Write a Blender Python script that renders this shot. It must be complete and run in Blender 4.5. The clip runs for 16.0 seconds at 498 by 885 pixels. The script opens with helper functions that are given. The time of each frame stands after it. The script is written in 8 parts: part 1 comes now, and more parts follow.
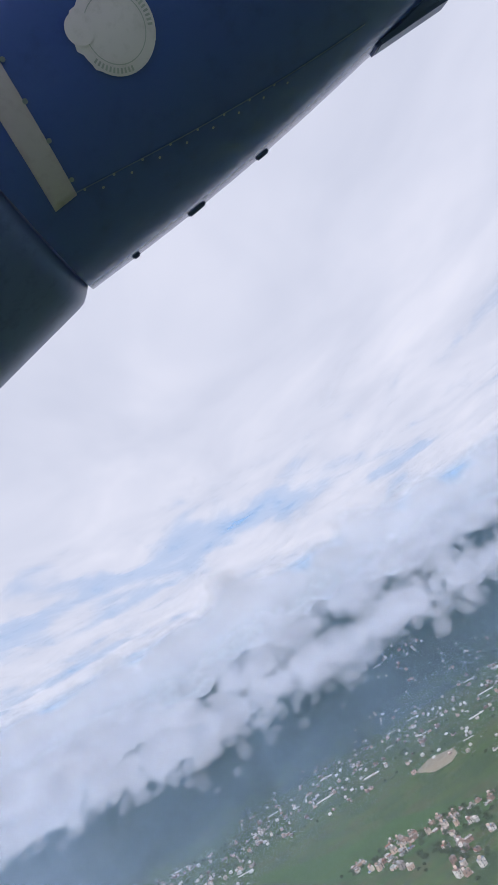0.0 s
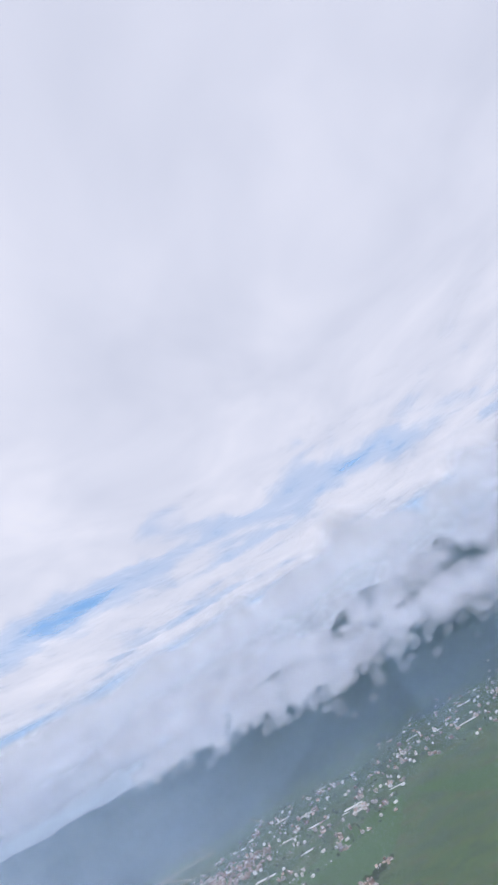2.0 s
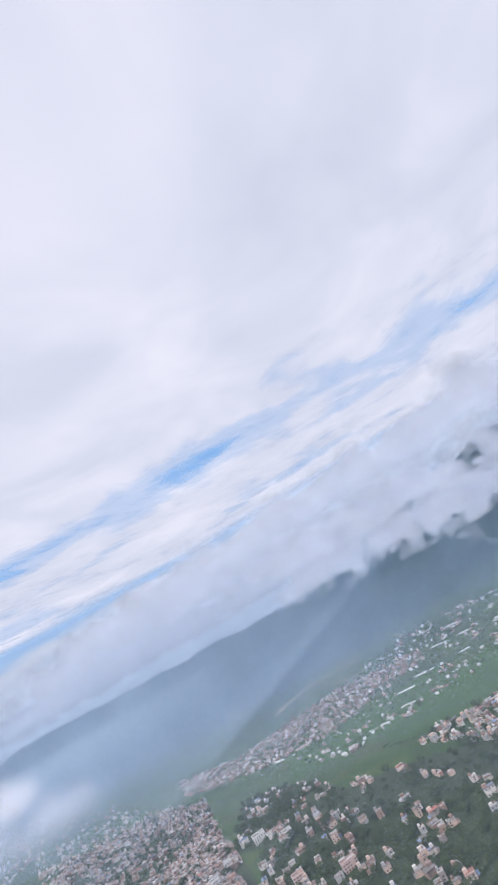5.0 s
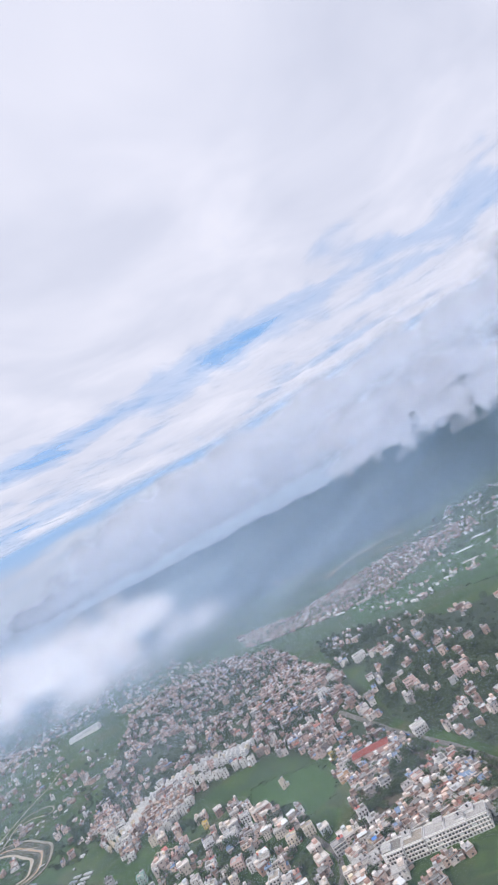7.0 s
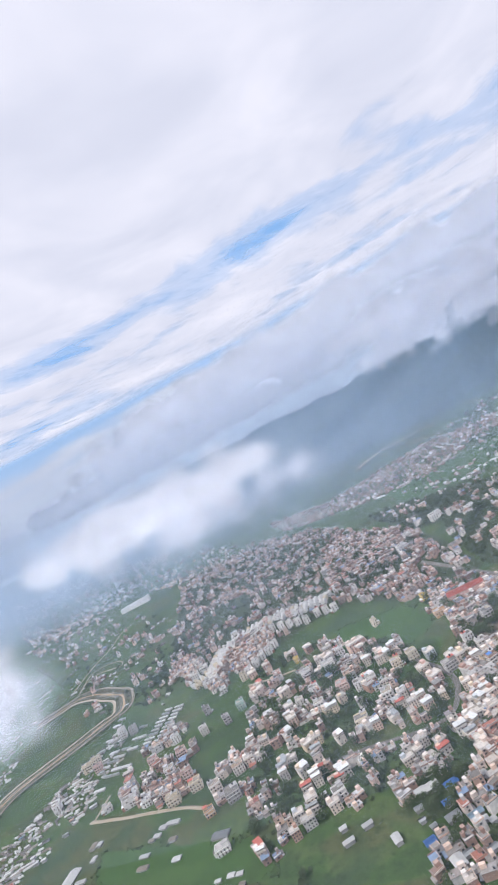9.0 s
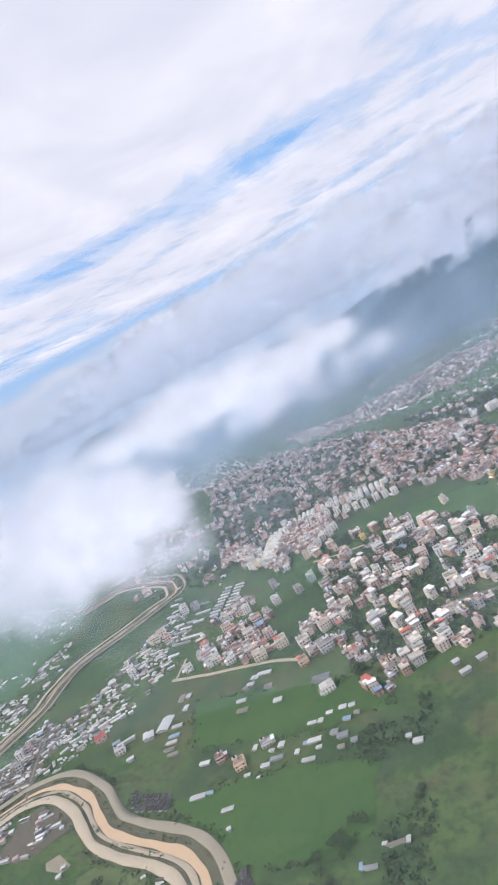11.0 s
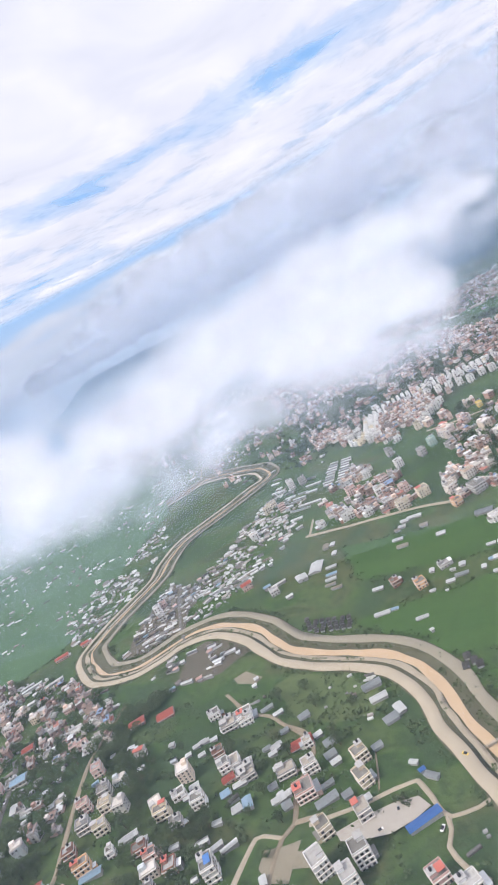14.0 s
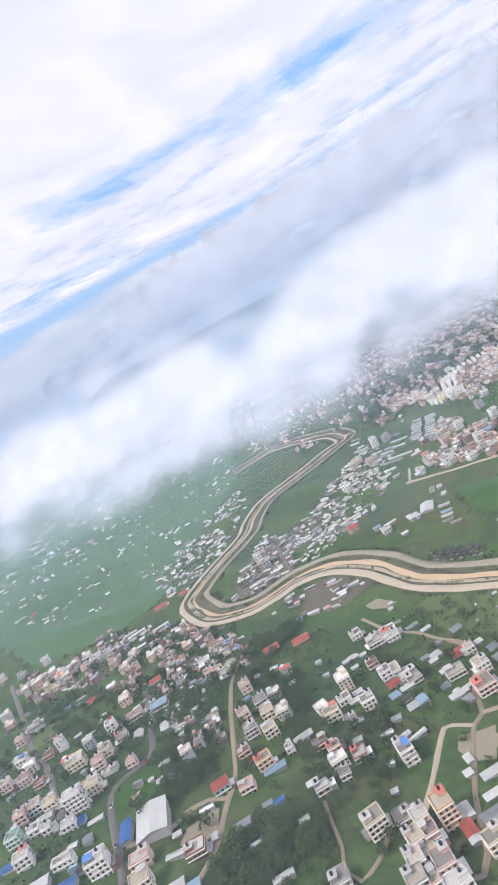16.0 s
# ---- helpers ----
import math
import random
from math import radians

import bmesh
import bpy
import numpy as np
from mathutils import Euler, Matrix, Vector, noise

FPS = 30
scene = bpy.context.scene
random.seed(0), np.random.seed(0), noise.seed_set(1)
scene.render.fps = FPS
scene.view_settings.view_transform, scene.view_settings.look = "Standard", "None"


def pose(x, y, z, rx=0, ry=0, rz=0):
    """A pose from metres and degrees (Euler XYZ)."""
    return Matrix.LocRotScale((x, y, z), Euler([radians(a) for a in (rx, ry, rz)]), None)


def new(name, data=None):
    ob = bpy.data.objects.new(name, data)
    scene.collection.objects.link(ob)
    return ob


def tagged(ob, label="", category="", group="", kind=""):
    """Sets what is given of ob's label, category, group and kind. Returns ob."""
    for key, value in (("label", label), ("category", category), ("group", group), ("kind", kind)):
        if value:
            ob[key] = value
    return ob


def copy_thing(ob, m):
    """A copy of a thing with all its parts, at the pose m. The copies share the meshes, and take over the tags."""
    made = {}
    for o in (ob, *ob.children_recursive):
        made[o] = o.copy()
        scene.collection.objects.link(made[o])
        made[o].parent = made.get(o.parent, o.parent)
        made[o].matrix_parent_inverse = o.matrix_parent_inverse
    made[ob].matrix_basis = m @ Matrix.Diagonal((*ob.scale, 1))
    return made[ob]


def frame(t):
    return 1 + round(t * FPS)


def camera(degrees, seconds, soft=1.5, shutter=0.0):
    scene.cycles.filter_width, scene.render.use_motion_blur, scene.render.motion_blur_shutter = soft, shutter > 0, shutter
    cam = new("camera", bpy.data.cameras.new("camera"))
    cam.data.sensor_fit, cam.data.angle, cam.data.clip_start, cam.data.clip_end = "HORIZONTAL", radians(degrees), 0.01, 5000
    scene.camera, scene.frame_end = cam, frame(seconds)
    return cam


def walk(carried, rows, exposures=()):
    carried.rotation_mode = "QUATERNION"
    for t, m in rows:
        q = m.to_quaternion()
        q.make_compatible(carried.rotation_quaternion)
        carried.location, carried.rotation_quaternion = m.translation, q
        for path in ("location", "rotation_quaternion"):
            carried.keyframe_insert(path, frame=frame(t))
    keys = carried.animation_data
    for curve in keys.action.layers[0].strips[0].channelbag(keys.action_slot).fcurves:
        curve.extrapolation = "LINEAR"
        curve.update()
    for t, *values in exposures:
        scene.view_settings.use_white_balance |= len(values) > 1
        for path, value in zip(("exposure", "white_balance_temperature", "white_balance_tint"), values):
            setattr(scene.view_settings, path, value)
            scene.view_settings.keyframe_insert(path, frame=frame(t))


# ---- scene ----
cam = camera(40.83, 16.0, soft=1.1)
# seconds; east, north, height in metres; turn in degrees
ROWS = [
    (0, -4.928, -19.865, 242.747, 109.746, 29.313, 0.648),
    (0.5, -24.387, -20.532, 243.434, 110.03, 29.238, 2.933),
    (1, -43.74, -21.737, 243.988, 110.679, 28.952, 5.365),
    (1.5, -62.987, -23.462, 244.415, 110.621, 29.197, 7.783),
    (2, -82.13, -25.691, 244.722, 110.34, 29.286, 10),
    (2.5, -101.17, -28.407, 244.914, 109.901, 29.041, 12.082),
    (3, -120.109, -31.593, 244.999, 109.133, 29.42, 13.977),
    (3.5, -138.948, -35.233, 244.981, 107.862, 29.66, 15.498),
    (4, -157.688, -39.309, 244.868, 106.652, 29.784, 16.81),
    (4.5, -176.331, -43.804, 244.666, 105.078, 29.829, 17.901),
    (5, -194.878, -48.703, 244.381, 103.27, 29.852, 18.884),
    (5.5, -213.331, -53.987, 244.019, 101.3, 29.86, 19.716),
    (6, -231.69, -59.64, 243.587, 99.237, 29.857, 20.357),
    (6.5, -249.958, -65.646, 243.09, 97.153, 29.849, 20.765),
    (7, -268.135, -71.986, 242.535, 95.146, 29.802, 20.975),
    (7.5, -286.224, -78.646, 241.929, 93.059, 29.738, 21.225),
    (8, -304.224, -85.607, 241.277, 91.125, 29.593, 21.32),
    (8.5, -322.138, -92.853, 240.586, 89.364, 29.416, 21.308),
    (9, -339.968, -100.366, 239.862, 87.582, 29.252, 21.268),
    (9.5, -357.713, -108.131, 239.111, 85.869, 29.014, 21.03),
    (10, -375.377, -116.13, 238.339, 84.182, 28.704, 20.599),
    (10.5, -392.959, -124.347, 237.554, 82.591, 28.399, 20.13),
    (11, -410.462, -132.764, 236.76, 81.16, 28.175, 19.779),
    (11.5, -427.887, -141.365, 235.965, 79.959, 28.108, 19.702),
    (12, -445.235, -150.133, 235.175, 78.956, 28.12, 19.731),
    (12.5, -462.508, -159.051, 234.395, 78.134, 28.195, 19.566),
    (13, -479.706, -168.102, 233.632, 77.43, 28.21, 19.24),
    (13.5, -496.832, -177.269, 232.893, 76.732, 28.339, 19.007),
    (14, -513.887, -186.536, 232.183, 76.178, 28.444, 18.799),
    (14.5, -530.872, -195.886, 231.509, 75.895, 28.557, 18.601),
    (15, -547.788, -205.301, 230.877, 75.86, 28.829, 18.72),
    (15.5, -564.636, -214.765, 230.293, 76.213, 28.949, 19.051),
    (16, -581.419, -224.262, 229.764, 76.905, 29.011, 19.504),
]
walk(cam, [(t, pose(*row)) for t, *row in ROWS], [(0.0, -0.12, 6150, 10), (7.0, -0.06, 6200, 10), (12.5, 0.10, 6350, 10), (16.0, 0.18, 6400, 10)])

# ---- sky, sun ----
def nt(mat_or_world):
    mat_or_world.use_nodes = True
    tree = mat_or_world.node_tree
    tree.nodes.clear()
    return tree


def nd(tree, kind, x=None, **inputs):
    node = tree.nodes.new(kind)
    for key, value in inputs.items():
        key = key.replace("_", " ")
        sock = node.inputs[int(key[1:])] if key[0] == "i" and key[1:].isdigit() else node.inputs[key]
        if isinstance(value, bpy.types.NodeSocket):
            tree.links.new(value, sock)
        else:
            sock.default_value = value
    return node


def math_node(tree, op, a, b=0.0, clamp=False):
    node = nd(tree, "ShaderNodeMath", i0=a, i1=b)
    node.operation, node.use_clamp = op, clamp
    return node.outputs[0]


def ramp(tree, fac, stops, mode="LINEAR"):
    node = nd(tree, "ShaderNodeValToRGB", Fac=fac)
    el = node.color_ramp.elements
    node.color_ramp.interpolation = mode
    while len(el) < len(stops):
        el.new(0.5)
    for e, (p, c) in zip(el, stops):
        e.position = p
        e.color = (c, c, c, 1) if isinstance(c, (int, float)) else (*c, 1)
    return node.outputs[0]


def mix(tree, fac, a, b, mode="MIX"):
    node = tree.nodes.new("ShaderNodeMix")
    node.data_type, node.blend_type = "RGBA", mode
    for sock, value in ((node.inputs[0], fac), (node.inputs[6], a), (node.inputs[7], b)):
        if isinstance(value, bpy.types.NodeSocket):
            tree.links.new(value, sock)
        elif isinstance(value, (int, float)):
            sock.default_value = value
        else:
            sock.default_value = (*value, 1)
    return node.outputs[2]


SUN_EL, SUN_AZ = 52.0, 215.0
world = bpy.data.worlds.new("overcast_sky")
scene.world = world
tree = nt(world)
sky = nd(tree, "ShaderNodeTexSky")
sky.sky_type, sky.sun_disc = "NISHITA", False
sky.sun_elevation, sky.sun_rotation = radians(SUN_EL), radians(SUN_AZ)
coord = nd(tree, "ShaderNodeMapping", Vector=nd(tree, "ShaderNodeTexCoord").outputs["Generated"], Rotation=(0, 0, radians(15))).outputs[0]
xyz = nd(tree, "ShaderNodeSeparateXYZ", Vector=coord)
up = math_node(tree, "ADD", math_node(tree, "MAXIMUM", xyz.outputs[2], 0.0), 0.10)
deck = nd(tree, "ShaderNodeCombineXYZ", X=math_node(tree, "DIVIDE", xyz.outputs[0], up), Y=math_node(tree, "DIVIDE", xyz.outputs[1], up), Z=1.7)
broad = nd(tree, "ShaderNodeTexNoise", Vector=deck.outputs[0], Scale=0.42, Detail=5.0, Roughness=0.5, Distortion=0.4).outputs["Fac"]
fine = nd(tree, "ShaderNodeTexNoise", Vector=deck.outputs[0], Scale=1.5, Detail=5.0, Roughness=0.55).outputs["Fac"]
cover = math_node(tree, "ADD", math_node(tree, "MULTIPLY", broad, 0.72), math_node(tree, "MULTIPLY", fine, 0.28))
strip = ramp(tree, xyz.outputs[2], [(0.07, 0.0), (0.13, 0.40), (0.24, 0.40), (0.33, 0.0)], "EASE")
cover = math_node(tree, "SUBTRACT", cover, strip)
gap = ramp(tree, cover, [(0.28, 0.0), (0.43, 1.0)], "EASE")
shade = ramp(tree, math_node(tree, "ADD", math_node(tree, "MULTIPLY", broad, 0.5), math_node(tree, "MULTIPLY", fine, 0.5)), [(0.38, (0.57, 0.62, 0.77)), (0.52, (0.69, 0.73, 0.86)), (0.66, (0.84, 0.86, 0.95))])
blue = mix(tree, 0.75, mix(tree, 1.0, sky.outputs[0], (0.11, 0.11, 0.11), "MULTIPLY"), (0.30, 0.56, 1.0))
air = mix(tree, gap, blue, shade)
low = ramp(tree, xyz.outputs[2], [(0.0, 1.0), (0.15, 0.0)], "EASE")
air = mix(tree, math_node(tree, "MULTIPLY", low, 0.9), air, (0.70, 0.75, 0.87))
back = nd(tree, "ShaderNodeBackground", Color=air, Strength=0.96)
tree.links.new(back.outputs[0], nd(tree, "ShaderNodeOutputWorld").inputs[0])

sun = new("sun", bpy.data.lights.new("sun", "SUN"))
sun.data.energy, sun.data.angle, sun.data.color = 2.6, radians(10), (1.0, 0.93, 0.84)
sun.matrix_world = pose(0, 0, 900, 90 - SUN_EL, 0, 180 - SUN_AZ)
scene.cycles.transparent_max_bounces = 256


# ---- materials ----
def where(tree):
    """Place in the world."""
    geo = nd(tree, "ShaderNodeNewGeometry")
    return geo.outputs["Position"]


def noise_tex(tree, vec, scale, detail=4.0, rough=0.55, distort=0.0):
    return nd(tree, "ShaderNodeTexNoise", Vector=vec, Scale=scale, Detail=detail, Roughness=rough, Distortion=distort).outputs["Fac"]


def finish(mat, tree, color, rough=0.8, metal=0.0, bump=None, depth=0.1, spec=0.4):
    bsdf = nd(tree, "ShaderNodeBsdfPrincipled", Roughness=rough, Metallic=metal)
    bsdf.inputs["Specular IOR Level"].default_value = spec
    if isinstance(color, bpy.types.NodeSocket):
        tree.links.new(color, bsdf.inputs["Base Color"])
    else:
        bsdf.inputs["Base Color"].default_value = (*color, 1)
    if bump is not None:
        b = nd(tree, "ShaderNodeBump", Height=bump, Strength=0.6, Distance=depth)
        tree.links.new(b.outputs[0], bsdf.inputs["Normal"])
    tree.links.new(bsdf.outputs[0], nd(tree, "ShaderNodeOutputMaterial").inputs[0])
    return mat


def worn(name, color, rough=0.8, vary=0.25, scale=0.5, metal=0.0, stain=(0.16, 0.14, 0.12), stains=0.5, per_object=0.12, spec=0.3, ribs=0.0, relief=0.05):
    """A weathered surface: broad tone, grain, stains and a tone of its own for each object."""
    mat = bpy.data.materials.new(name)
    tree = nt(mat)
    p = where(tree)
    big = noise_tex(tree, p, scale * 0.35, 3.0)
    small = noise_tex(tree, p, scale * 4.0, 5.0, 0.65)
    c = mix(tree, math_node(tree, "MULTIPLY", big, vary), color, tuple(v * 0.55 for v in color))
    spots = ramp(tree, small, [(0.52, 0.0), (0.72, 1.0)])
    c = mix(tree, math_node(tree, "MULTIPLY", spots, stains), c, stain)
    own = nd(tree, "ShaderNodeObjectInfo").outputs["Random"]
    value = math_node(tree, "ADD", math_node(tree, "MULTIPLY", own, 2 * per_object), 1.0 - per_object)
    hsv = nd(tree, "ShaderNodeHueSaturation", Color=c, Value=value)
    height = small
    if ribs:
        tc = nd(tree, "ShaderNodeTexCoord").outputs["Object"]
        wave = nd(tree, "ShaderNodeTexWave", Vector=tc, Scale=ribs, Distortion=0.0)
        height = wave.outputs["Fac"]
    return finish(mat, tree, hsv.outputs[0], rough, metal, height if relief else None, relief, spec)


def painted(name, colors, rough=0.85):
    """House paint: each house takes one of the colours by its own random number."""
    mat = bpy.data.materials.new(name)
    tree = nt(mat)
    own = nd(tree, "ShaderNodeObjectInfo").outputs["Random"]
    c = ramp(tree, own, [(i / len(colors), col) for i, col in enumerate(colors)], "CONSTANT")
    p = where(tree)
    streak = nd(tree, "ShaderNodeMapping", Vector=p, Scale=(1.2, 1.2, 0.18))
    s = ramp(tree, noise_tex(tree, streak.outputs[0], 0.9, 5.0, 0.65), [(0.5, 0.0), (0.75, 1.0)])
    c = mix(tree, math_node(tree, "MULTIPLY", s, 0.45), c, (0.2, 0.18, 0.16))
    grain = noise_tex(tree, p, 3.0, 4.0)
    c = mix(tree, math_node(tree, "MULTIPLY", grain, 0.25), c, (0.3, 0.28, 0.26))
    return finish(mat, tree, c, rough, 0.0, grain, 0.05, 0.2)


def ground_material():
    """Rice terraces and meadows in plots, scrub between them, forest on the slopes."""
    mat = bpy.data.materials.new("fields_and_scrub")
    tree = nt(mat)
    p = where(tree)
    wob = nd(tree, "ShaderNodeVectorMath", i0=p, i1=nd(tree, "ShaderNodeVectorMath", i0=nd(tree, "ShaderNodeTexNoise", Vector=p, Scale=0.012, Detail=3.0).outputs["Color"], i1=(60, 60, 0)).outputs[0])
    wob.operation = "ADD"
    tree.nodes[wob.inputs[1].links[0].from_node.name].operation = "MULTIPLY"
    flat = nd(tree, "ShaderNodeMapping", Vector=wob.outputs[0], Scale=(0.022, 0.045, 0.0), Rotation=(0, 0, -0.5))
    plot = nd(tree, "ShaderNodeTexVoronoi", Vector=flat.outputs[0], Scale=1.4, Randomness=0.9)
    plot.feature = "SMOOTH_F1"
    plot.inputs["Smoothness"].default_value = 0.45
    tone = nd(tree, "ShaderNodeSeparateColor", Color=plot.outputs["Color"])
    green = ramp(tree, tone.outputs[0], [(0.0, (0.046, 0.078, 0.032)), (0.3, (0.062, 0.108, 0.036)), (0.5, (0.084, 0.124, 0.045)), (0.7, (0.082, 0.114, 0.047)), (0.85, (0.096, 0.108, 0.050)), (1.0, (0.054, 0.080, 0.034))])
    mid = noise_tex(tree, p, 0.02, 6.0, 0.6)
    fine = noise_tex(tree, p, 0.22, 6.0, 0.7)
    scrub = ramp(tree, mid, [(0.50, 0.0), (0.62, 1.0)])
    c = mix(tree, scrub, green, (0.055, 0.088, 0.042))
    bare = ramp(tree, noise_tex(tree, p, 0.035, 6.0, 0.7, 0.5), [(0.58, 0.0), (0.68, 1.0)])
    c = mix(tree, math_node(tree, "MULTIPLY", bare, 0.24), c, (0.15, 0.13, 0.075))
    c = mix(tree, ramp(tree, fine, [(0.45, 0.0), (0.68, 0.85)]), c, (0.036, 0.058, 0.028))
    c = mix(tree, ramp(tree, noise_tex(tree, p, 0.6, 4.0, 0.7), [(0.60, 0.0), (0.74, 0.6)]), c, (0.19, 0.18, 0.11))
    z = nd(tree, "ShaderNodeSeparateXYZ", Vector=p)
    y = z.outputs[1]
    wood = ramp(tree, math_node(tree, "MULTIPLY", math_node(tree, "ADD", y, math_node(tree, "MULTIPLY", mid, 300.0)), 0.0005), [(0.84, 0.0), (0.90, 1.0)])
    c = mix(tree, wood, c, mix(tree, fine, (0.018, 0.036, 0.022), (0.035, 0.060, 0.030)))
    return finish(mat, tree, c, 0.95, 0.0, fine, 1.2, 0.1)


def cloud_material(name, thick, color=(0.375, 0.385, 0.420), scale=0.012, detail=4.0, torn=0.8, lo=0.15, hi=0.9, swells=1.5):
    """Soft vapour: each puff fades out from its middle and is torn by noise."""
    mat = bpy.data.materials.new(name)
    tree = nt(mat)
    uv = nd(tree, "ShaderNodeTexCoord").outputs["UV"]
    off = nd(tree, "ShaderNodeVectorMath", i0=uv, i1=(0.5, 0.5, 0.0))
    off.operation = "SUBTRACT"
    far = nd(tree, "ShaderNodeVectorMath", i0=off.outputs[0])
    far.operation = "LENGTH"
    fall = ramp(tree, math_node(tree, "MULTIPLY", far.outputs["Value"], 2.0), [(0.0, 1.0), (1.0, 0.0)], "EASE")
    n = noise_tex(tree, where(tree), scale, detail, 0.6)
    k = math_node(tree, "ADD", fall, math_node(tree, "MULTIPLY", math_node(tree, "SUBTRACT", n, 0.5), torn * 2.0))
    body = ramp(tree, k, [(lo, 0.0), (hi, 1.0)], "EASE")
    rim = ramp(tree, fall, [(0.0, 0.0), (0.25, 1.0)], "EASE")
    alpha = math_node(tree, "MULTIPLY", math_node(tree, "MULTIPLY", body, rim), thick, True)
    swell = nd(tree, "ShaderNodeVectorMath", i0=nd(tree, "ShaderNodeTexNoise", Vector=where(tree), Scale=scale * 0.9, Detail=1.0).outputs["Color"], i1=(0.5, 0.5, 0.5))
    swell.operation = "SUBTRACT"
    lean = nd(tree, "ShaderNodeVectorMath", i0=swell.outputs[0], i1=(swells, swells, swells * 0.3))
    lean.operation = "MULTIPLY"
    upper = nd(tree, "ShaderNodeVectorMath", i0=lean.outputs[0], i1=(0.0, -0.25, 0.9))
    upper.operation = "ADD"
    face = nd(tree, "ShaderNodeVectorMath", i0=upper.outputs[0])
    face.operation = "NORMALIZE"
    under = nd(tree, "ShaderNodeVectorMath", i0=face.outputs[0], i1=(-1, -1, -1))
    under.operation = "MULTIPLY"
    lit = nd(tree, "ShaderNodeBsdfDiffuse", Color=(*color, 1), Normal=face.outputs[0])
    thru = nd(tree, "ShaderNodeBsdfTranslucent", Color=(*color, 1), Normal=under.outputs[0])
    body = nd(tree, "ShaderNodeAddShader", i0=lit.outputs[0], i1=thru.outputs[0])
    clear = nd(tree, "ShaderNodeBsdfTransparent")
    out = nd(tree, "ShaderNodeMixShader", Fac=alpha, i1=clear.outputs[0], i2=body.outputs[0])
    tree.links.new(out.outputs[0], nd(tree, "ShaderNodeOutputMaterial").inputs[0])
    return mat


def deck_material(name, gaps):
    """A high sheet of broken cloud: streaky cover, thin in places, with a few wide clear gaps (place, half sizes, turn, depth)."""
    mat = bpy.data.materials.new(name)
    tree = nt(mat)
    p = where(tree)
    broad = noise_tex(tree, nd(tree, "ShaderNodeMapping", Vector=p, Scale=(0.0010, 0.0009, 0.0), Rotation=(0, 0, 0.5)).outputs[0], 1.0, 4.0, 0.5, 0.5)
    fine = noise_tex(tree, nd(tree, "ShaderNodeMapping", Vector=p, Scale=(0.0034, 0.0020, 0.0), Rotation=(0, 0, 0.3)).outputs[0], 1.0, 3.5, 0.5, 0.4)
    cover = math_node(tree, "ADD", math_node(tree, "MULTIPLY", broad, 0.5), math_node(tree, "MULTIPLY", fine, 0.5))
    torn = noise_tex(tree, nd(tree, "ShaderNodeMapping", Vector=p, Scale=(0.0070, 0.0040, 0.0), Rotation=(0, 0, -0.2)).outputs[0], 1.0, 3.0, 0.55, 0.5)
    cover = math_node(tree, "ADD", cover, math_node(tree, "MULTIPLY", math_node(tree, "SUBTRACT", torn, 0.5), 0.45))
    for cx, cy, sx, sy, turn, depth in gaps:
        local = nd(tree, "ShaderNodeMapping", Vector=p, Location=(cx, cy, 0), Rotation=(0, 0, radians(turn)), Scale=(sx, sy, 1e9))
        local.vector_type = "TEXTURE"
        far = nd(tree, "ShaderNodeVectorMath", i0=local.outputs[0])
        far.operation = "LENGTH"
        hole = ramp(tree, far.outputs["Value"], [(0.0, depth), (1.0, 0.0)], "EASE")
        cover = math_node(tree, "SUBTRACT", cover, hole)
    off = nd(tree, "ShaderNodeVectorMath", i0=p, i1=(-300.0, 0.0, 720.0))
    off.operation = "DISTANCE"
    cover = math_node(tree, "ADD", cover, ramp(tree, math_node(tree, "DIVIDE", off.outputs["Value"], 5000.0), [(0.14, 0.45), (0.32, 0.0)], "EASE"))
    alpha = ramp(tree, cover, [(0.06, 0.0), (0.30, 0.62), (0.48, 1.0)], "EASE")
    reach = ramp(tree, math_node(tree, "DIVIDE", off.outputs["Value"], 5000.0), [(0.80, 1.0), (0.95, 0.0)], "EASE")
    alpha = math_node(tree, "MULTIPLY", alpha, reach)
    tone = ramp(tree, math_node(tree, "ADD", math_node(tree, "MULTIPLY", broad, 0.35), math_node(tree, "MULTIPLY", fine, 0.65)), [(0.32, (0.35, 0.365, 0.42)), (0.50, (0.405, 0.415, 0.465)), (0.68, (0.475, 0.475, 0.515))])
    lit = nd(tree, "ShaderNodeBsdfDiffuse", Color=tone, Normal=nd(tree, "ShaderNodeCombineXYZ", Z=1.0).outputs[0])
    thru = nd(tree, "ShaderNodeBsdfTranslucent", Color=tone, Normal=nd(tree, "ShaderNodeCombineXYZ", Z=-1.0).outputs[0])
    body = nd(tree, "ShaderNodeAddShader", i0=lit.outputs[0], i1=thru.outputs[0])
    out = nd(tree, "ShaderNodeMixShader", Fac=alpha, i1=nd(tree, "ShaderNodeBsdfTransparent").outputs[0], i2=body.outputs[0])
    tree.links.new(out.outputs[0], nd(tree, "ShaderNodeOutputMaterial").inputs[0])
    return mat


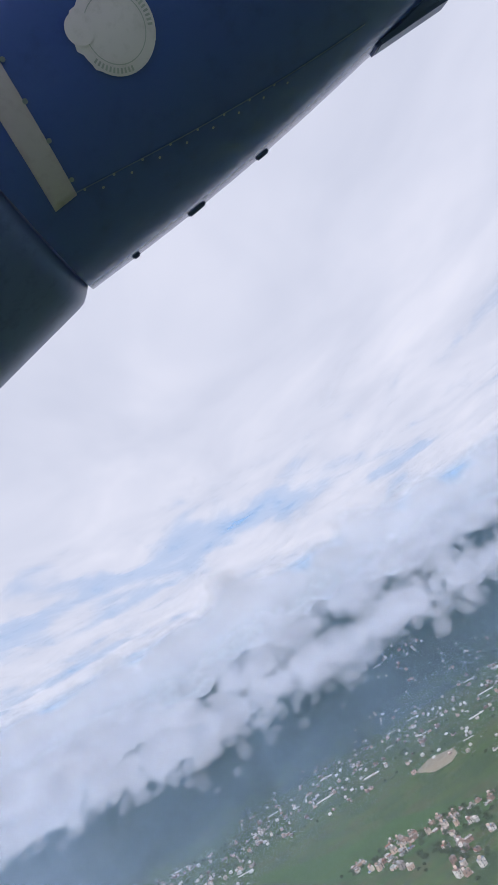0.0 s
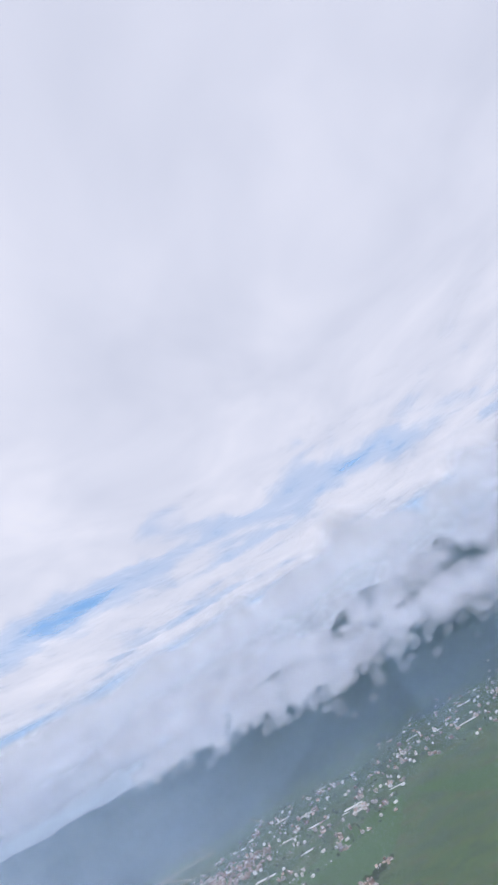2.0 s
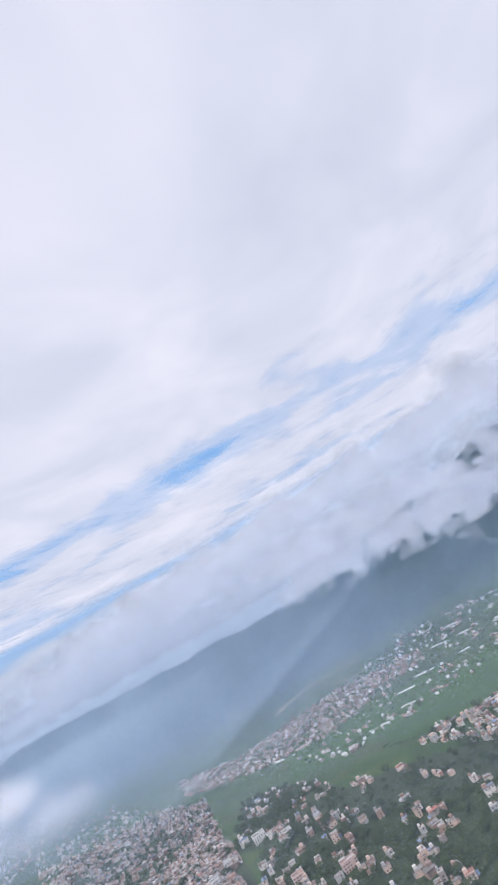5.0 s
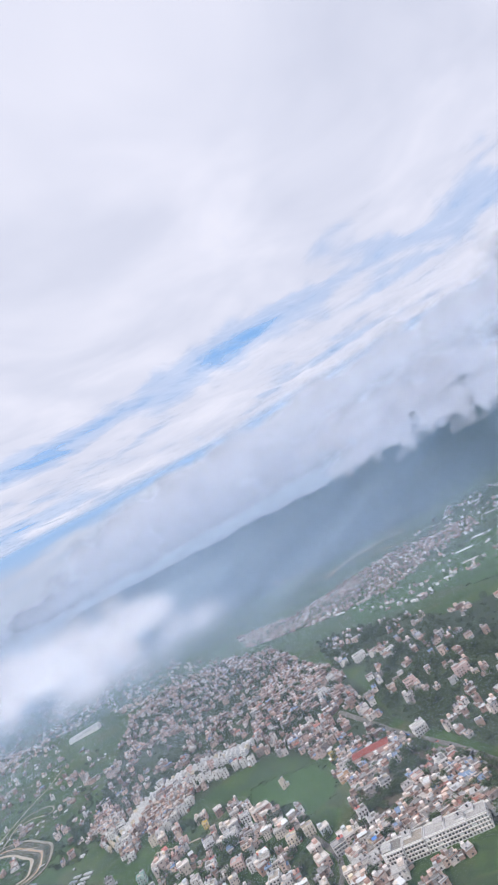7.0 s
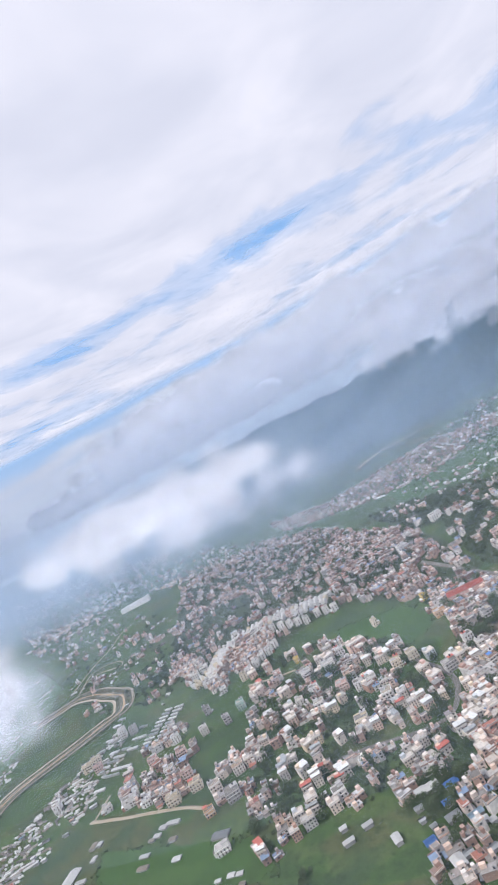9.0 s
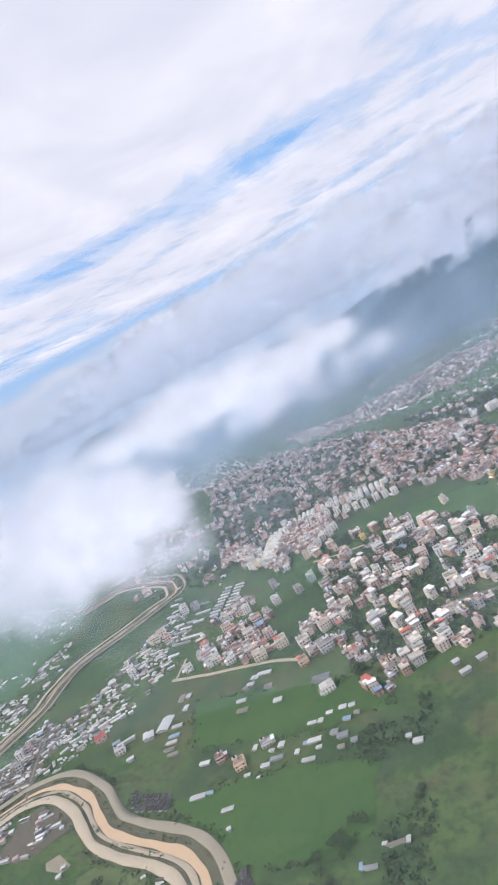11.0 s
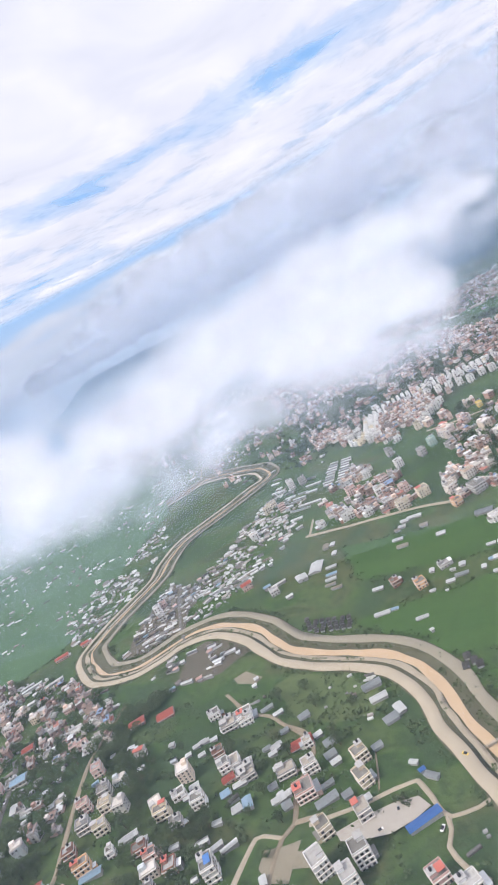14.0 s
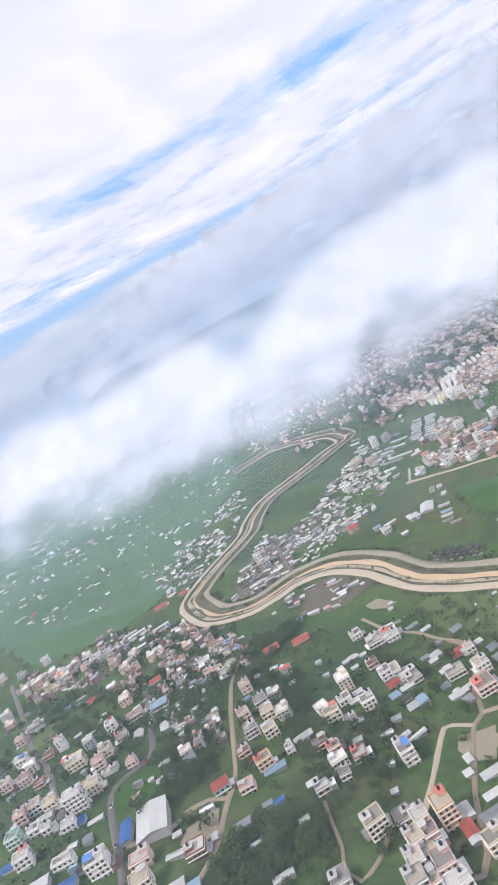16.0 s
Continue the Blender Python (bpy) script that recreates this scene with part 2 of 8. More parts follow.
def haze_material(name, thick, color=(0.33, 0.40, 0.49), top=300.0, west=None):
    """A translucent tint imitating distance haze, densest near the ground, and where west is given growing between two
    eastings.
    """
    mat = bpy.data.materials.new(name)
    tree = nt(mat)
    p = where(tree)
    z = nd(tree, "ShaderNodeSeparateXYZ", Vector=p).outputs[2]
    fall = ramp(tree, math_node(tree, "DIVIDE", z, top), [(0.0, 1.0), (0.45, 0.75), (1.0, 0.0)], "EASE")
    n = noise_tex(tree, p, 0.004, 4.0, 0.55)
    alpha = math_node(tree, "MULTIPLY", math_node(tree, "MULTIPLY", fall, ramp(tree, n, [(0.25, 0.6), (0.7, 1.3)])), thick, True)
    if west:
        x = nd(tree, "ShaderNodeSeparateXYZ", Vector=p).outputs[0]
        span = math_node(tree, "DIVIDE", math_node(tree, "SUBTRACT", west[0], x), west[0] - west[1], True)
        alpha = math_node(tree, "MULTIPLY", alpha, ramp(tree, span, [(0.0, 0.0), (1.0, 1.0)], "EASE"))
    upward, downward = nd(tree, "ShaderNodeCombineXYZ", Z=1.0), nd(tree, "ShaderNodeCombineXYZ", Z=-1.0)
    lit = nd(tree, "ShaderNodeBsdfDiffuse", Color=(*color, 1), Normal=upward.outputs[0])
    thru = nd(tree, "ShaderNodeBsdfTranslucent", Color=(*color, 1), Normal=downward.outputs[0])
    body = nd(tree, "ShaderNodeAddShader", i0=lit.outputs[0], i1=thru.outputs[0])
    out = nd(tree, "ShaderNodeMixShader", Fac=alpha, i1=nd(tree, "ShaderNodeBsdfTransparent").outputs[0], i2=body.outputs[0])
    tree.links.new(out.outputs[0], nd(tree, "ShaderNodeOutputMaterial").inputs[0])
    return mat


def leaf_material(name, a, b):
    mat = bpy.data.materials.new(name)
    tree = nt(mat)
    own = nd(tree, "ShaderNodeObjectInfo").outputs["Random"]
    isl = nd(tree, "ShaderNodeNewGeometry").outputs["Random Per Island"]
    k = math_node(tree, "ADD", math_node(tree, "MULTIPLY", own, 0.6), math_node(tree, "MULTIPLY", isl, 0.4))
    return finish(mat, tree, mix(tree, k, a, b), 0.75, 0.0, None, 0, 0.2)


def field_material(name, a, b, scrub):
    """Growing crops: long narrow plots of slightly different green, low banks between, patchy growth."""
    mat = bpy.data.materials.new(name)
    tree = nt(mat)
    p = where(tree)
    bend = nd(tree, "ShaderNodeVectorMath", i0=nd(tree, "ShaderNodeTexNoise", Vector=p, Scale=0.02, Detail=3.0).outputs["Color"], i1=(22, 22, 0))
    bend.operation = "MULTIPLY"
    warped = nd(tree, "ShaderNodeVectorMath", i0=p, i1=bend.outputs[0])
    flat = nd(tree, "ShaderNodeMapping", Vector=warped.outputs[0], Scale=(0.022, 0.055, 0.0), Rotation=(0, 0, -0.5))
    plot = nd(tree, "ShaderNodeTexVoronoi", Vector=flat.outputs[0], Scale=1.0)
    plot.feature = "SMOOTH_F1"
    plot.inputs["Smoothness"].default_value = 0.35
    line = nd(tree, "ShaderNodeTexVoronoi", Vector=flat.outputs[0], Scale=1.0)
    line.feature = "DISTANCE_TO_EDGE"
    tone = nd(tree, "ShaderNodeSeparateColor", Color=plot.outputs["Color"]).outputs[0]
    broad = noise_tex(tree, p, 0.018, 4.0, 0.6)
    small = noise_tex(tree, p, 0.35, 6.0, 0.7)
    k = math_node(tree, "ADD", math_node(tree, "MULTIPLY", tone, 0.45), math_node(tree, "MULTIPLY", ramp(tree, broad, [(0.3, 0.0), (0.7, 1.0)]), 0.55))
    c = mix(tree, k, a, b)
    rank = ramp(tree, math_node(tree, "ADD", math_node(tree, "MULTIPLY", small, 0.5), math_node(tree, "MULTIPLY", broad, 0.5)), [(0.50, 0.0), (0.62, 1.0)])
    c = mix(tree, math_node(tree, "MULTIPLY", rank, 0.65), c, scrub)
    bund = ramp(tree, line.outputs["Distance"], [(0.0, 0.40), (0.05, 0.0)])
    c = mix(tree, math_node(tree, "MULTIPLY", bund, small), c, tuple(v * 0.8 for v in scrub))
    return finish(mat, tree, c, 0.95, 0.0, small, 0.5, 0.1)


M_GROUND = ground_material()
M_DIRT = worn("packed_dirt", (0.30, 0.245, 0.175), 0.95, 0.3, 0.4, stain=(0.16, 0.14, 0.10), stains=0.6)
M_EMBANK = worn("gravel_track", (0.43, 0.365, 0.275), 0.95, 0.35, 0.35, stain=(0.20, 0.18, 0.14), stains=0.6)
M_TRACKGREY = worn("grey_gravel_track", (0.335, 0.295, 0.225), 0.95, 0.4, 0.35, stain=(0.15, 0.145, 0.11), stains=0.6)
M_TAR = worn("worn_tarmac", (0.155, 0.145, 0.13), 0.9, 0.3, 0.4, stain=(0.25, 0.23, 0.20), stains=0.4)
M_MUD = worn("muddy_water", (0.47, 0.335, 0.205), 0.25, 0.2, 0.15, stain=(0.40, 0.25, 0.12), stains=0.4, spec=0.5)
M_BANK = worn("muddy_grassy_bank", (0.125, 0.120, 0.075), 0.95, 0.6, 0.25, stain=(0.055, 0.070, 0.035), stains=0.8)
M_GREEN = field_material("young_rice", (0.046, 0.094, 0.029), (0.070, 0.120, 0.038), (0.040, 0.068, 0.026))
M_OLIVE = field_material("rough_grass", (0.088, 0.125, 0.052), (0.135, 0.155, 0.072), (0.055, 0.075, 0.038))
# Scrub with the shade of narrow gaps mixed into its colour.
M_SCRUBSHADE = worn("dark_scrub", (0.042, 0.062, 0.030), 0.95, 0.4, 0.12, stain=(0.10, 0.085, 0.055), stains=0.7)
M_SAND = worn("bare_earth", (0.33, 0.285, 0.21), 0.95, 0.4, 0.3, stain=(0.12, 0.13, 0.07), stains=0.8)
M_TOWNGLASS = worn("dim_window", (0.07, 0.068, 0.07), 0.4, 0.3, 0.6, stains=0.1, per_object=0.4, spec=0.5)
M_WALL = painted("house_paint", [(0.82, 0.71, 0.61), (0.76, 0.63, 0.51), (0.84, 0.75, 0.67), (0.80, 0.57, 0.45), (0.56, 0.53, 0.50), (0.86, 0.80, 0.74), (0.70, 0.47, 0.39), (0.82, 0.67, 0.48), (0.58, 0.62, 0.63), (0.86, 0.77, 0.69), (0.46, 0.28, 0.21), (0.84, 0.69, 0.59)])
M_WHITE = worn("white_paint", (0.80, 0.78, 0.75), 0.85, 0.2, 0.5, stains=0.35)
M_CREAM = worn("cream_paint", (0.74, 0.64, 0.48), 0.85, 0.2, 0.5, stains=0.35)
M_PINK = worn("pink_paint", (0.70, 0.48, 0.42), 0.85, 0.2, 0.5, stains=0.4)
M_ORANGE = worn("orange_paint", (0.72, 0.46, 0.27), 0.85, 0.2, 0.5, stains=0.35)
M_YELLOW = worn("yellow_paint", (0.78, 0.56, 0.12), 0.85, 0.2, 0.5, stains=0.3)
M_BRICK = worn("raw_brick", (0.36, 0.20, 0.15), 0.9, 0.3, 0.6, stains=0.4)
M_MINT = worn("mint_paint", (0.42, 0.62, 0.54), 0.85, 0.2, 0.5, stains=0.35)
M_GREY = worn("grey_plaster", (0.42, 0.41, 0.40), 0.9, 0.25, 0.5, stains=0.45)
M_CONC = worn("stained_concrete", (0.46, 0.44, 0.42), 0.9, 0.3, 0.4, stains=0.55)
M_SLAB = worn("pale_concrete", (0.66, 0.61, 0.56), 0.9, 0.25, 0.4, stains=0.45)
M_TIN = worn("pale_metal_sheet", (0.78, 0.78, 0.77), 0.5, 0.2, 0.25, metal=0.0, stain=(0.35, 0.27, 0.20), stains=0.35, ribs=2.0)
M_TINGREY = worn("weathered_metal_sheet", (0.40, 0.42, 0.43), 0.55, 0.25, 0.3, stain=(0.22, 0.16, 0.12), stains=0.5, ribs=2.0)
M_BLUE = worn("blue_metal_sheet", (0.10, 0.23, 0.55), 0.5, 0.15, 0.3, stains=0.25, ribs=2.0)
M_SKYBLUE = worn("pale_blue_metal_sheet", (0.42, 0.56, 0.68), 0.5, 0.15, 0.3, stains=0.25, ribs=2.0)
M_RED = worn("red_metal_sheet", (0.55, 0.16, 0.12), 0.55, 0.2, 0.3, stains=0.3, ribs=2.0)
M_YARD = worn("trodden_town_ground", (0.150, 0.130, 0.098), 0.95, 0.6, 0.12, stain=(0.045, 0.065, 0.032), stains=0.9)
M_ROOFDARK = worn("mossy_roof_concrete", (0.235, 0.220, 0.200), 0.92, 0.4, 0.35, stain=(0.10, 0.095, 0.085), stains=0.6)
M_ROOFTAN = worn("dusty_roof_screed", (0.42, 0.37, 0.31), 0.92, 0.35, 0.35, stain=(0.18, 0.16, 0.14), stains=0.6)
M_PADDY = field_material("flooded_paddy_green", (0.064, 0.120, 0.058), (0.088, 0.148, 0.070), (0.048, 0.086, 0.044))
M_SANDGREY = worn("dusty_concrete_yard", (0.40, 0.36, 0.31), 0.95, 0.3, 0.2, stain=(0.24, 0.21, 0.17), stains=0.5)
M_TARP = worn("dark_tarpaulin", (0.12, 0.115, 0.105), 0.8, 0.3, 0.4, stain=(0.14, 0.12, 0.10), stains=0.5, ribs=1.0)
M_GLASS = worn("dark_window", (0.045, 0.05, 0.06), 0.25, 0.3, 0.6, stains=0.1, per_object=0.4, spec=0.6)
M_FRAME = worn("window_frame", (0.30, 0.26, 0.22), 0.7, 0.2, 1.0, stains=0.2)
M_TANK = worn("black_water_tank", (0.03, 0.03, 0.035), 0.5, 0.2, 1.0, stains=0.2)
M_BARK = worn("bark", (0.12, 0.09, 0.06), 0.95, 0.3, 2.0, stains=0.4)
M_LEAF = leaf_material("leaves", (0.042, 0.066, 0.032), (0.098, 0.130, 0.060))
M_CLOUD = cloud_material("cloud_vapour", 0.17, (0.385, 0.395, 0.425), scale=0.014, detail=3.0, torn=0.6, lo=0.0, hi=1.0, swells=0.35)
M_PUFF = cloud_material("ragged_cloud_vapour", 0.27, (0.372, 0.386, 0.425), 0.013, 4.0, 1.1, 0.12, 0.9, 0.5)
M_STRATUS = cloud_material("distant_cloud_vapour", 0.23, (0.375, 0.388, 0.425), 0.004, 3.0, 0.7, 0.05, 1.0, 0.35)
M_WISP = cloud_material("thin_cloud_vapour", 0.05, scale=0.014, detail=3.0, torn=0.6, lo=0.0, hi=1.0, swells=0.3)
M_DECK = deck_material("high_broken_cloud", [(-960, 2080, 600, 520, 0, 0.40), (-1600, 1800, 480, 400, 20, 0.38), (-2600, 2950, 800, 600, 30, 0.32), (150, 2250, 1000, 420, 8, 0.20), (-860, 3500, 700, 260, 0, 0.22), (-300, 2620, 420, 180, 0, 0.18), (950, 2760, 500, 200, -15, 0.16)])

M_NAVY = worn("navy_gloss_paint", (0.040, 0.075, 0.300), 0.20, 0.25, 2.0, stain=(0.02, 0.03, 0.06), stains=0.25, spec=0.6, relief=0)
M_NAVYDIM = worn("dull_navy_paint", (0.085, 0.115, 0.26), 0.35, 0.25, 3.0, stain=(0.02, 0.025, 0.04), stains=0.3, relief=0)
M_STRIP = worn("grey_erosion_tape", (0.40, 0.35, 0.39), 0.7, 0.2, 6.0, stains=0.2, relief=0)
M_BADGE = worn("silver_decal", (0.74, 0.66, 0.74), 0.5, 0.15, 8.0, stains=0.15, relief=0)
M_BADGEINK = worn("decal_grey_print", (0.40, 0.40, 0.43), 0.6, 0.1, 8.0, stains=0.1, relief=0)
M_STEEL = worn("rivet_steel", (0.22, 0.24, 0.30), 0.35, 0.1, 20.0, metal=0.8, stains=0.1, relief=0)

from mathutils.geometry import delaunay_2d_cdt

# ---- helpers for building ----
def part(name, bm, material, parent=None, label="", m=None):
    """Link a bmesh as one mesh object, under its thing if there is one."""
    me = bpy.data.meshes.new(name)
    bm.to_mesh(me)
    bm.free()
    if material:
        me.materials.append(material)
    ob = new(name, me)
    if parent:
        ob.parent = parent
    if m:
        ob.matrix_basis = m
    return tagged(ob, label)


def box(bm, x0, x1, y0, y1, z0, z1):
    v = [bm.verts.new(c) for c in ((x0, y0, z0), (x1, y0, z0), (x1, y1, z0), (x0, y1, z0), (x0, y0, z1), (x1, y0, z1), (x1, y1, z1), (x0, y1, z1))]
    for a, b, c, d in ((3, 2, 1, 0), (4, 5, 6, 7), (0, 1, 5, 4), (1, 2, 6, 5), (2, 3, 7, 6), (3, 0, 4, 7)):
        bm.faces.new((v[a], v[b], v[c], v[d]))


def bump_at(x, y, cx, cy, sx, sy):
    return math.exp(-((x - cx) / sx) ** 2 - ((y - cy) / sy) ** 2)


def ease(a, b, v):
    k = min(1.0, max(0.0, (v - a) / (b - a)))
    return k * k * (3 - 2 * k)


def plain(x, y):
    """Height of the land near the town: a low plateau, a ridge, a hill, and a lower valley behind."""
    s = 1 / (1 + math.exp(max(-60, min(60, (y - 730 + 0.25 * min(x + 400, 0)) / 60))))
    return 11.7 + 40.7 * s + 1.1 * s * y / 100 + 29.4 * bump_at(x, y, -400, 480, 200, 130) + 37.4 * bump_at(x, y, -850, -130, 170, 150) + 9.2 * bump_at(x, y, -1080, 800, 350, 260) + -9.1 * bump_at(x, y, -640, 60, 90, 90)


def land(x, y):
    """Height of the ground anywhere."""
    z = plain(x, y)
    if y > 1300:
        foot = 1560 + 0.7 * max(0.0, -x - 450) + 60 * noise.noise((x * 0.002, 3.0, 0))
        rise = ease(foot, foot + 420, y)
        calm = 0.3 + 0.7 * ease(-900, -300, x)
        z += rise * (285 + 55 * calm * noise.fractal((x * 0.0025, y * 0.0025, 0), 1.0, 2.0, 4)) * (1 - 0.55 * ease(foot + 520, foot + 1200, y)) * (0.50 + 0.50 * ease(-1000, 60, x))
        z += rise * 40 * calm * noise.fractal((x * 0.008, y * 0.008, 1), 1.0, 2.0, 4)
    elif y > 900:
        z += 5 * noise.noise((x * 0.004, y * 0.004, 2)) * ease(900, 1100, y)
    return z


def graded(lo, hi, fine_lo, fine_hi, step, grow=1.14):
    """Coordinates, close together between fine_lo and fine_hi and wider apart beyond."""
    v = list(np.arange(fine_lo, fine_hi + 0.1, step))
    s = step
    while v[-1] < hi:
        s = min(s * grow, 120)
        v.append(v[-1] + s)
    s = step
    while v[0] > lo:
        s = min(s * grow, 120)
        v.insert(0, v[0] - s)
    return v


gx, gy = graded(-5200, 4600, -1150, 250, 10), graded(-2500, 5200, -220, 640, 10, 1.05)
verts = [(x, y, land(x, y)) for y in gy for x in gx]
n = len(gx)
faces = [(j * n + i, j * n + i + 1, (j + 1) * n + i + 1, (j + 1) * n + i) for j in range(len(gy) - 1) for i in range(n - 1)]
me = bpy.data.meshes.new("ground")
me.from_pydata(verts, [], faces)
me.materials.append(M_GROUND)
me.polygons.foreach_set("use_smooth", [True] * len(me.polygons))
ground = tagged(new("ground", me), "green valley floor with rice plots, scrub and forested hills behind", "ground", kind="structure")


def smooth_line(pts, step):
    """A soft curve through the points, sampled about every step metres."""
    out = []
    for i in range(len(pts) - 1):
        p0, p1, p2, p3 = (Vector(pts[max(0, min(len(pts) - 1, k))]) for k in (i - 1, i, i + 1, i + 2))
        m = max(1, round((p2 - p1).length / step))
        for k in range(m):
            u = k / m
            out.append(0.5 * (2 * p1 + (p2 - p0) * u + (2 * p0 - 5 * p1 + 4 * p2 - p3) * u * u + (3 * p1 - p0 - 3 * p2 + p3) * u ** 3))
    return out + [Vector(pts[-1])]


def ribbon(name, pts, across, material, label, lift=0.3, step=5.0, category="road", wobble=0.0, narrow=0.0, bend=(0.5, 0.8)):
    """A strip of ground along a line: across is a list of offset and height; draped on the land."""
    line = smooth_line([Vector(p) for p in pts], step)
    bm = bmesh.new()
    rows = []
    for i, p in enumerate(line):
        d = (line[min(i + 1, len(line) - 1)] - line[max(i - 1, 0)]).normalized()
        s = Vector((d.y, -d.x))
        row = []
        for o, h in across:
            w = o * (1 - narrow * ease(*bend, i / len(line))) + wobble * noise.noise((p.x * 0.07, p.y * 0.07, o * 3.1))
            q = p + s * w
            row.append(bm.verts.new((q.x, q.y, land(q.x, q.y) + lift + h)))
        rows.append(row)
    for a, b in zip(rows, rows[1:]):
        for k in range(len(across) - 1):
            f = bm.faces.new((a[k + 1], a[k], b[k], b[k + 1]))
            f.smooth = True
    return tagged(part(name, bm, material), label, category, kind="structure")


def inside(x, y, poly):
    hit = False
    for (xa, ya), (xb, yb) in zip(poly, poly[1:] + poly[:1]):
        if (ya > y) != (yb > y) and x < (xb - xa) * (y - ya) / (yb - ya) + xa:
            hit = not hit
    return hit


HEDGES = []


def patch(name, poly, material, label, lift=0.22, category="field", cell=9.0):
    """A piece of ground with its own cover, draped on the land, with a slightly uneven outline."""
    rim = []
    sway = min(3.5, 0.05 * max(max(p[0] for p in poly) - min(p[0] for p in poly), max(p[1] for p in poly) - min(p[1] for p in poly)))
    for a, b in zip(poly, poly[1:] + poly[:1]):
        a, b = Vector(a), Vector(b)
        m = max(1, round((b - a).length / cell))
        for k in range(m):
            q = a.lerp(b, k / m)
            rim.append(q + Vector((noise.noise((q.x * 0.1, q.y * 0.1, 0)), noise.noise((q.x * 0.1, q.y * 0.1, 5)))) * sway)
    xs, ys = [p[0] for p in poly], [p[1] for p in poly]
    core = []
    for x in np.arange(min(xs), max(xs), cell):
        for y in np.arange(min(ys), max(ys), cell):
            if inside(x, y, poly) and min((q - Vector((x, y))).length for q in rim) > cell * 0.4:
                core.append(Vector((x, y)))
    pts = rim + core
    if category == "field":
        HEDGES.append([tuple(q) for q in rim])
    edges = [(i, (i + 1) % len(rim)) for i in range(len(rim))]
    vs, _, fs, *_ = delaunay_2d_cdt(pts, edges, [list(range(len(rim)))], 1, 0.01)
    bm = bmesh.new()
    bv = [bm.verts.new((v.x, v.y, land(v.x, v.y) + lift)) for v in vs]
    for f in fs:
        if len(f) > 2:
            bm.faces.new([bv[i] for i in f]).smooth = True
    bmesh.ops.recalc_face_normals(bm, faces=bm.faces)
    if bm.faces and sum(f.normal.z for f in bm.faces) < 0:
        bmesh.ops.reverse_faces(bm, faces=bm.faces)
    return tagged(part(name, bm, material), label, category, kind="structure")


# ---- kinds of things ----
def window_mesh(name, w, h):
    bm = bmesh.new()
    box(bm, -w / 2, w / 2, -0.10, 0.05, 0, h)
    for f in bm.faces:
        f.material_index = 0
    e = 0.09
    v = [bm.verts.new(c) for c in ((-w / 2 + e, -0.104, e), (w / 2 - e, -0.104, e), (w / 2 - e, -0.104, h - e), (-w / 2 + e, -0.104, h - e))]
    bm.faces.new(v).material_index = 1
    box(bm, -0.03, 0.03, -0.13, -0.10, e, h - e)
    me = bpy.data.meshes.new(name)
    bm.to_mesh(me)
    bm.free()
    me.materials.append(M_FRAME)
    me.materials.append(M_GLASS)
    return me


WINDOWS = [window_mesh("window", w, h) for w, h in ((0.9, 0.95), (1.15, 0.95), (0.7, 1.0))]


def tank_mesh():
    bm = bmesh.new()
    bmesh.ops.create_cone(bm, cap_ends=True, segments=14, radius1=0.5, radius2=0.5, depth=1.0, matrix=Matrix.Translation((0, 0, 0.5)))
    bmesh.ops.create_cone(bm, cap_ends=True, segments=14, radius1=0.5, radius2=0.18, depth=0.2, matrix=Matrix.Translation((0, 0, 1.1)))
    me = bpy.data.meshes.new("water_tank")
    bm.to_mesh(me)
    bm.free()
    me.materials.append(M_TANK)
    return me


TANK = tank_mesh()
FLOOR = 1.85
PLOT = 0.64


def ring(bm, w, d, z0, z1, t):
    """A low wall round a rectangle."""
    box(bm, -w / 2, w / 2, -d / 2, -d / 2 + t, z0, z1)
    box(bm, -w / 2, w / 2, d / 2 - t, d / 2, z0, z1)
    box(bm, -w / 2, -w / 2 + t, -d / 2 + t, d / 2 - t, z0, z1)
    box(bm, w / 2 - t, w / 2, -d / 2 + t, d / 2 - t, z0, z1)


SHADES = {"house_paint": "painted", "white_paint": "white-painted", "cream_paint": "cream-painted", "pink_paint": "pink-painted", "orange_paint": "orange-painted", "yellow_paint": "yellow-painted", "raw_brick": "bare brick", "mint_paint": "mint-green", "grey_plaster": "grey plastered"}
COUNT = ["one", "two", "three", "four", "five", "six"]


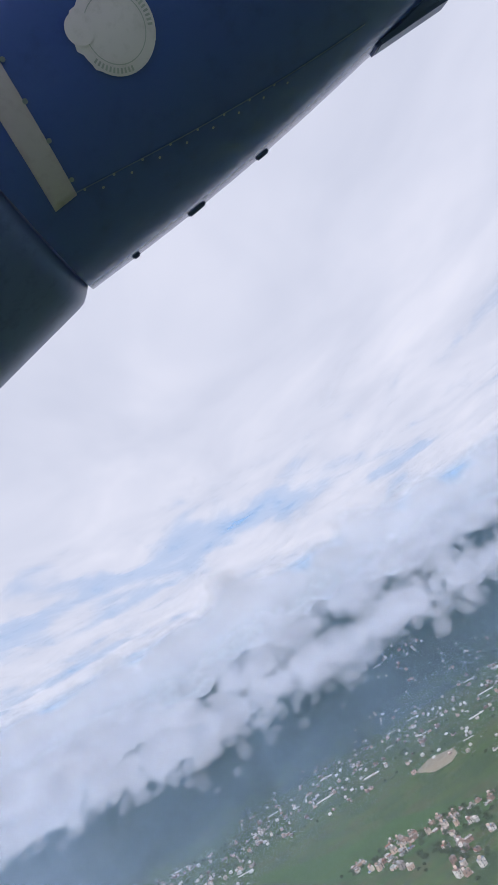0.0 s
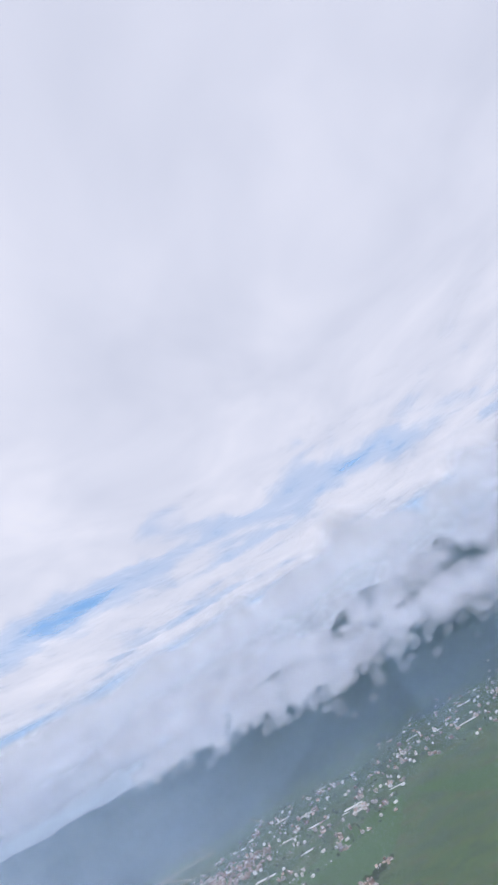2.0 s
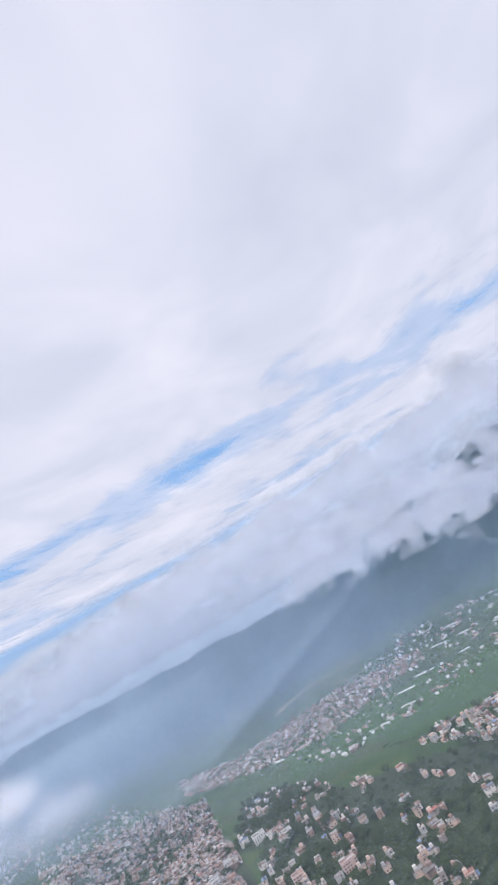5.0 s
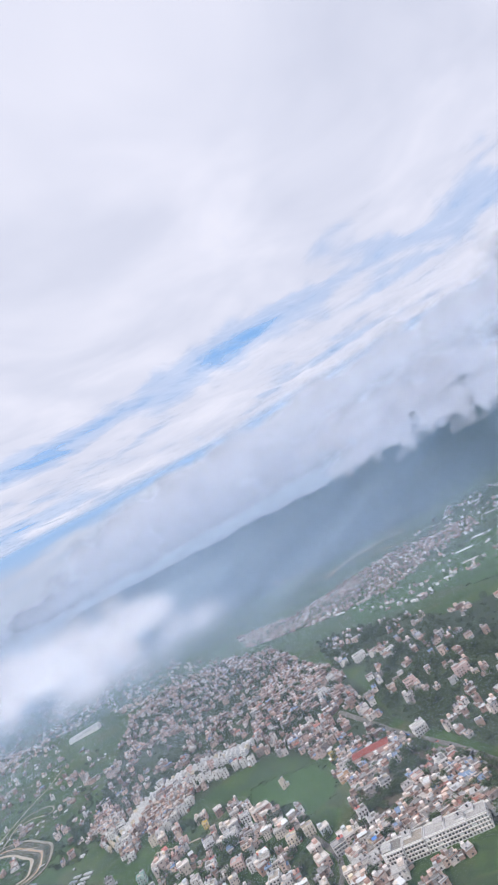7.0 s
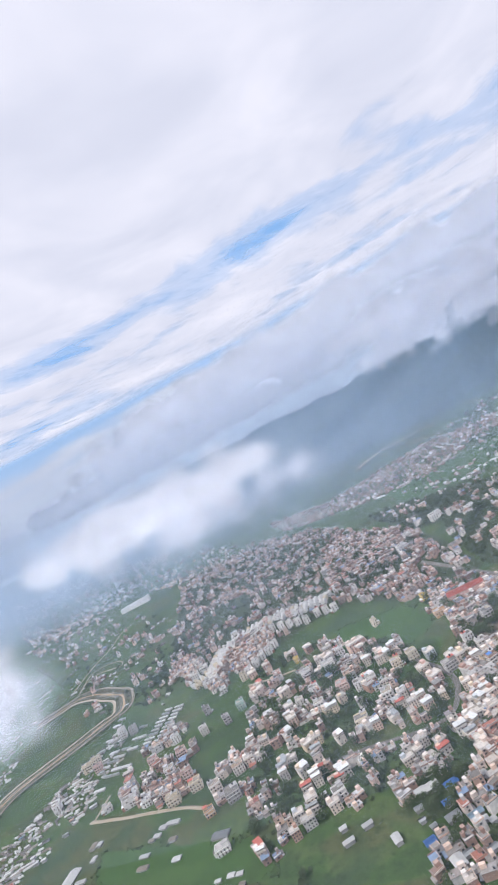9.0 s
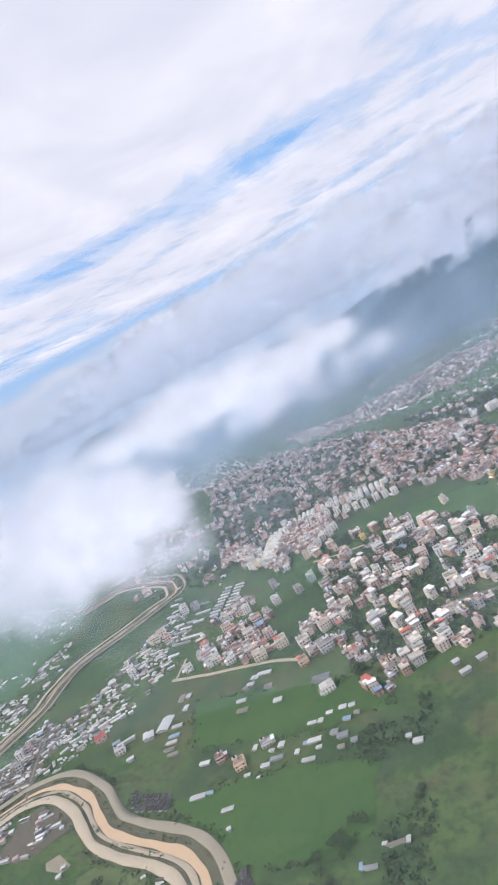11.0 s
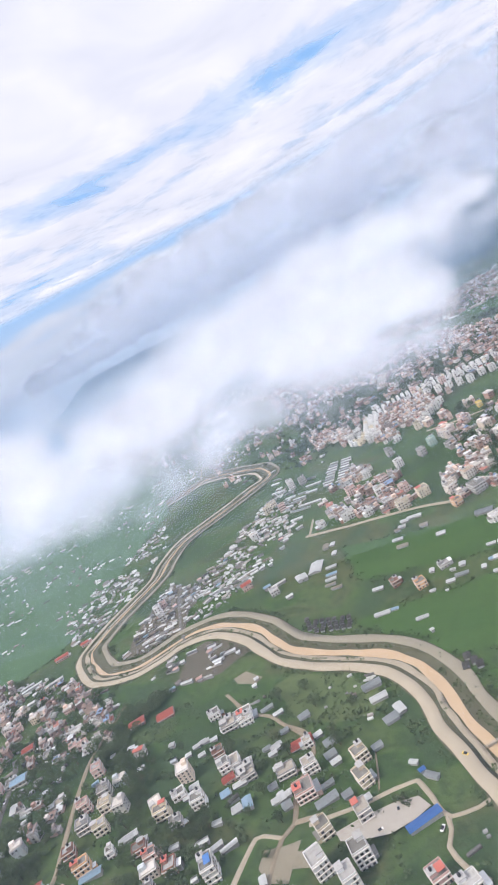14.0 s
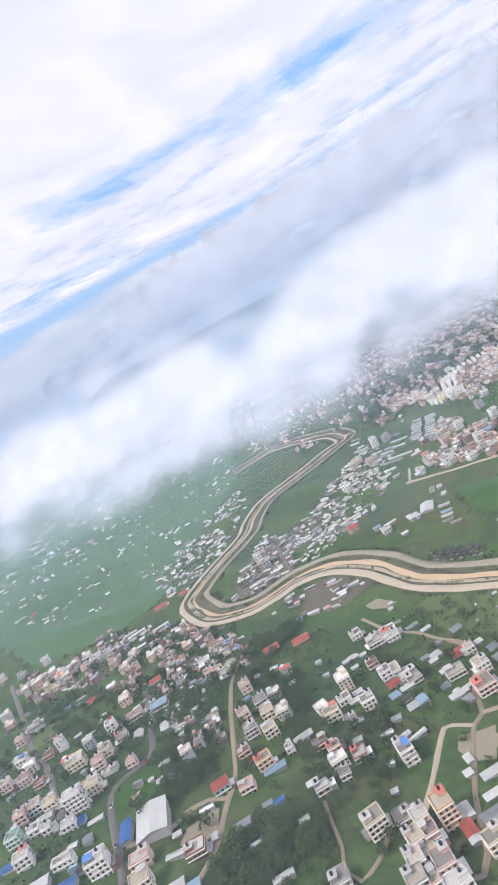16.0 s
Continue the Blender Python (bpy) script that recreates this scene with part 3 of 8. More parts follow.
def house(x, y, w, d, floors, yaw, wall=None, top="flat", roof=None):
    """A concrete-framed town house: storeys, slabs, parapet, stair room, water tank, windows."""
    rnd = random.Random(round(x * 7 + y * 13))
    w, d = w * PLOT, d * PLOT
    wall = wall or M_WALL
    z = min(land(x + a * w / 2, y + b * d / 2) for a in (-1, 1) for b in (-1, 1)) - 0.3
    base = new("house")
    base.matrix_basis = pose(x, y, z, 0, 0, yaw)
    h = floors * FLOOR + 0.5
    ends = {"flat": "with a flat parapet roof", "sheet": "under a metal sheet roof", "half": "with a part-covered roof terrace"}[top]
    tagged(base, f"{COUNT[floors - 1]}-storey {SHADES[wall.name]} concrete house {ends}", "house", "houses of the valley")
    bm = bmesh.new()
    box(bm, -w / 2, w / 2, -d / 2, d / 2, -1.5, h)
    part("wall", bm, wall, base)
    bm = bmesh.new()
    box(bm, -w / 2 - 0.22, w / 2 + 0.22, -d / 2 - 0.4, d / 2 + 0.15, 0, 0.18)
    slab = part("floor_slab", bm, M_SLAB, base, m=pose(0, 0, FLOOR + 0.3))
    for k in range(2, floors + 1):
        ob = new("floor_slab", slab.data)
        ob.parent, ob.matrix_basis = base, pose(0, 0, k * FLOOR + 0.3)
    if top in ("flat", "half"):
        bm = bmesh.new()
        ring(bm, w, d, h + 0.02, h + 0.75, 0.14)
        part("parapet", bm, wall, base)
        bm = bmesh.new()
        box(bm, -w / 2 + 0.14, w / 2 - 0.14, -d / 2 + 0.14, d / 2 - 0.14, h + 0.005, h + 0.07)
        part("roof_deck", bm, rnd.choice((M_CONC, M_ROOFDARK, M_ROOFDARK, M_ROOFTAN, M_ROOFTAN)), base)
        sx, sy = rnd.choice((-1, 1)), rnd.choice((-0.2, 1))
        sw, sd = w * 0.42, d * 0.42
        cx, cy = sx * (w / 2 - sw / 2 - 0.2), sy * (d / 2 - sd / 2 - 0.2)
        bm = bmesh.new()
        box(bm, cx - sw / 2, cx + sw / 2, cy - sd / 2, cy + sd / 2, h + 0.08, h + 1.6)
        part("stair_room", bm, wall, base)
        bm = bmesh.new()
        box(bm, cx - sw / 2 - 0.3, cx + sw / 2 + 0.3, cy - sd / 2 - 0.3, cy + sd / 2 + 0.3, h + 1.61, h + 1.73)
        part("stair_room_roof", bm, M_CONC if rnd.random() < 0.85 else (roof or M_RED), base)
        if rnd.random() < 0.7:
            ob = new("water_tank", TANK)
            ob.parent, ob.matrix_basis = base, pose(cx, cy, h + 1.74)
        if top == "half":
            bm = bmesh.new()
            rw = w - sw - 0.5
            box(bm, -rw / 2, rw / 2, -d * 0.42, d * 0.1, 0, 0.10)
            part("terrace_roof", bm, roof or M_BLUE, base, m=pose(-sx * sw / 2, 0, h + 1.8, 5, 0, 0))
            for px in (-rw / 2 + 0.2, rw / 2 - 0.2):
                for py in (-d * 0.40, d * 0.08):
                    bm = bmesh.new()
                    box(bm, px - 0.06 - sx * sw / 2, px + 0.06 - sx * sw / 2, py - 0.06, py + 0.06, h + 0.02, h + 1.8 + py * 0.087)
                    part("post", bm, M_CONC, base)
    else:
        bm = bmesh.new()
        o = 0.5
        v = [bm.verts.new(c) for c in ((-w / 2 - o, -d / 2 - o, 0), (w / 2 + o, -d / 2 - o, 0), (w / 2 + o, 0, d * 0.16), (-w / 2 - o, 0, d * 0.16), (w / 2 + o, d / 2 + o, 0), (-w / 2 - o, d / 2 + o, 0))]
        bm.faces.new((v[0], v[1], v[2], v[3]))
        bm.faces.new((v[3], v[2], v[4], v[5]))
        bmesh.ops.solidify(bm, geom=bm.faces[:], thickness=0.12)
        part("roof", bm, roof or M_RED, base, m=pose(0, 0, h + 0.25))
    if floors < 5 and rnd.random() < 0.55:
        q, e, low = rnd.choice((-1, 1)), rnd.uniform(1.0, 2.0), rnd.choice((0.75, 1.0, 1.7)) * FLOOR
        x0, x1 = sorted((q * (w / 2 + 0.24), q * (w / 2 + 0.24 + e)))
        y0, y1 = -d * rnd.uniform(0.15, 0.48), d * rnd.uniform(0.15, 0.48)
        bm = bmesh.new()
        box(bm, x0, x1, y0, y1, -1.5, low)
        annex = part("annex", bm, rnd.choice((M_GREY, M_BRICK, wall)), base)
        bm = bmesh.new()
        box(bm, x0 - 0.2, x1 + 0.2, y0 - 0.25, y1 + 0.25, low + 0.01, low + 0.1)
        part("annex_roof", bm, rnd.choice((M_TIN, M_TINGREY, M_ROOFDARK, M_TIN)), annex)
    for side, span, off in ((0, w, d), (180, w, d), (90, d, w), (270, d, w)):
        if side == 180:
            continue
        n = max(2, int(span / 1.75))
        kind = WINDOWS[rnd.randrange(3)]
        for k in range(floors):
            for i in range(n):
                if rnd.random() < (0.9 if side == 0 else 0.36):
                    u = (i + 0.5) / n * span - span / 2
                    ob = new("window", kind)
                    ob.parent = base
                    ob.matrix_basis = pose(0, 0, 0, 0, 0, side) @ pose(u, -off / 2, k * FLOOR + 0.75)
    return base


def shed(x, y, w, d, h, yaw, roof=None, wall=None, pitch=0.12, label="", category="shed"):
    """A low shed: walls and a thin ribbed sheet roof, ridged along its length."""
    roof, wall = roof or M_TIN, wall or M_GREY
    w, d, h = w * 0.52, d * 0.52, h * 0.62
    z = min(land(x + a * w / 2, y + b * d / 2) for a in (-1, 1) for b in (-1, 1)) - 0.1
    base = new("shed")
    base.matrix_basis = pose(x, y, z, 0, 0, yaw)
    tagged(base, label or f"low {SHADES.get(wall.name, 'plain')} shed under a {roof.name.replace('_', ' ')} roof", category, "sheds of the valley")
    bm = bmesh.new()
    box(bm, -w / 2, w / 2, -d / 2, d / 2, -1.0, h)
    part("wall", bm, wall, base)
    o, r = 0.4, min(w, d) * pitch
    bm = bmesh.new()
    if w >= d:
        c = ((-w / 2 - o, -d / 2 - o, 0), (w / 2 + o, -d / 2 - o, 0), (w / 2 + o, 0, r), (-w / 2 - o, 0, r), (w / 2 + o, d / 2 + o, 0), (-w / 2 - o, d / 2 + o, 0))
    else:
        c = ((-w / 2 - o, d / 2 + o, 0), (-w / 2 - o, -d / 2 - o, 0), (0, -d / 2 - o, r), (0, d / 2 + o, r), (w / 2 + o, -d / 2 - o, 0), (w / 2 + o, d / 2 + o, 0))
    v = [bm.verts.new(q) for q in c]
    bm.faces.new((v[0], v[1], v[2], v[3]))
    bm.faces.new((v[3], v[2], v[4], v[5]))
    bmesh.ops.solidify(bm, geom=bm.faces[:], thickness=0.1)
    part("roof", bm, roof, base, m=pose(0, 0, h + 0.12))
    return base


def hut(x, y, w, d, yaw, roof):
    """A shed given by the outer size of its roof."""
    return shed(x, y, max(0.8, w - 0.8) / 0.52, max(0.8, d - 0.8) / 0.52, 1.9, yaw, roof)


def tree_kind(seed, tall, wide, bushy):
    """A tree: a tapered trunk with limbs, and a crown of many small leaf clumps."""
    rnd = random.Random(seed)
    base = new("tree")
    bm = bmesh.new()
    bmesh.ops.create_cone(bm, cap_ends=True, segments=7, radius1=0.03 * tall + 0.06, radius2=0.03, depth=tall * 0.8, matrix=Matrix.Translation((0, 0, tall * 0.4 - 0.3)))
    for k in range(4):
        a = rnd.uniform(0, 6.28)
        bmesh.ops.create_cone(bm, cap_ends=True, segments=5, radius1=0.09, radius2=0.02, depth=wide * 0.7, matrix=pose(0, 0, tall * rnd.uniform(0.4, 0.6)) @ Matrix.Rotation(a, 4, "Z") @ Matrix.Rotation(radians(55), 4, "Y") @ Matrix.Translation((0, 0, wide * 0.3)))
    part("trunk", bm, M_BARK, base)
    verts, faces = [], []
    for k in range(bushy):
        a, r, q = rnd.uniform(0, 6.28), math.sqrt(rnd.random()), rnd.uniform(-1, 1)
        lump = 1 + 0.35 * math.sin(a * 3 + seed) + 0.2 * math.sin(a * 5 - seed)
        cx, cy = wide / 2 * r * lump * math.cos(a), wide / 2 * r * lump * math.sin(a)
        cz = tall * 0.62 + q * tall * 0.36 * math.sqrt(max(0.05, 1 - r * r))
        s = rnd.uniform(0.30, 0.70) * (0.42 + wide * 0.08)
        for j in range(4):
            turn = Euler((rnd.uniform(-1.2, 1.2), rnd.uniform(-1.2, 1.2), rnd.uniform(0, 6.28))).to_matrix()
            o = Vector((rnd.gauss(0, s * 0.6), rnd.gauss(0, s * 0.6), rnd.gauss(0, s * 0.5)))
            i = len(verts)
            for c in ((-s, 0, 0), (0, -s * 0.6, 0), (s, 0, s * 0.2), (0, s * 0.6, 0)):
                verts.append(Vector((cx, cy, cz)) + o + turn @ Vector(c) * 0.8)
            faces.append((i, i + 1, i + 2, i + 3))
    me = bpy.data.meshes.new("crown")
    me.from_pydata([tuple(v) for v in verts], [], faces)
    me.materials.append(M_LEAF)
    crown = new("crown", me)
    crown.parent = base
    return tagged(base, "dark green leafy tree among the houses", "tree", "trees of the valley")


def cloud(x, y, z, sx, sy, sz, lobes, per, size, seed, material=None, label="low white cloud bank hanging over the valley", turn=0, lobe=0.45):
    """A bank of vapour: billows of many small soft puffs, with gaps and a ragged edge between them."""
    rnd = random.Random(seed)
    verts, faces, uvs = [], [], []
    for n_ in range(lobes):
        a, r, q = rnd.uniform(0, 6.28), math.sqrt(rnd.random()), rnd.gauss(0, 0.40)
        edge = math.sqrt(max(0.10, 1 - r * r))
        mid = Vector((sx * r * math.cos(a), sy * r * math.sin(a), sz * q * edge))
        reach = sz * lobe * rnd.uniform(0.6, 1.25) * (0.5 + 0.5 * edge)
        for k in range(per):
            way = Vector((rnd.gauss(0, 1), rnd.gauss(0, 0.8), rnd.gauss(0, 0.75)))
            c = mid + way * reach * 0.6
            s = size * rnd.uniform(0.55, 1.3) / (1 + 0.35 * way.length)
            turn_m = Euler((rnd.gauss(1.15, 0.22), rnd.gauss(0, 0.25), rnd.gauss(0.1, 0.35))).to_matrix()
            i = len(verts)
            for u, v in ((-1, -1), (1, -1), (1, 1), (-1, 1)):
                verts.append(tuple(c + turn_m @ Vector((u * s, v * s * 0.8, 0))))
                uvs += [(u + 1) / 2, (v + 1) / 2]
            faces.append((i, i + 1, i + 2, i + 3))
    me = bpy.data.meshes.new("cloud")
    me.from_pydata(verts, [], faces)
    me.uv_layers.new(name="uv").data.foreach_set("uv", uvs)
    me.materials.append(material or M_CLOUD)
    ob = new("cloud", me)
    ob.matrix_basis = pose(x, y, z, 0, 0, turn)
    ob.visible_shadow = False
    return tagged(ob, label, "cloud", "low clouds", "stuff")


def vehicle(x, y, yaw, paint, long=2.7):
    """A small parked car or van."""
    base = new("car")
    base.matrix_basis = pose(x, y, land(x, y) + 0.45, 0, 0, yaw)
    tagged(base, f"small {paint.name.split('_')[0]} car parked by the road", "car", "parked vehicles")
    bm = bmesh.new()
    box(bm, -long / 2, long / 2, -0.55, 0.55, 0.2, 0.62)
    bmesh.ops.bevel(bm, geom=bm.edges[:], offset=0.08, segments=2, affect="EDGES")
    part("body", bm, paint, base)
    bm = bmesh.new()
    box(bm, -long * 0.3, long * 0.22, -0.48, 0.48, 0.62, 1.0)
    for v in bm.verts:
        if v.co.z > 0.9:
            v.co.x *= 0.75
            v.co.y *= 0.88
    part("cabin", bm, M_GLASS, base)
    for a in (-1, 1):
        for b in (-1, 1):
            bm = bmesh.new()
            bmesh.ops.create_cone(bm, cap_ends=True, segments=12, radius1=0.22, radius2=0.22, depth=0.16, matrix=pose(a * long * 0.31, b * 0.5, 0.22, 90))
            part("wheel", bm, M_TANK, base)
    return base


def footbridge(x, y, yaw, span):
    """A narrow plank bridge with railings over the river."""
    base = new("footbridge")
    base.matrix_basis = pose(x, y, land(x, y) + 0.9, 0, 0, yaw)
    tagged(base, "narrow brown plank footbridge over the muddy river", "bridge")
    bm = bmesh.new()
    box(bm, -span / 2, span / 2, -0.4, 0.4, 0.1, 0.25)
    part("deck", bm, M_DIRT, base)
    for b in (-1, 1):
        bm = bmesh.new()
        box(bm, -span / 2, span / 2, b * 0.36 - 0.04, b * 0.36 + 0.04, 0.95, 1.03)
        part("rail", bm, M_CONC, base)
        for k in range(9):
            bm = bmesh.new()
            u = -span / 2 + span * k / 8
            box(bm, u - 0.05, u + 0.05, b * 0.36 - 0.05, b * 0.36 + 0.05, 0.3, 0.95)
            part("post", bm, M_CONC, base)
    return base


def weir(x, y, yaw, span):
    """A low sill across the river: wing walls, a stepped crest and broken stones below."""
    base = new("weir")
    base.matrix_basis = pose(x, y, land(x, y) + 0.25, 0, 0, yaw)
    tagged(base, "low pale concrete weir with broken stones across the muddy river", "weir")
    rnd = random.Random(5)
    bm = bmesh.new()
    for k, (y0, h) in enumerate(((0.0, 0.55), (-0.71, 0.38), (-1.42, 0.24))):
        box(bm, -span / 2, span / 2, y0, y0 + 0.7, -0.6, h)
    part("crest", bm, M_SLAB, base)
    for q in (-1, 1):
        bm = bmesh.new()
        box(bm, q * (span / 2 + 0.26) - 0.25, q * (span / 2 + 0.26) + 0.25, -2.2, 1.4, -0.6, 0.95)
        part("wing_wall", bm, M_CONC, base)
    for k in range(16):
        bm = bmesh.new()
        bmesh.ops.create_icosphere(bm, subdivisions=1, radius=rnd.uniform(0.22, 0.5))
        for v in bm.verts:
            v.co = Vector((v.co.x * 1.2, v.co.y, v.co.z * 0.6)) * rnd.uniform(0.8, 1.15)
        part("stone", bm, M_SLAB, base, m=pose(rnd.uniform(-span * 0.46, span * 0.46), rnd.uniform(-4.2, -1.8), 0.15))
    return base


# ---- river, tracks, roads ----
RIVER = [(-548, -92), (-552, -66), (-558, -42), (-563, -25), (-570.4, -9.4), (-579.9, 6.3), (-592.7, 28.3), (-600.9, 47.1), (-613.4, 64.2), (-624.9, 74.8), (-639.4, 81.9), (-656.9, 87.2), (-672.2, 91.7), (-688.1, 98.6), (-700.4, 108.9), (-713, 120.1), (-730.3, 130.5), (-746.5, 136.5), (-760.1, 136.5), (-775.5, 131.3), (-787.1, 120.5), (-800.1, 112.1), (-817, 111.7), (-835.5, 118.2), (-862.2, 145.2), (-865.4, 159.9), (-862.8, 185.7), (-855.4, 210.8), (-848.6, 238.4), (-851.9, 265.1), (-848.1, 299.9), (-818, 336), (-794, 367.5), (-783.3, 384.2), (-803.6, 416.5), (-827, 430.4), (-860, 447.9), (-892.2, 455.1), (-911.2, 441.8), (-933.2, 426.7)]

def along(line, off):
    """A line beside another one."""
    pts = [Vector(p) for p in line]
    side = []
    for i, p in enumerate(pts):
        d = (pts[min(i + 1, len(pts) - 1)] - pts[max(i - 1, 0)]).normalized()
        side.append(p + Vector((d.y, -d.x)) * off)
    return side


ribbon("bank", RIVER, [(-13.6, -0.3), (-13.2, 0), (-6.6, 0.1), (-6.2, 0.0), (-3.6, -0.35), (3.6, -0.35), (6.2, 0.0), (6.6, 0.1), (12.6, 0), (13.0, -0.3)], M_BANK, "muddy grass-grown river banks between gravel tracks", 0.45, 4.0, "river bank", 0.6, 0.35)
ribbon("water", RIVER, [(-2.3, 0), (0, 0.02), (2.3, 0)], M_MUD, "muddy orange-brown water in a narrow dredged river", 0.35, 3.0, "river", 1.7, 0.55, (0.30, 0.48))
ribbon("mud_bar", along(RIVER, -4.3), [(-1.6, -0.2), (-1.0, 0), (1.0, 0), (1.6, -0.2)], M_EMBANK, "pale mud bar beside the water", 0.42, 3.0, "mud", 1.6, 0.4)
ribbon("embankment_track", along(RIVER, 9.9), [(-2.7, -0.35), (-2.1, 0), (2.1, 0), (2.7, -0.35)], M_TRACKGREY, "grey gravel track along the river embankment", 0.85, 4.0, "track", 0.9, 0.5, (0.35, 0.6))
ribbon("embankment_track", along(RIVER, -10.2), [(-2.9, -0.35), (-2.3, 0), (2.3, 0), (2.9, -0.35)], M_EMBANK, "pale gravel track along the river embankment", 0.85, 4.0, "track", 0.9, 0.5, (0.35, 0.6))
ribbon("road", [(-845.6, 40.5), (-830.8, 24.9), (-812.2, -2.2), (-798.5, -22.2), (-798.1, -30.2), (-802.6, -45.9), (-796.7, -57.9), (-784.4, -73), (-775.5, -83.2), (-767.5, -93.8)], [(-1.52, -0.25), (-1.19, 0), (0, 0.08), (1.19, 0), (1.52, -0.25)], M_TAR, "grey tarmac lane winding through the hill village", 0.35, category="road", wobble=0.5)
ribbon("road", [(-786.1, 72.5), (-781.8, 35.8), (-773.2, 11.6), (-753, -28.5), (-746.1, -42.6), (-743.4, -56.2), (-741.6, -65.8), (-738.6, -78), (-739.8, -92)], [(-1.06, -0.25), (-0.73, 0), (0, 0.08), (0.73, 0), (1.06, -0.25)], M_DIRT, "brown dirt road climbing the hillside", 0.35, category="road", wobble=0.5)
ribbon("road", [(-743.4, -56.2), (-751.5, -56.8), (-758.3, -62.8), (-761.9, -72.1), (-775.3, -78.3)], [(-1.32, -0.25), (-0.99, 0), (0, 0.08), (0.99, 0), (1.32, -0.25)], M_DIRT, "brown dirt road joining the tarmac lane", 0.35, category="road", wobble=0.5)
ribbon("road", [(-1028.2, 111.1), (-897.1, -1), (-883.5, -7.7), (-854.5, -30.9), (-832.8, -50.3), (-818.6, -62.1)], [(-1.65, -0.25), (-1.32, 0), (0, 0.08), (1.32, 0), (1.65, -0.25)], M_TAR, "grey tarmac lane between village houses", 0.35, category="road", wobble=0.5)
ribbon("road", [(-669.9, -64.5), (-668.7, -52.7), (-667.9, -33.6), (-666.9, -24.5), (-664.3, -23.3), (-656, -24.7)], [(-1.06, -0.25), (-0.73, 0), (0, 0.08), (0.73, 0), (1.06, -0.25)], M_EMBANK, "pale unpaved plot road with a corner", 0.35, category="road", wobble=0.5)
ribbon("road", [(-671.5, 37.2), (-658.4, 26.6), (-656.7, 13.5), (-657.5, -2), (-653.2, -17.7), (-656, -24.7), (-655.3, -40.9), (-654.4, -56.2), (-652.7, -67.5), (-650.4, -79.4), (-651.6, -86.5), (-661.7, -89.7)], [(-1.06, -0.25), (-0.73, 0), (0, 0.08), (0.73, 0), (1.06, -0.25)], M_DIRT, "brown dirt road through the village plots", 0.35, category="road", wobble=0.5)
ribbon("road", [(-653.2, -17.7), (-644, -15.1)], [(-1.45, -0.25), (-1.19, 0), (0, 0.08), (1.19, 0), (1.45, -0.25)], M_DIRT, "brown dirt road branch", 0.35, category="road", wobble=0.5)
ribbon("path", [(-705.1, -58.6), (-699.7, -68.4), (-694.5, -77.2), (-691.7, -86.1), (-686.3, -89.2), (-681.9, -82.1), (-680.2, -71.9)], [(-0.73, -0.25), (-0.4, 0), (0, 0.08), (0.4, 0), (0.73, -0.25)], M_DIRT, "narrow footpath on the grassy slope", 0.35, category="path", wobble=0.5)
ribbon("path", [(-717.2, 67.9), (-699.2, 52.1), (-685.8, 47.9), (-675.6, 40), (-665.7, 34.9), (-657.7, 25), (-655.7, 14.9), (-661.1, 9.7)], [(-0.99, -0.25), (-0.66, 0), (0, 0.08), (0.66, 0), (0.99, -0.25)], M_DIRT, "winding village footpath", 0.35, category="path", wobble=0.5)
ribbon("road", [(-705.2, 221.4), (-670.8, 215.6), (-643.9, 212.4), (-618.2, 208), (-595.8, 200.7)], [(-1.45, -0.25), (-1.19, 0), (0, 0.08), (1.19, 0), (1.45, -0.25)], M_EMBANK, "pale unpaved road along the rice fields", 0.35, category="road", wobble=0.5)
ribbon("road", [(-770.7, 127.5), (-779.6, 141.3), (-794.4, 168.3), (-807.2, 194.4)], [(-1.32, -0.25), (-0.99, 0), (0, 0.08), (0.99, 0), (1.32, -0.25)], M_TAR, "grey lane crossing the river on a bridge", 0.35, category="road", wobble=0.5)
ribbon("road", [(-702, 219.6), (-703.4, 232.6), (-705, 246.4)], [(-0.99, -0.25), (-0.66, 0), (0, 0.08), (0.66, 0), (0.99, -0.25)], M_EMBANK, "pale unpaved spur road", 0.35, category="road", wobble=0.5)
ribbon("road", [(-472.9, 284), (-461, 271.5), (-448.2, 254.9), (-444, 236.8), (-447.5, 218.8), (-459.7, 212.8), (-479, 211.9), (-498.9, 211.1), (-526.2, 207.3)], [(-1.65, -0.25), (-1.32, 0), (0, 0.08), (1.32, 0), (1.65, -0.25)], M_TAR, "grey road curving through the new houses", 0.35, category="road", wobble=0.5)
ribbon("road", [(-469.9, 400.6), (-443.5, 374), (-420.7, 351.2), (-396.7, 329.9), (-375.5, 310.4), (-351, 283.7), (-310.9, 246.9), (-283.9, 220.7), (-264, 205.2)], [(-1.85, -0.25), (-1.45, 0), (0, 0.08), (1.45, 0), (1.85, -0.25)], M_TAR, "main road lined with parked vehicles", 0.35, category="road", wobble=0.5)
ribbon("path", [(-923.5, 484), (-933.3, 539.8), (-934.9, 587.8), (-945.1, 630.6), (-941, 654.4)], [(-0.99, -0.25), (-0.66, 0), (0, 0.08), (0.66, 0), (0.99, -0.25)], M_EMBANK, "pale unpaved track on the western slope", 0.35, category="path", wobble=0.5)
ribbon("path", [(-913.5, 492), (-903.8, 510.8), (-865.9, 506.7), (-878.7, 524.8), (-909.9, 528.3), (-919.3, 513.4), (-898.9, 457.8)], [(-0.79, -0.25), (-0.53, 0), (0, 0.08), (0.53, 0), (0.79, -0.25)], M_EMBANK, "pale hairpin track on the western slope", 0.35, category="path", wobble=0.5)
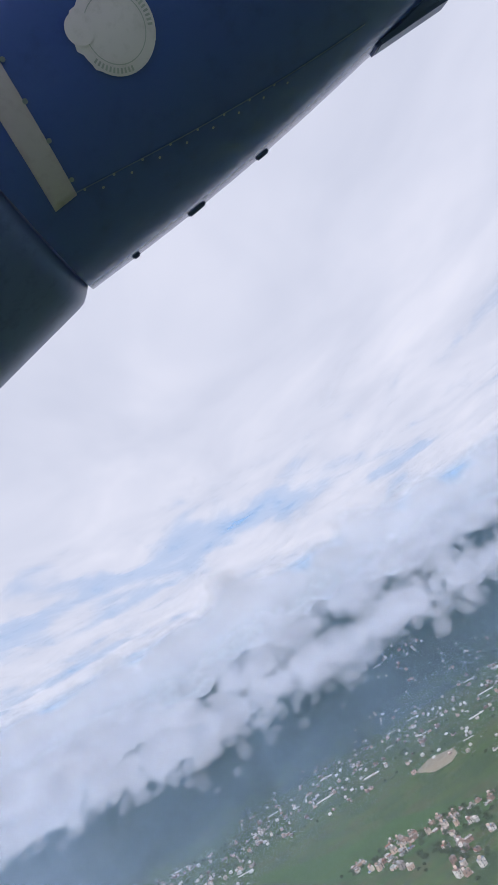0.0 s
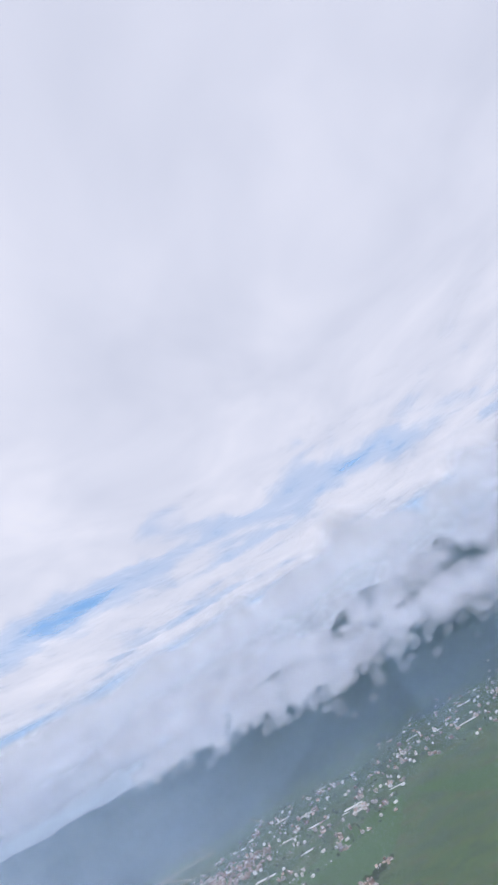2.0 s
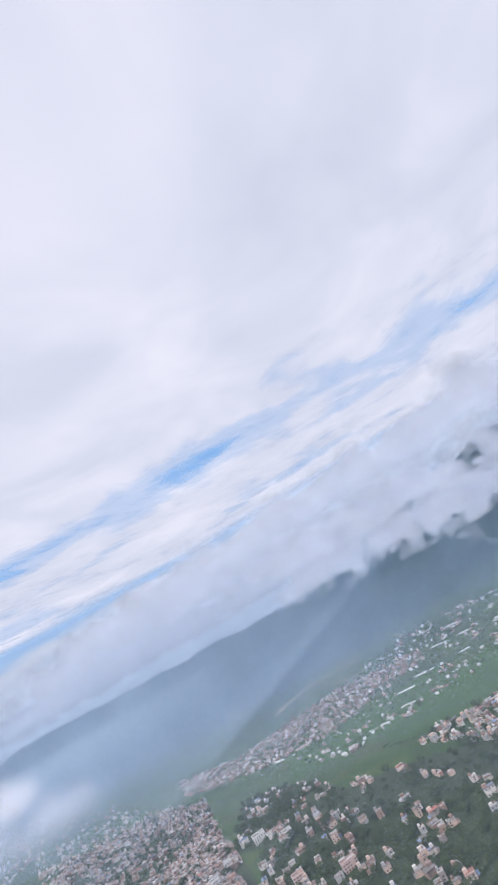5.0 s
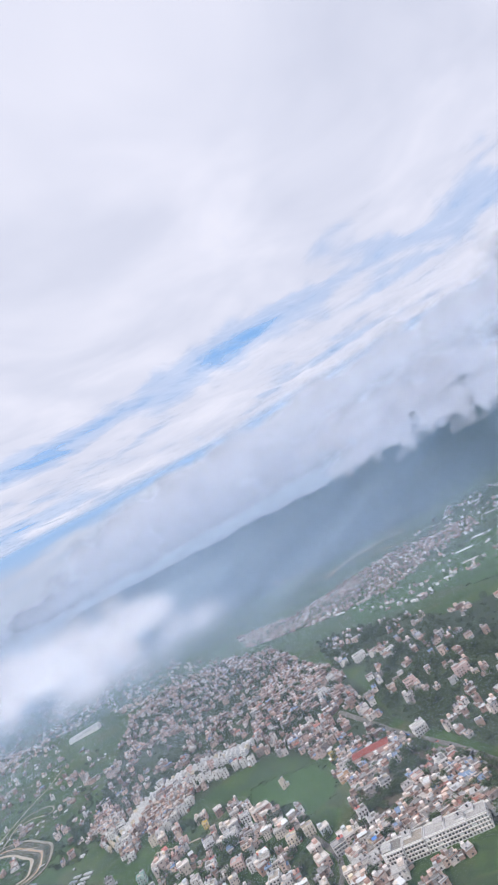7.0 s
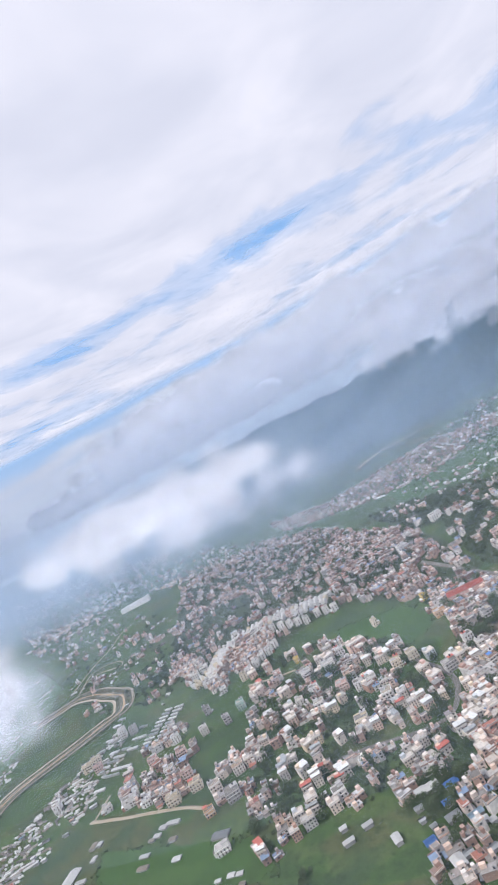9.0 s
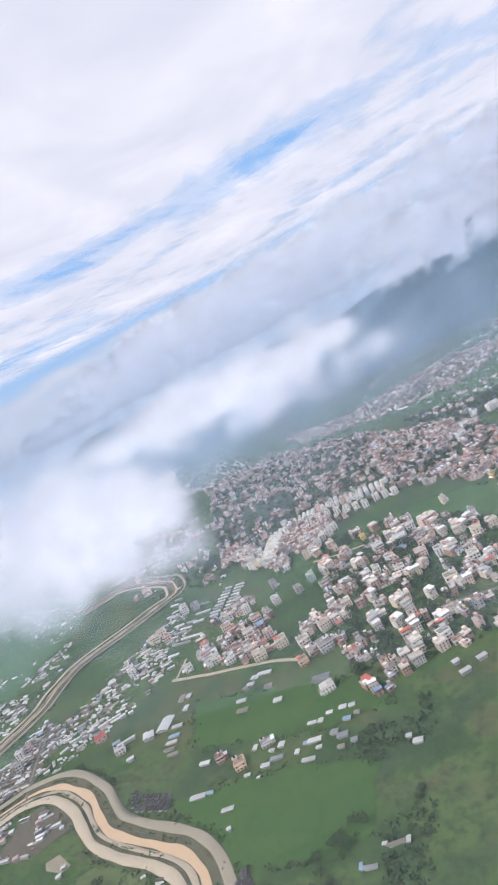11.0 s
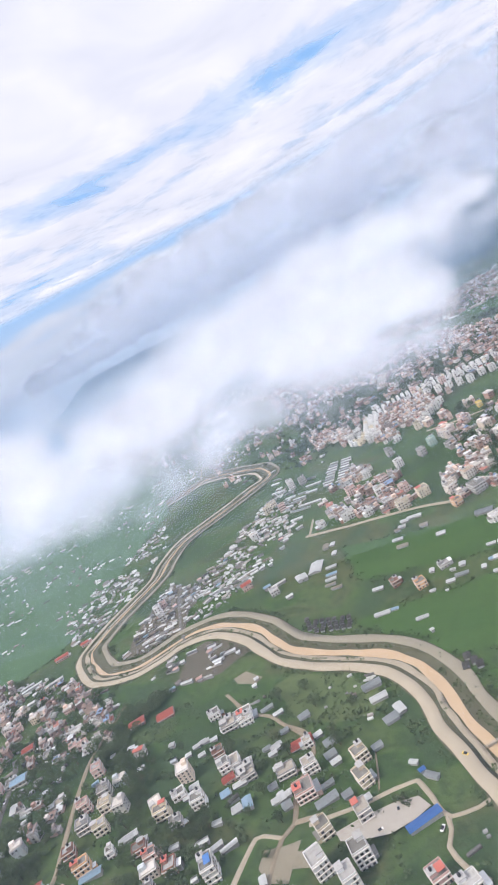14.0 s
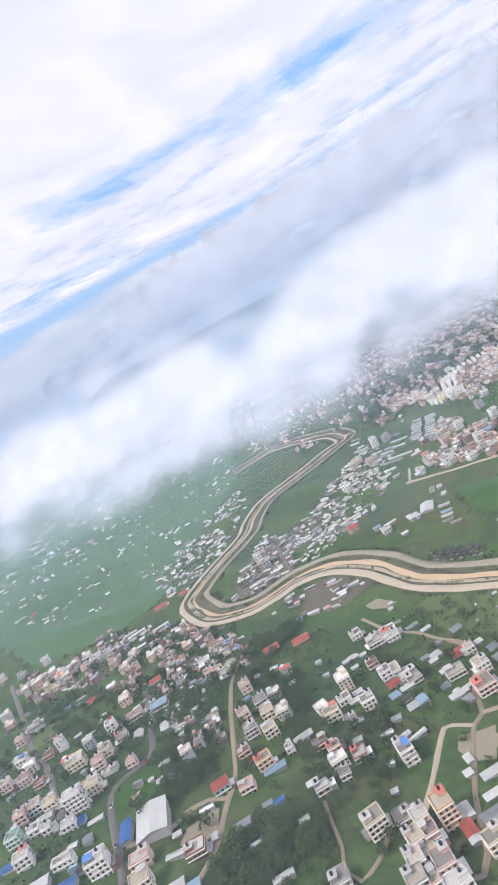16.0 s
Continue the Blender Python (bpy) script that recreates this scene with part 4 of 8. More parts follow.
ribbon("path", [(-886.1, 444.2), (-841.2, 438.4), (-793.7, 424.9)], [(-0.99, -0.25), (-0.66, 0), (0, 0.08), (0.66, 0), (0.99, -0.25)], M_EMBANK, "pale unpaved track on the western slope", 0.35, category="path", wobble=0.5)
ribbon("path", [(-742, 1342), (-730, 1400), (-700, 1450), (-640, 1478), (-560, 1470)], [(-7, -0.25), (-5, 0), (0, 0.1), (5, 0), (7, -0.25)], M_EMBANK, "pale dry river bed winding across the far fields", 0.4, category="river bed", wobble=4.0)
ribbon("path", [(-1003, 1707), (-960, 1640), (-900, 1600), (-850, 1610)], [(-5, -0.25), (-4, 0), (0, 0.1), (4, 0), (5, -0.25)], M_EMBANK, "pale track on the far side of the valley", 0.4, category="path", wobble=3.0)
ribbon("road", [(-618, 332.8), (-590.1, 328.2), (-564.7, 327.9)], [(-0.99, -0.25), (-0.66, 0), (0, 0.08), (0.66, 0), (0.99, -0.25)], M_EMBANK, "pale unpaved lane", 0.35, category="road", wobble=0.5)
patch("field", [(-801.4, -48.4), (-798.9, -40.4), (-787, -29.9), (-776.5, -47.5), (-784.2, -58.2), (-792.3, -61.3)], M_GREEN, "bright green rice plot beside the lane", 0.22, "field")
patch("field", [(-653.8, 109.7), (-623.8, 113.4), (-579, 115.1), (-533.4, 104.1), (-531.1, 65.1), (-553.6, 60.3), (-573.7, 59), (-602.2, 66), (-617.8, 83.9)], M_GREEN, "wide bright green rice field", 0.22, "field")
patch("field", [(-583.1, 51.2), (-553, 46.9), (-544.5, 25.2), (-549, 10.1), (-562.8, 5.9), (-573.6, 21.7)], M_GREEN, "deep green rice field by the river", 0.22, "field")
patch("field", [(-690.3, 70.3), (-680.5, 78.4), (-652.3, 72.5), (-626.7, 49.8), (-631.4, 38.4), (-651.1, 38), (-671, 42.9)], M_OLIVE, "rough olive meadow by the river", 0.2, "field")
patch("field", [(-672.2, 189.6), (-606, 178.1), (-550.1, 166.7), (-529.4, 140.9), (-561.8, 133.1), (-607.7, 139.1), (-652.3, 145.6)], M_GREEN, "green rice terraces below the houses", 0.22, "field")
patch("field", [(-717.2, 80.7), (-711.5, 85.2), (-699.4, 78.7), (-702.4, 74.1), (-713.2, 75.9)], M_SAND, "bare pale earth lot", 0.3, "yard")
patch("field", [(-690.5, -66.2), (-685.6, -72.5), (-678.6, -70.9), (-681.4, -64.1)], M_CONC, "concrete yard of a house", 0.3, "yard")
patch("field", [(-661.4, -30), (-648, -26.1), (-647.4, -43.3), (-656.1, -43.5), (-660.9, -37.4)], M_SAND, "bare earth building plot", 0.3, "yard")
patch("field", [(-754.3, -70.8), (-745.1, -60.4), (-741, -70.8), (-744, -78.1), (-752.9, -78.2)], M_SAND, "bare earth yard round a ruin", 0.25, "yard")
patch("field", [(-931.2, 12.6), (-900.7, 2.5), (-893.9, 30.5), (-912.5, 46.3), (-923.4, 25)], M_OLIVE, "pale olive meadow on the hillside", 0.22, "field")
patch("field", [(-1111.8, 186.5), (-2215.8, 1335.2), (-1448.1, 824.8), (-1144.1, 661.9), (-965.8, 515.9), (-913.5, 393.6), (-915.9, 255), (-905.2, 171.5), (-934.5, 133.4), (-1015.5, 126.6)], M_PADDY, "wide bluish-green paddy plain west of the river", 0.15, "field")
patch("field", [(-543.2, 359.7), (-483.4, 355.3), (-460.4, 321.7), (-473.9, 303.4), (-503, 288.1), (-518.5, 285.4)], M_GREEN, "green rice field between house rows", 0.22, "field")
patch("field", [(-656.5, 1095.5), (-530.7, 1014.2), (-400, 1043), (-348.3, 1061.2), (-342.1, 645.8), (-449.1, 806.5), (-519.9, 705.7)], M_GREEN, "green rice fields behind the ridge", 0.22, "field")
patch("field", [(135.2, 1081.1), (168.5, 1108.4), (205.9, 1079.7), (197.6, 1040.5), (179.9, 1016.8), (152.5, 1021.1)], M_SAND, "pale sandy pit in the valley fields", 0.4, "pit")
patch("field", [(-148, 1085.5), (-0.2, 934.7), (65.6, 928.2), (123.9, 834.7), (147, 723.3), (109.9, 602), (75.4, 641.2), (19.3, 656.2), (-54, 872.7)], M_GREEN, "green rice fields on the valley floor", 0.4, "field")
patch("field", [(-448, 1001.1), (-315.1, 977.5), (-220.9, 1048.6), (-140.7, 1080.2), (-167.7, 865.2), (-208.6, 576.4), (-267.9, 560.7), (-314.7, 542.9), (-362.4, 565.7)], M_GREEN, "green rice fields on the valley floor", 0.4, "field")

# ---- houses on the hill and by the river ----
house(-869.3, -3.9, 7, 7, 4, 32, M_WHITE)
house(-840.5, -25.1, 13, 11, 3, 34, M_CREAM)
house(-875.2, -9.2, 8, 7, 2, 27, M_BRICK)
house(-894.7, -9.4, 10, 8, 3, 25, M_WHITE, "half", M_BLUE)
house(-869.6, -31.3, 9, 8, 3, 31, M_PINK)
house(-883.8, -31.5, 9, 8, 3, 32, None)
house(-854.7, -36.2, 8, 7, 2, 28, M_BRICK)
house(-812.4, -57.1, 13, 9, 5, 30, M_WHITE)
house(-812.6, -47, 12, 9, 3, 29, M_CREAM)
house(-825.4, -20.2, 9, 8, 3, 26, M_CREAM)
house(-822.2, -30, 8, 7, 3, 34, M_PINK)
house(-813.2, -34, 10, 9, 1, 27, M_GREY)
house(-802.2, -31.9, 7, 6, 2, 25, M_PINK)
house(-836.7, 0.4, 8, 8, 4, 33, M_WHITE)
house(-829.9, 10.6, 14, 8, 2, 30, M_PINK)
house(-824.7, -8.3, 9, 7, 2, 35, M_GREY)
house(-817.5, 16.9, 13, 9, 2, 25, M_GREY, "sheet", M_SKYBLUE)
house(-929.9, 34.2, 14, 7, 2, 32, M_GREY)
house(-925.1, 17.8, 8, 7, 3, 31, M_PINK)
house(-837.9, -55.9, 9, 8, 3, 34, None)
house(-841.6, -61, 8, 8, 3, 31, M_PINK)
house(-828.6, -55.7, 9, 8, 3, 28, M_CREAM)
house(-809, -68.1, 9, 7, 2, 33, M_WHITE)
house(-826.3, -69.4, 8, 7, 2, 28, M_WHITE)
house(-819.3, -69.5, 6, 6, 2, 33, M_WHITE)
house(-832.4, -74.5, 9, 8, 3, 27, M_MINT)
house(-817.2, -85.4, 10, 8, 3, 35, M_WHITE)
house(-797.5, -86.1, 13, 6, 2, 26, M_WHITE)
house(-778.9, -88.4, 12, 10, 4, 30, M_WHITE, "half", M_BLUE)
house(-747.6, -51.3, 10, 8, 2, 33, M_MINT, "sheet", M_RED)
house(-764.4, -85, 12, 8, 2, 28, M_PINK)
house(-757.9, -94.6, 11, 9, 3, 35, M_CREAM)
house(-744.5, -80.3, 11, 10, 2, 26, M_BRICK)
house(-765.4, 16.9, 8, 8, 3, 30, M_PINK)
house(-750.9, 1.9, 9, 8, 3, 29, M_GREY)
house(-743.9, -7.3, 9, 7, 3, 27, M_CREAM)
house(-755.6, -7.4, 8, 7, 3, 34, M_PINK)
house(-747.4, -19, 9, 8, 3, 31, M_GREY)
house(-738.1, -19.9, 9, 7, 3, 35, M_CREAM)
house(-746, -32, 8, 7, 2, 34, M_BRICK)
house(-733.4, -39.5, 10, 7, 3, 35, M_ORANGE)
house(-736.3, -51.8, 9, 7, 2, 25, M_PINK)
house(-725.6, -31.9, 5, 5, 2, 29, M_WHITE)
house(-712.6, -12.3, 10, 7, 3, 25, M_CREAM)
house(-704, -16.8, 8, 7, 2, 30, M_GREY)
house(-698.4, -6.4, 9, 8, 3, 25, M_WHITE)
house(-710.5, -1.7, 9, 7, 2, 33, M_WHITE)
house(-707, -32.9, 8, 6, 2, 30, M_PINK)
house(-695.7, -37.7, 8, 9, 2, 25, M_BRICK)
house(-699, -47.7, 6, 6, 2, 25, M_GREY)
house(-705.8, -54.2, 8, 6, 2, 29, M_GREY)
house(-694.8, 13.4, 8, 8, 3, 30, M_WHITE)
house(-703.1, 23.9, 8, 7, 2, 29, M_BRICK)
house(-684.6, 11.2, 12, 9, 2, 31, M_GREY)
house(-664.4, 8.6, 12, 9, 2, 25, M_GREY)
house(-705.5, 43.2, 12, 12, 2, 25, M_GREY)
house(-697.5, 46, 10, 11, 2, 29, M_WHITE)
house(-651.8, -4.5, 12, 12, 3, 28, M_PINK)
house(-653.5, 9.6, 9, 9, 3, 31, M_WHITE)
house(-677.4, -39.8, 8, 12, 4, 31, M_WHITE, "half", M_BLUE)
house(-683, -71.4, 11, 10, 4, 35, M_CREAM)
house(-676.4, -66.1, 9, 9, 1, 29, M_GREY)
house(-669.3, -69.2, 8, 8, 3, 30, M_WHITE)
house(-668.9, -78.8, 8, 9, 4, 35, M_CREAM)
house(-668.1, -86.1, 8, 9, 4, 28, M_WHITE)
house(-667.2, -92.4, 9, 9, 4, 29, M_GREY)
house(-664.5, -76.9, 7, 8, 4, 29, M_PINK)
house(-665.6, -81.4, 7, 8, 3, 29, M_WHITE)
house(-661.1, -68, 9, 11, 5, 30, M_ORANGE)
house(-660, -86.4, 9, 11, 4, 28, M_PINK)
house(-656.6, -91.8, 11, 9, 3, 35, M_WHITE)
house(-646.7, -78.1, 10, 8, 3, 32, M_CREAM)
house(-691.6, -89.9, 9, 9, 2, 26, M_GREY)
house(-663.6, -91.5, 7, 8, 3, 33, None)
house(-999.2, 126.9, 9, 7, 3, 30, M_WHITE)
house(-925.7, 100.9, 14, 9, 3, 35, M_WHITE)
house(-934.9, 96.8, 9, 7, 2, 28, M_PINK)
house(-982.5, 101.7, 10, 8, 2, 25, M_WHITE)
house(-1018.2, 117.3, 11, 9, 2, 29, M_GREY)
house(-920.2, 107, 9, 8, 2, 35, M_WHITE)
house(-950.4, 81, 8, 7, 2, 25, M_CREAM)
house(-785.6, 36.4, 9, 7, 2, 31, M_WHITE)
house(-811.3, 56.8, 12, 8, 1, 27, M_WHITE)
house(-792.7, 40.2, 8, 7, 2, 27, M_PINK)
house(-614.1, 124.2, 9, 9, 2, 26, M_ORANGE)
house(-629.3, 131.6, 7, 7, 2, 28, M_BRICK)
house(-569.8, 163.4, 12, 9, 2, 28, M_WHITE)
house(-712.6, 156.6, 9, 8, 2, 30, M_WHITE)
house(-601.3, 134.8, 9, 7, 1, 25, M_GREY)
house(-816.3, 184.3, 9, 8, 2, 27, M_PINK)
house(-716.7, 51.2, 9, 8, 2, 29, M_WHITE)
house(-703.1, 45.2, 12, 12, 2, 31, M_WHITE)
house(-698.9, 49.1, 11, 12, 2, 25, M_WHITE)
house(-692.6, 16, 11, 11, 2, 27, M_WHITE)
house(-682.2, 8.7, 10, 10, 2, 33, M_GREY)
house(-638.8, -23.6, 8, 9, 3, 39, M_CREAM)
house(-625.1, -17.5, 8, 10, 3, 32, M_GREY)
house(-621.9, -35.6, 9, 10, 4, 31, M_WHITE)
house(-636.1, -38.9, 9, 12, 4, 39, M_WHITE)
house(-623.8, -45.3, 8, 10, 4, 35, M_WHITE)
house(-632.2, 12, 9, 9, 3, 38, M_CREAM)
house(-628.5, -0.8, 8, 11, 3, 39, M_CREAM)
house(-596.4, -44.1, 9, 9, 2, 35, M_PINK, "half", M_RED)
house(-586.6, -47.9, 10, 8, 2, 34, M_WHITE)
house(-869.8, 95.8, 9, 8, 2, 32, M_GREY)
house(-872.5, 72.7, 9, 8, 2, 39, M_PINK)
house(-822.6, 16.5, 9, 8, 2, 34, M_GREY)
house(-798.7, 40.1, 8, 7, 2, 37, M_PINK)
house(-817.3, 38.8, 8, 7, 1, 31, M_GREY)
house(-713.3, -30.1, 9, 7, 2, 29, M_BRICK)
house(-775.5, -1.7, 9, 8, 1, 30, M_GREY)
shed(-626.6, 17.2, 8, 5, 3, 34, M_TINGREY)
shed(-649.6, 24.3, 9, 8, 3, 34, M_TINGREY)
shed(-647.1, 16.5, 9, 7, 3, 34, M_TINGREY)
shed(-643.5, 11.9, 8, 5, 3, 34, M_TIN)
shed(-644.7, -0.6, 12, 4, 2.5, 34, M_TINGREY)
shed(-642.3, -8.6, 17, 7, 3, 34, M_TINGREY)
shed(-634.3, -6.9, 7, 6, 3, 34, M_TINGREY)
shed(-602.1, -3.3, 10, 4, 2.5, -26, M_TINGREY)
shed(-609.9, 4.8, 6, 3, 2.5, -16, M_TIN)
shed(-606.1, 0.2, 4, 3, 2.5, 34, M_BLUE)
shed(-635.8, 57.5, 17, 8, 3, 24, M_TINGREY)
shed(-630.8, 47.7, 15, 7, 3, 24, M_TIN)
shed(-619.7, 37.9, 7, 12, 3, 34, M_TIN)
shed(-622.8, 32.6, 12, 8, 3, 34, M_TINGREY)
shed(-602.9, -23, 24, 6, 3.5, 34, M_BLUE)
shed(-880.5, 122, 24, 5, 3, 34, M_TIN)
shed(-902.7, 125, 20, 5, 3, 34, M_TIN)
shed(-909.5, 119.4, 14, 5, 3, 34, M_TIN)
shed(-856.6, 108.5, 10, 6, 3, 34, M_TIN)
shed(-885.3, 117.6, 9, 6, 3, 34, M_TIN)
shed(-809.7, 68.4, 10, 5, 3, 34, M_TIN)
shed(-819.9, 76.1, 9, 5, 3, 34, M_TIN)
shed(-802.8, 61.8, 8, 6, 3, 34, M_TIN)
shed(-802.8, 7.8, 8, 4, 2.5, 34, M_TIN)
shed(-790.9, 7, 8, 4, 2.5, 34, M_TIN)
shed(-803.3, -3.6, 6, 12, 2.5, 34, M_TIN)
shed(-706, -2.3, 9, 5, 3, 34, M_TIN)
shed(-701.9, -2.5, 8, 4, 3, 34, M_TINGREY)
shed(-722.9, -23.1, 13, 6, 3, 34, M_TIN)
shed(-717.7, 29.8, 6, 4, 2.5, 34, M_TIN)
shed(-714.1, 33.2, 6, 4, 2.5, 34, M_TIN)
shed(-712, 23.9, 6, 4, 2.5, 34, M_TIN)
shed(-680.4, -9.7, 7, 5, 3, 34, M_TIN)
shed(-689, -1.6, 7, 7, 3, 34, M_SKYBLUE)
shed(-667, 44.2, 10, 7, 3, 34, M_TINGREY)
shed(-688.9, 53, 12, 4, 2.5, 34, M_TINGREY)
shed(-681.6, 48.7, 9, 4, 2.5, 34, M_TIN)
shed(-656.4, 30.1, 7, 5, 3, 34, M_TIN)
shed(-674, 25.7, 6, 7, 3, 34, M_TIN)
shed(-674.6, 35.4, 8, 4, 2.5, 34, M_TINGREY)
shed(-626.2, -10.2, 7, 5, 3, 34, M_TIN)
shed(-662.4, -5.1, 5, 9, 3, 34, M_TIN)
shed(-658.4, -9.8, 7, 7, 3, 34, M_TINGREY)
shed(-659.1, -1, 8, 3, 2.5, 34, M_TIN)
shed(-668.5, 1.1, 7, 6, 2.5, 34, M_TINGREY)
shed(-778.7, -4.8, 8, 6, 3, 34, M_TINGREY)
ribbon("road", [(-647.1, -19.2), (-638.6, -15.6), (-628.4, -12), (-616.3, -5.9), (-607.9, -3.4)], [(-1.06, -0.25), (-0.73, 0), (0, 0.08), (0.73, 0), (1.06, -0.25)], M_EMBANK, "pale unpaved lane past the walled yard", 0.35, category="road", wobble=0.5)
ribbon("road", [(-607.9, -3.4), (-601.9, -11.8), (-597.3, -19.7), (-594.3, -21.8), (-585, -19.4), (-579, -15.5)], [(-1.06, -0.25), (-0.73, 0), (0, 0.08), (0.73, 0), (1.06, -0.25)], M_EMBANK, "pale unpaved lane down to the embankment", 0.35, category="road", wobble=0.5)
ribbon("road", [(-595.7, -21.6), (-594.1, -26.8), (-594.4, -33.1), (-588.3, -41.4), (-581.4, -45.9)], [(-0.99, -0.25), (-0.66, 0), (0, 0.08), (0.66, 0), (0.99, -0.25)], M_EMBANK, "pale unpaved lane along the meadow", 0.35, category="road", wobble=0.5)
ribbon("path", [(-627.9, 16), (-624.4, 3.1), (-622.5, -5.7)], [(-0.46, -0.25), (-0.13, 0), (0, 0.08), (0.13, 0), (0.46, -0.25)], M_DIRT, "narrow footpath through the meadow", 0.35, category="path", wobble=0.5)
patch("field", [(-634.4, -24.2), (-627.1, -18.6), (-615.1, -14.1), (-606, -11.6), (-601.5, -17.2), (-606, -21.9), (-615.3, -27), (-625.1, -28.8), (-632.2, -28.2)], M_SANDGREY, "broad pale concrete yard with a long blue shelter", 1.1, "yard")
patch("field", [(-653.4, -31.2), (-641.8, -30.1), (-640.1, -38), (-649.2, -38.2)], M_SAND, "bare earth plot between the new houses", 0.5, "yard")
vehicle(-618.4, -24.8, 40, M_WHITE)
vehicle(-596.7, -26.5, 75, M_WHITE)
vehicle(-613.1, -16.4, 110, M_GREY)
vehicle(-590.1, 4.6, 145, M_YELLOW)
house(-1102.9, 232.7, 9, 8, 1, 30, M_PINK, "sheet", M_RED)
house(-765.5, 53.4, 13, 9, 1, 31, M_BRICK, "sheet", M_RED)
house(-749.1, 56.9, 14, 10, 1, 28, M_BRICK, "sheet", M_RED)
house(-663.1, 25.9, 16, 8, 1, 27, M_PINK, "sheet", M_RED)
house(-691, 7, 8, 6, 1, 35, M_PINK, "sheet", M_RED)
house(-898.1, 154.8, 16, 8, 1, 31, M_PINK, "sheet", M_RED)
house(-881.7, 165.7, 10, 7, 1, 27, M_PINK, "sheet", M_RED)
house(-738.6, 173.1, 11, 8, 2, 33, M_PINK, "sheet", M_RED)
house(-972.7, 78.7, 12, 7, 1, 25, M_BRICK, "sheet", M_RED)
house(-888.8, 45.9, 12, 9, 1, 27, M_BRICK, "sheet", M_RED)
house(-840.9, 47.9, 10, 8, 1, 32, M_PINK, "sheet", M_RED)
house(-659.5, 24.9, 6, 6, 2, 30, M_WHITE)
house(-817, 177.7, 8, 7, 3, 27, M_WHITE)
house(-804.9, 163.1, 7, 7, 3, 30, M_GREY)
house(-756.2, 301.2, 12, 8, 2, 30, M_CREAM)
house(-740.7, 284.4, 9, 8, 3, 26, M_PINK)
house(-758.2, 250.5, 9, 8, 3, 33, M_WHITE)
shed(-816.2, -6.9, 9, 12, 3, 30, M_TIN)
shed(-800.9, -5.1, 5, 9, 3, 30, M_TIN)
shed(-828.9, -61.3, 14, 7, 3, 30, M_TIN)
shed(-805.9, -65.4, 8, 8, 3, 30, M_BLUE)
shed(-798.1, -65.5, 12, 4, 2.5, 30, M_TIN)
shed(-778, -73.1, 8.5, 21, 5, 30, M_BLUE)
shed(-768.5, -68.6, 23, 32, 8.5, 30, M_TIN)
shed(-794.4, -76, 7, 8, 3, 30, M_TINGREY)
shed(-790.3, -96.3, 19, 9, 4, 30, M_BLUE)
shed(-803.3, -96.2, 20, 9, 4, 30, M_TIN)
shed(-824.9, -87.4, 9, 7, 3, 30, M_BLUE)
shed(-756, -73.7, 6, 4, 2.5, 30, M_TIN)
shed(-740.1, -75, 4, 6, 3, 30, M_TIN)
shed(-745.8, -94.1, 10, 8, 3, 30, M_TIN)
shed(-739.7, -93.8, 8, 8, 3, 30, M_SKYBLUE)
shed(-731.9, -69.2, 12, 6, 3, 30, M_TINGREY)
shed(-729, -41.9, 17, 6, 3.5, 30, M_SKYBLUE)
shed(-723.6, -24.5, 12, 5, 3, 30, M_TIN)
shed(-711.5, -50.1, 8, 5, 2.5, 30, M_TIN)
shed(-721.9, -58.5, 8, 4, 2.5, 30, M_BLUE)
shed(-725.8, -60, 7, 4, 2.5, 30, M_TINGREY)
shed(-676.2, -7.7, 7, 12, 4, 30, M_SKYBLUE)
shed(-688.2, -1.6, 7, 5, 2.5, 30, M_TINGREY)
shed(-663.9, -7, 7, 5, 3, 30, M_TIN)
shed(-660.6, -4.1, 7, 5, 3, 30, M_TIN)
shed(-679.8, -10.7, 8, 4, 2.5, 30, M_TIN)
shed(-684.5, 3.8, 11, 5, 3, 30, M_TIN)
shed(-656.4, -65.8, 7, 11, 3.5, 30, M_TIN)
shed(-655.2, -72.2, 7, 11, 3.5, 30, M_RED)
shed(-653.7, -75.8, 5, 6, 3, 30, M_TIN)
shed(-656.6, -43.2, 4, 7, 3, 30, M_TIN)
shed(-656.3, -49.8, 5, 5, 3, 30, M_TIN)
shed(-647.8, -49.5, 18, 6, 3.5, 30, M_TIN)
shed(-647.9, -59, 13, 5, 3, 30, M_TIN)
shed(-647.7, -67.2, 16, 8, 3.5, 30, M_TINGREY)
hut(-627.5, 195.2, 5.7, 4.1, -4, M_TIN)
hut(-623.4, 197.2, 5.6, 3.8, -1, M_TIN)
hut(-618.5, 197.0, 4.5, 3.8, -1, M_TIN)
hut(-628.9, 189.3, 5.2, 3.8, 0, M_TIN)
hut(-631.8, 186.7, 4.5, 3.2, 4, M_ROOFTAN)
hut(-630.7, 175.5, 7.1, 3.5, 0, M_TIN)
hut(-627.1, 166.9, 7.7, 4.0, 0, M_ROOFTAN)
hut(-614.3, 183.1, 5.4, 4.1, 3, M_ROOFTAN)
hut(-603.2, 167.2, 5.9, 4.2, 4, M_TIN)
hut(-686.9, 173.2, 9.2, 14.0, 4, M_TIN)
hut(-684.0, 195.4, 4.5, 7.0, 8, M_ROOFTAN)
hut(-679.1, 196.0, 3.9, 4.5, 2, M_TIN)
hut(-675.7, 183.8, 3.7, 5.1, 2, M_TIN)
hut(-675.1, 168.2, 7.7, 3.5, 6, M_TIN)
hut(-673.5, 160.0, 7.6, 3.2, 8, M_SKYBLUE)
hut(-673.0, 154.7, 7.5, 3.2, 8, M_TIN)
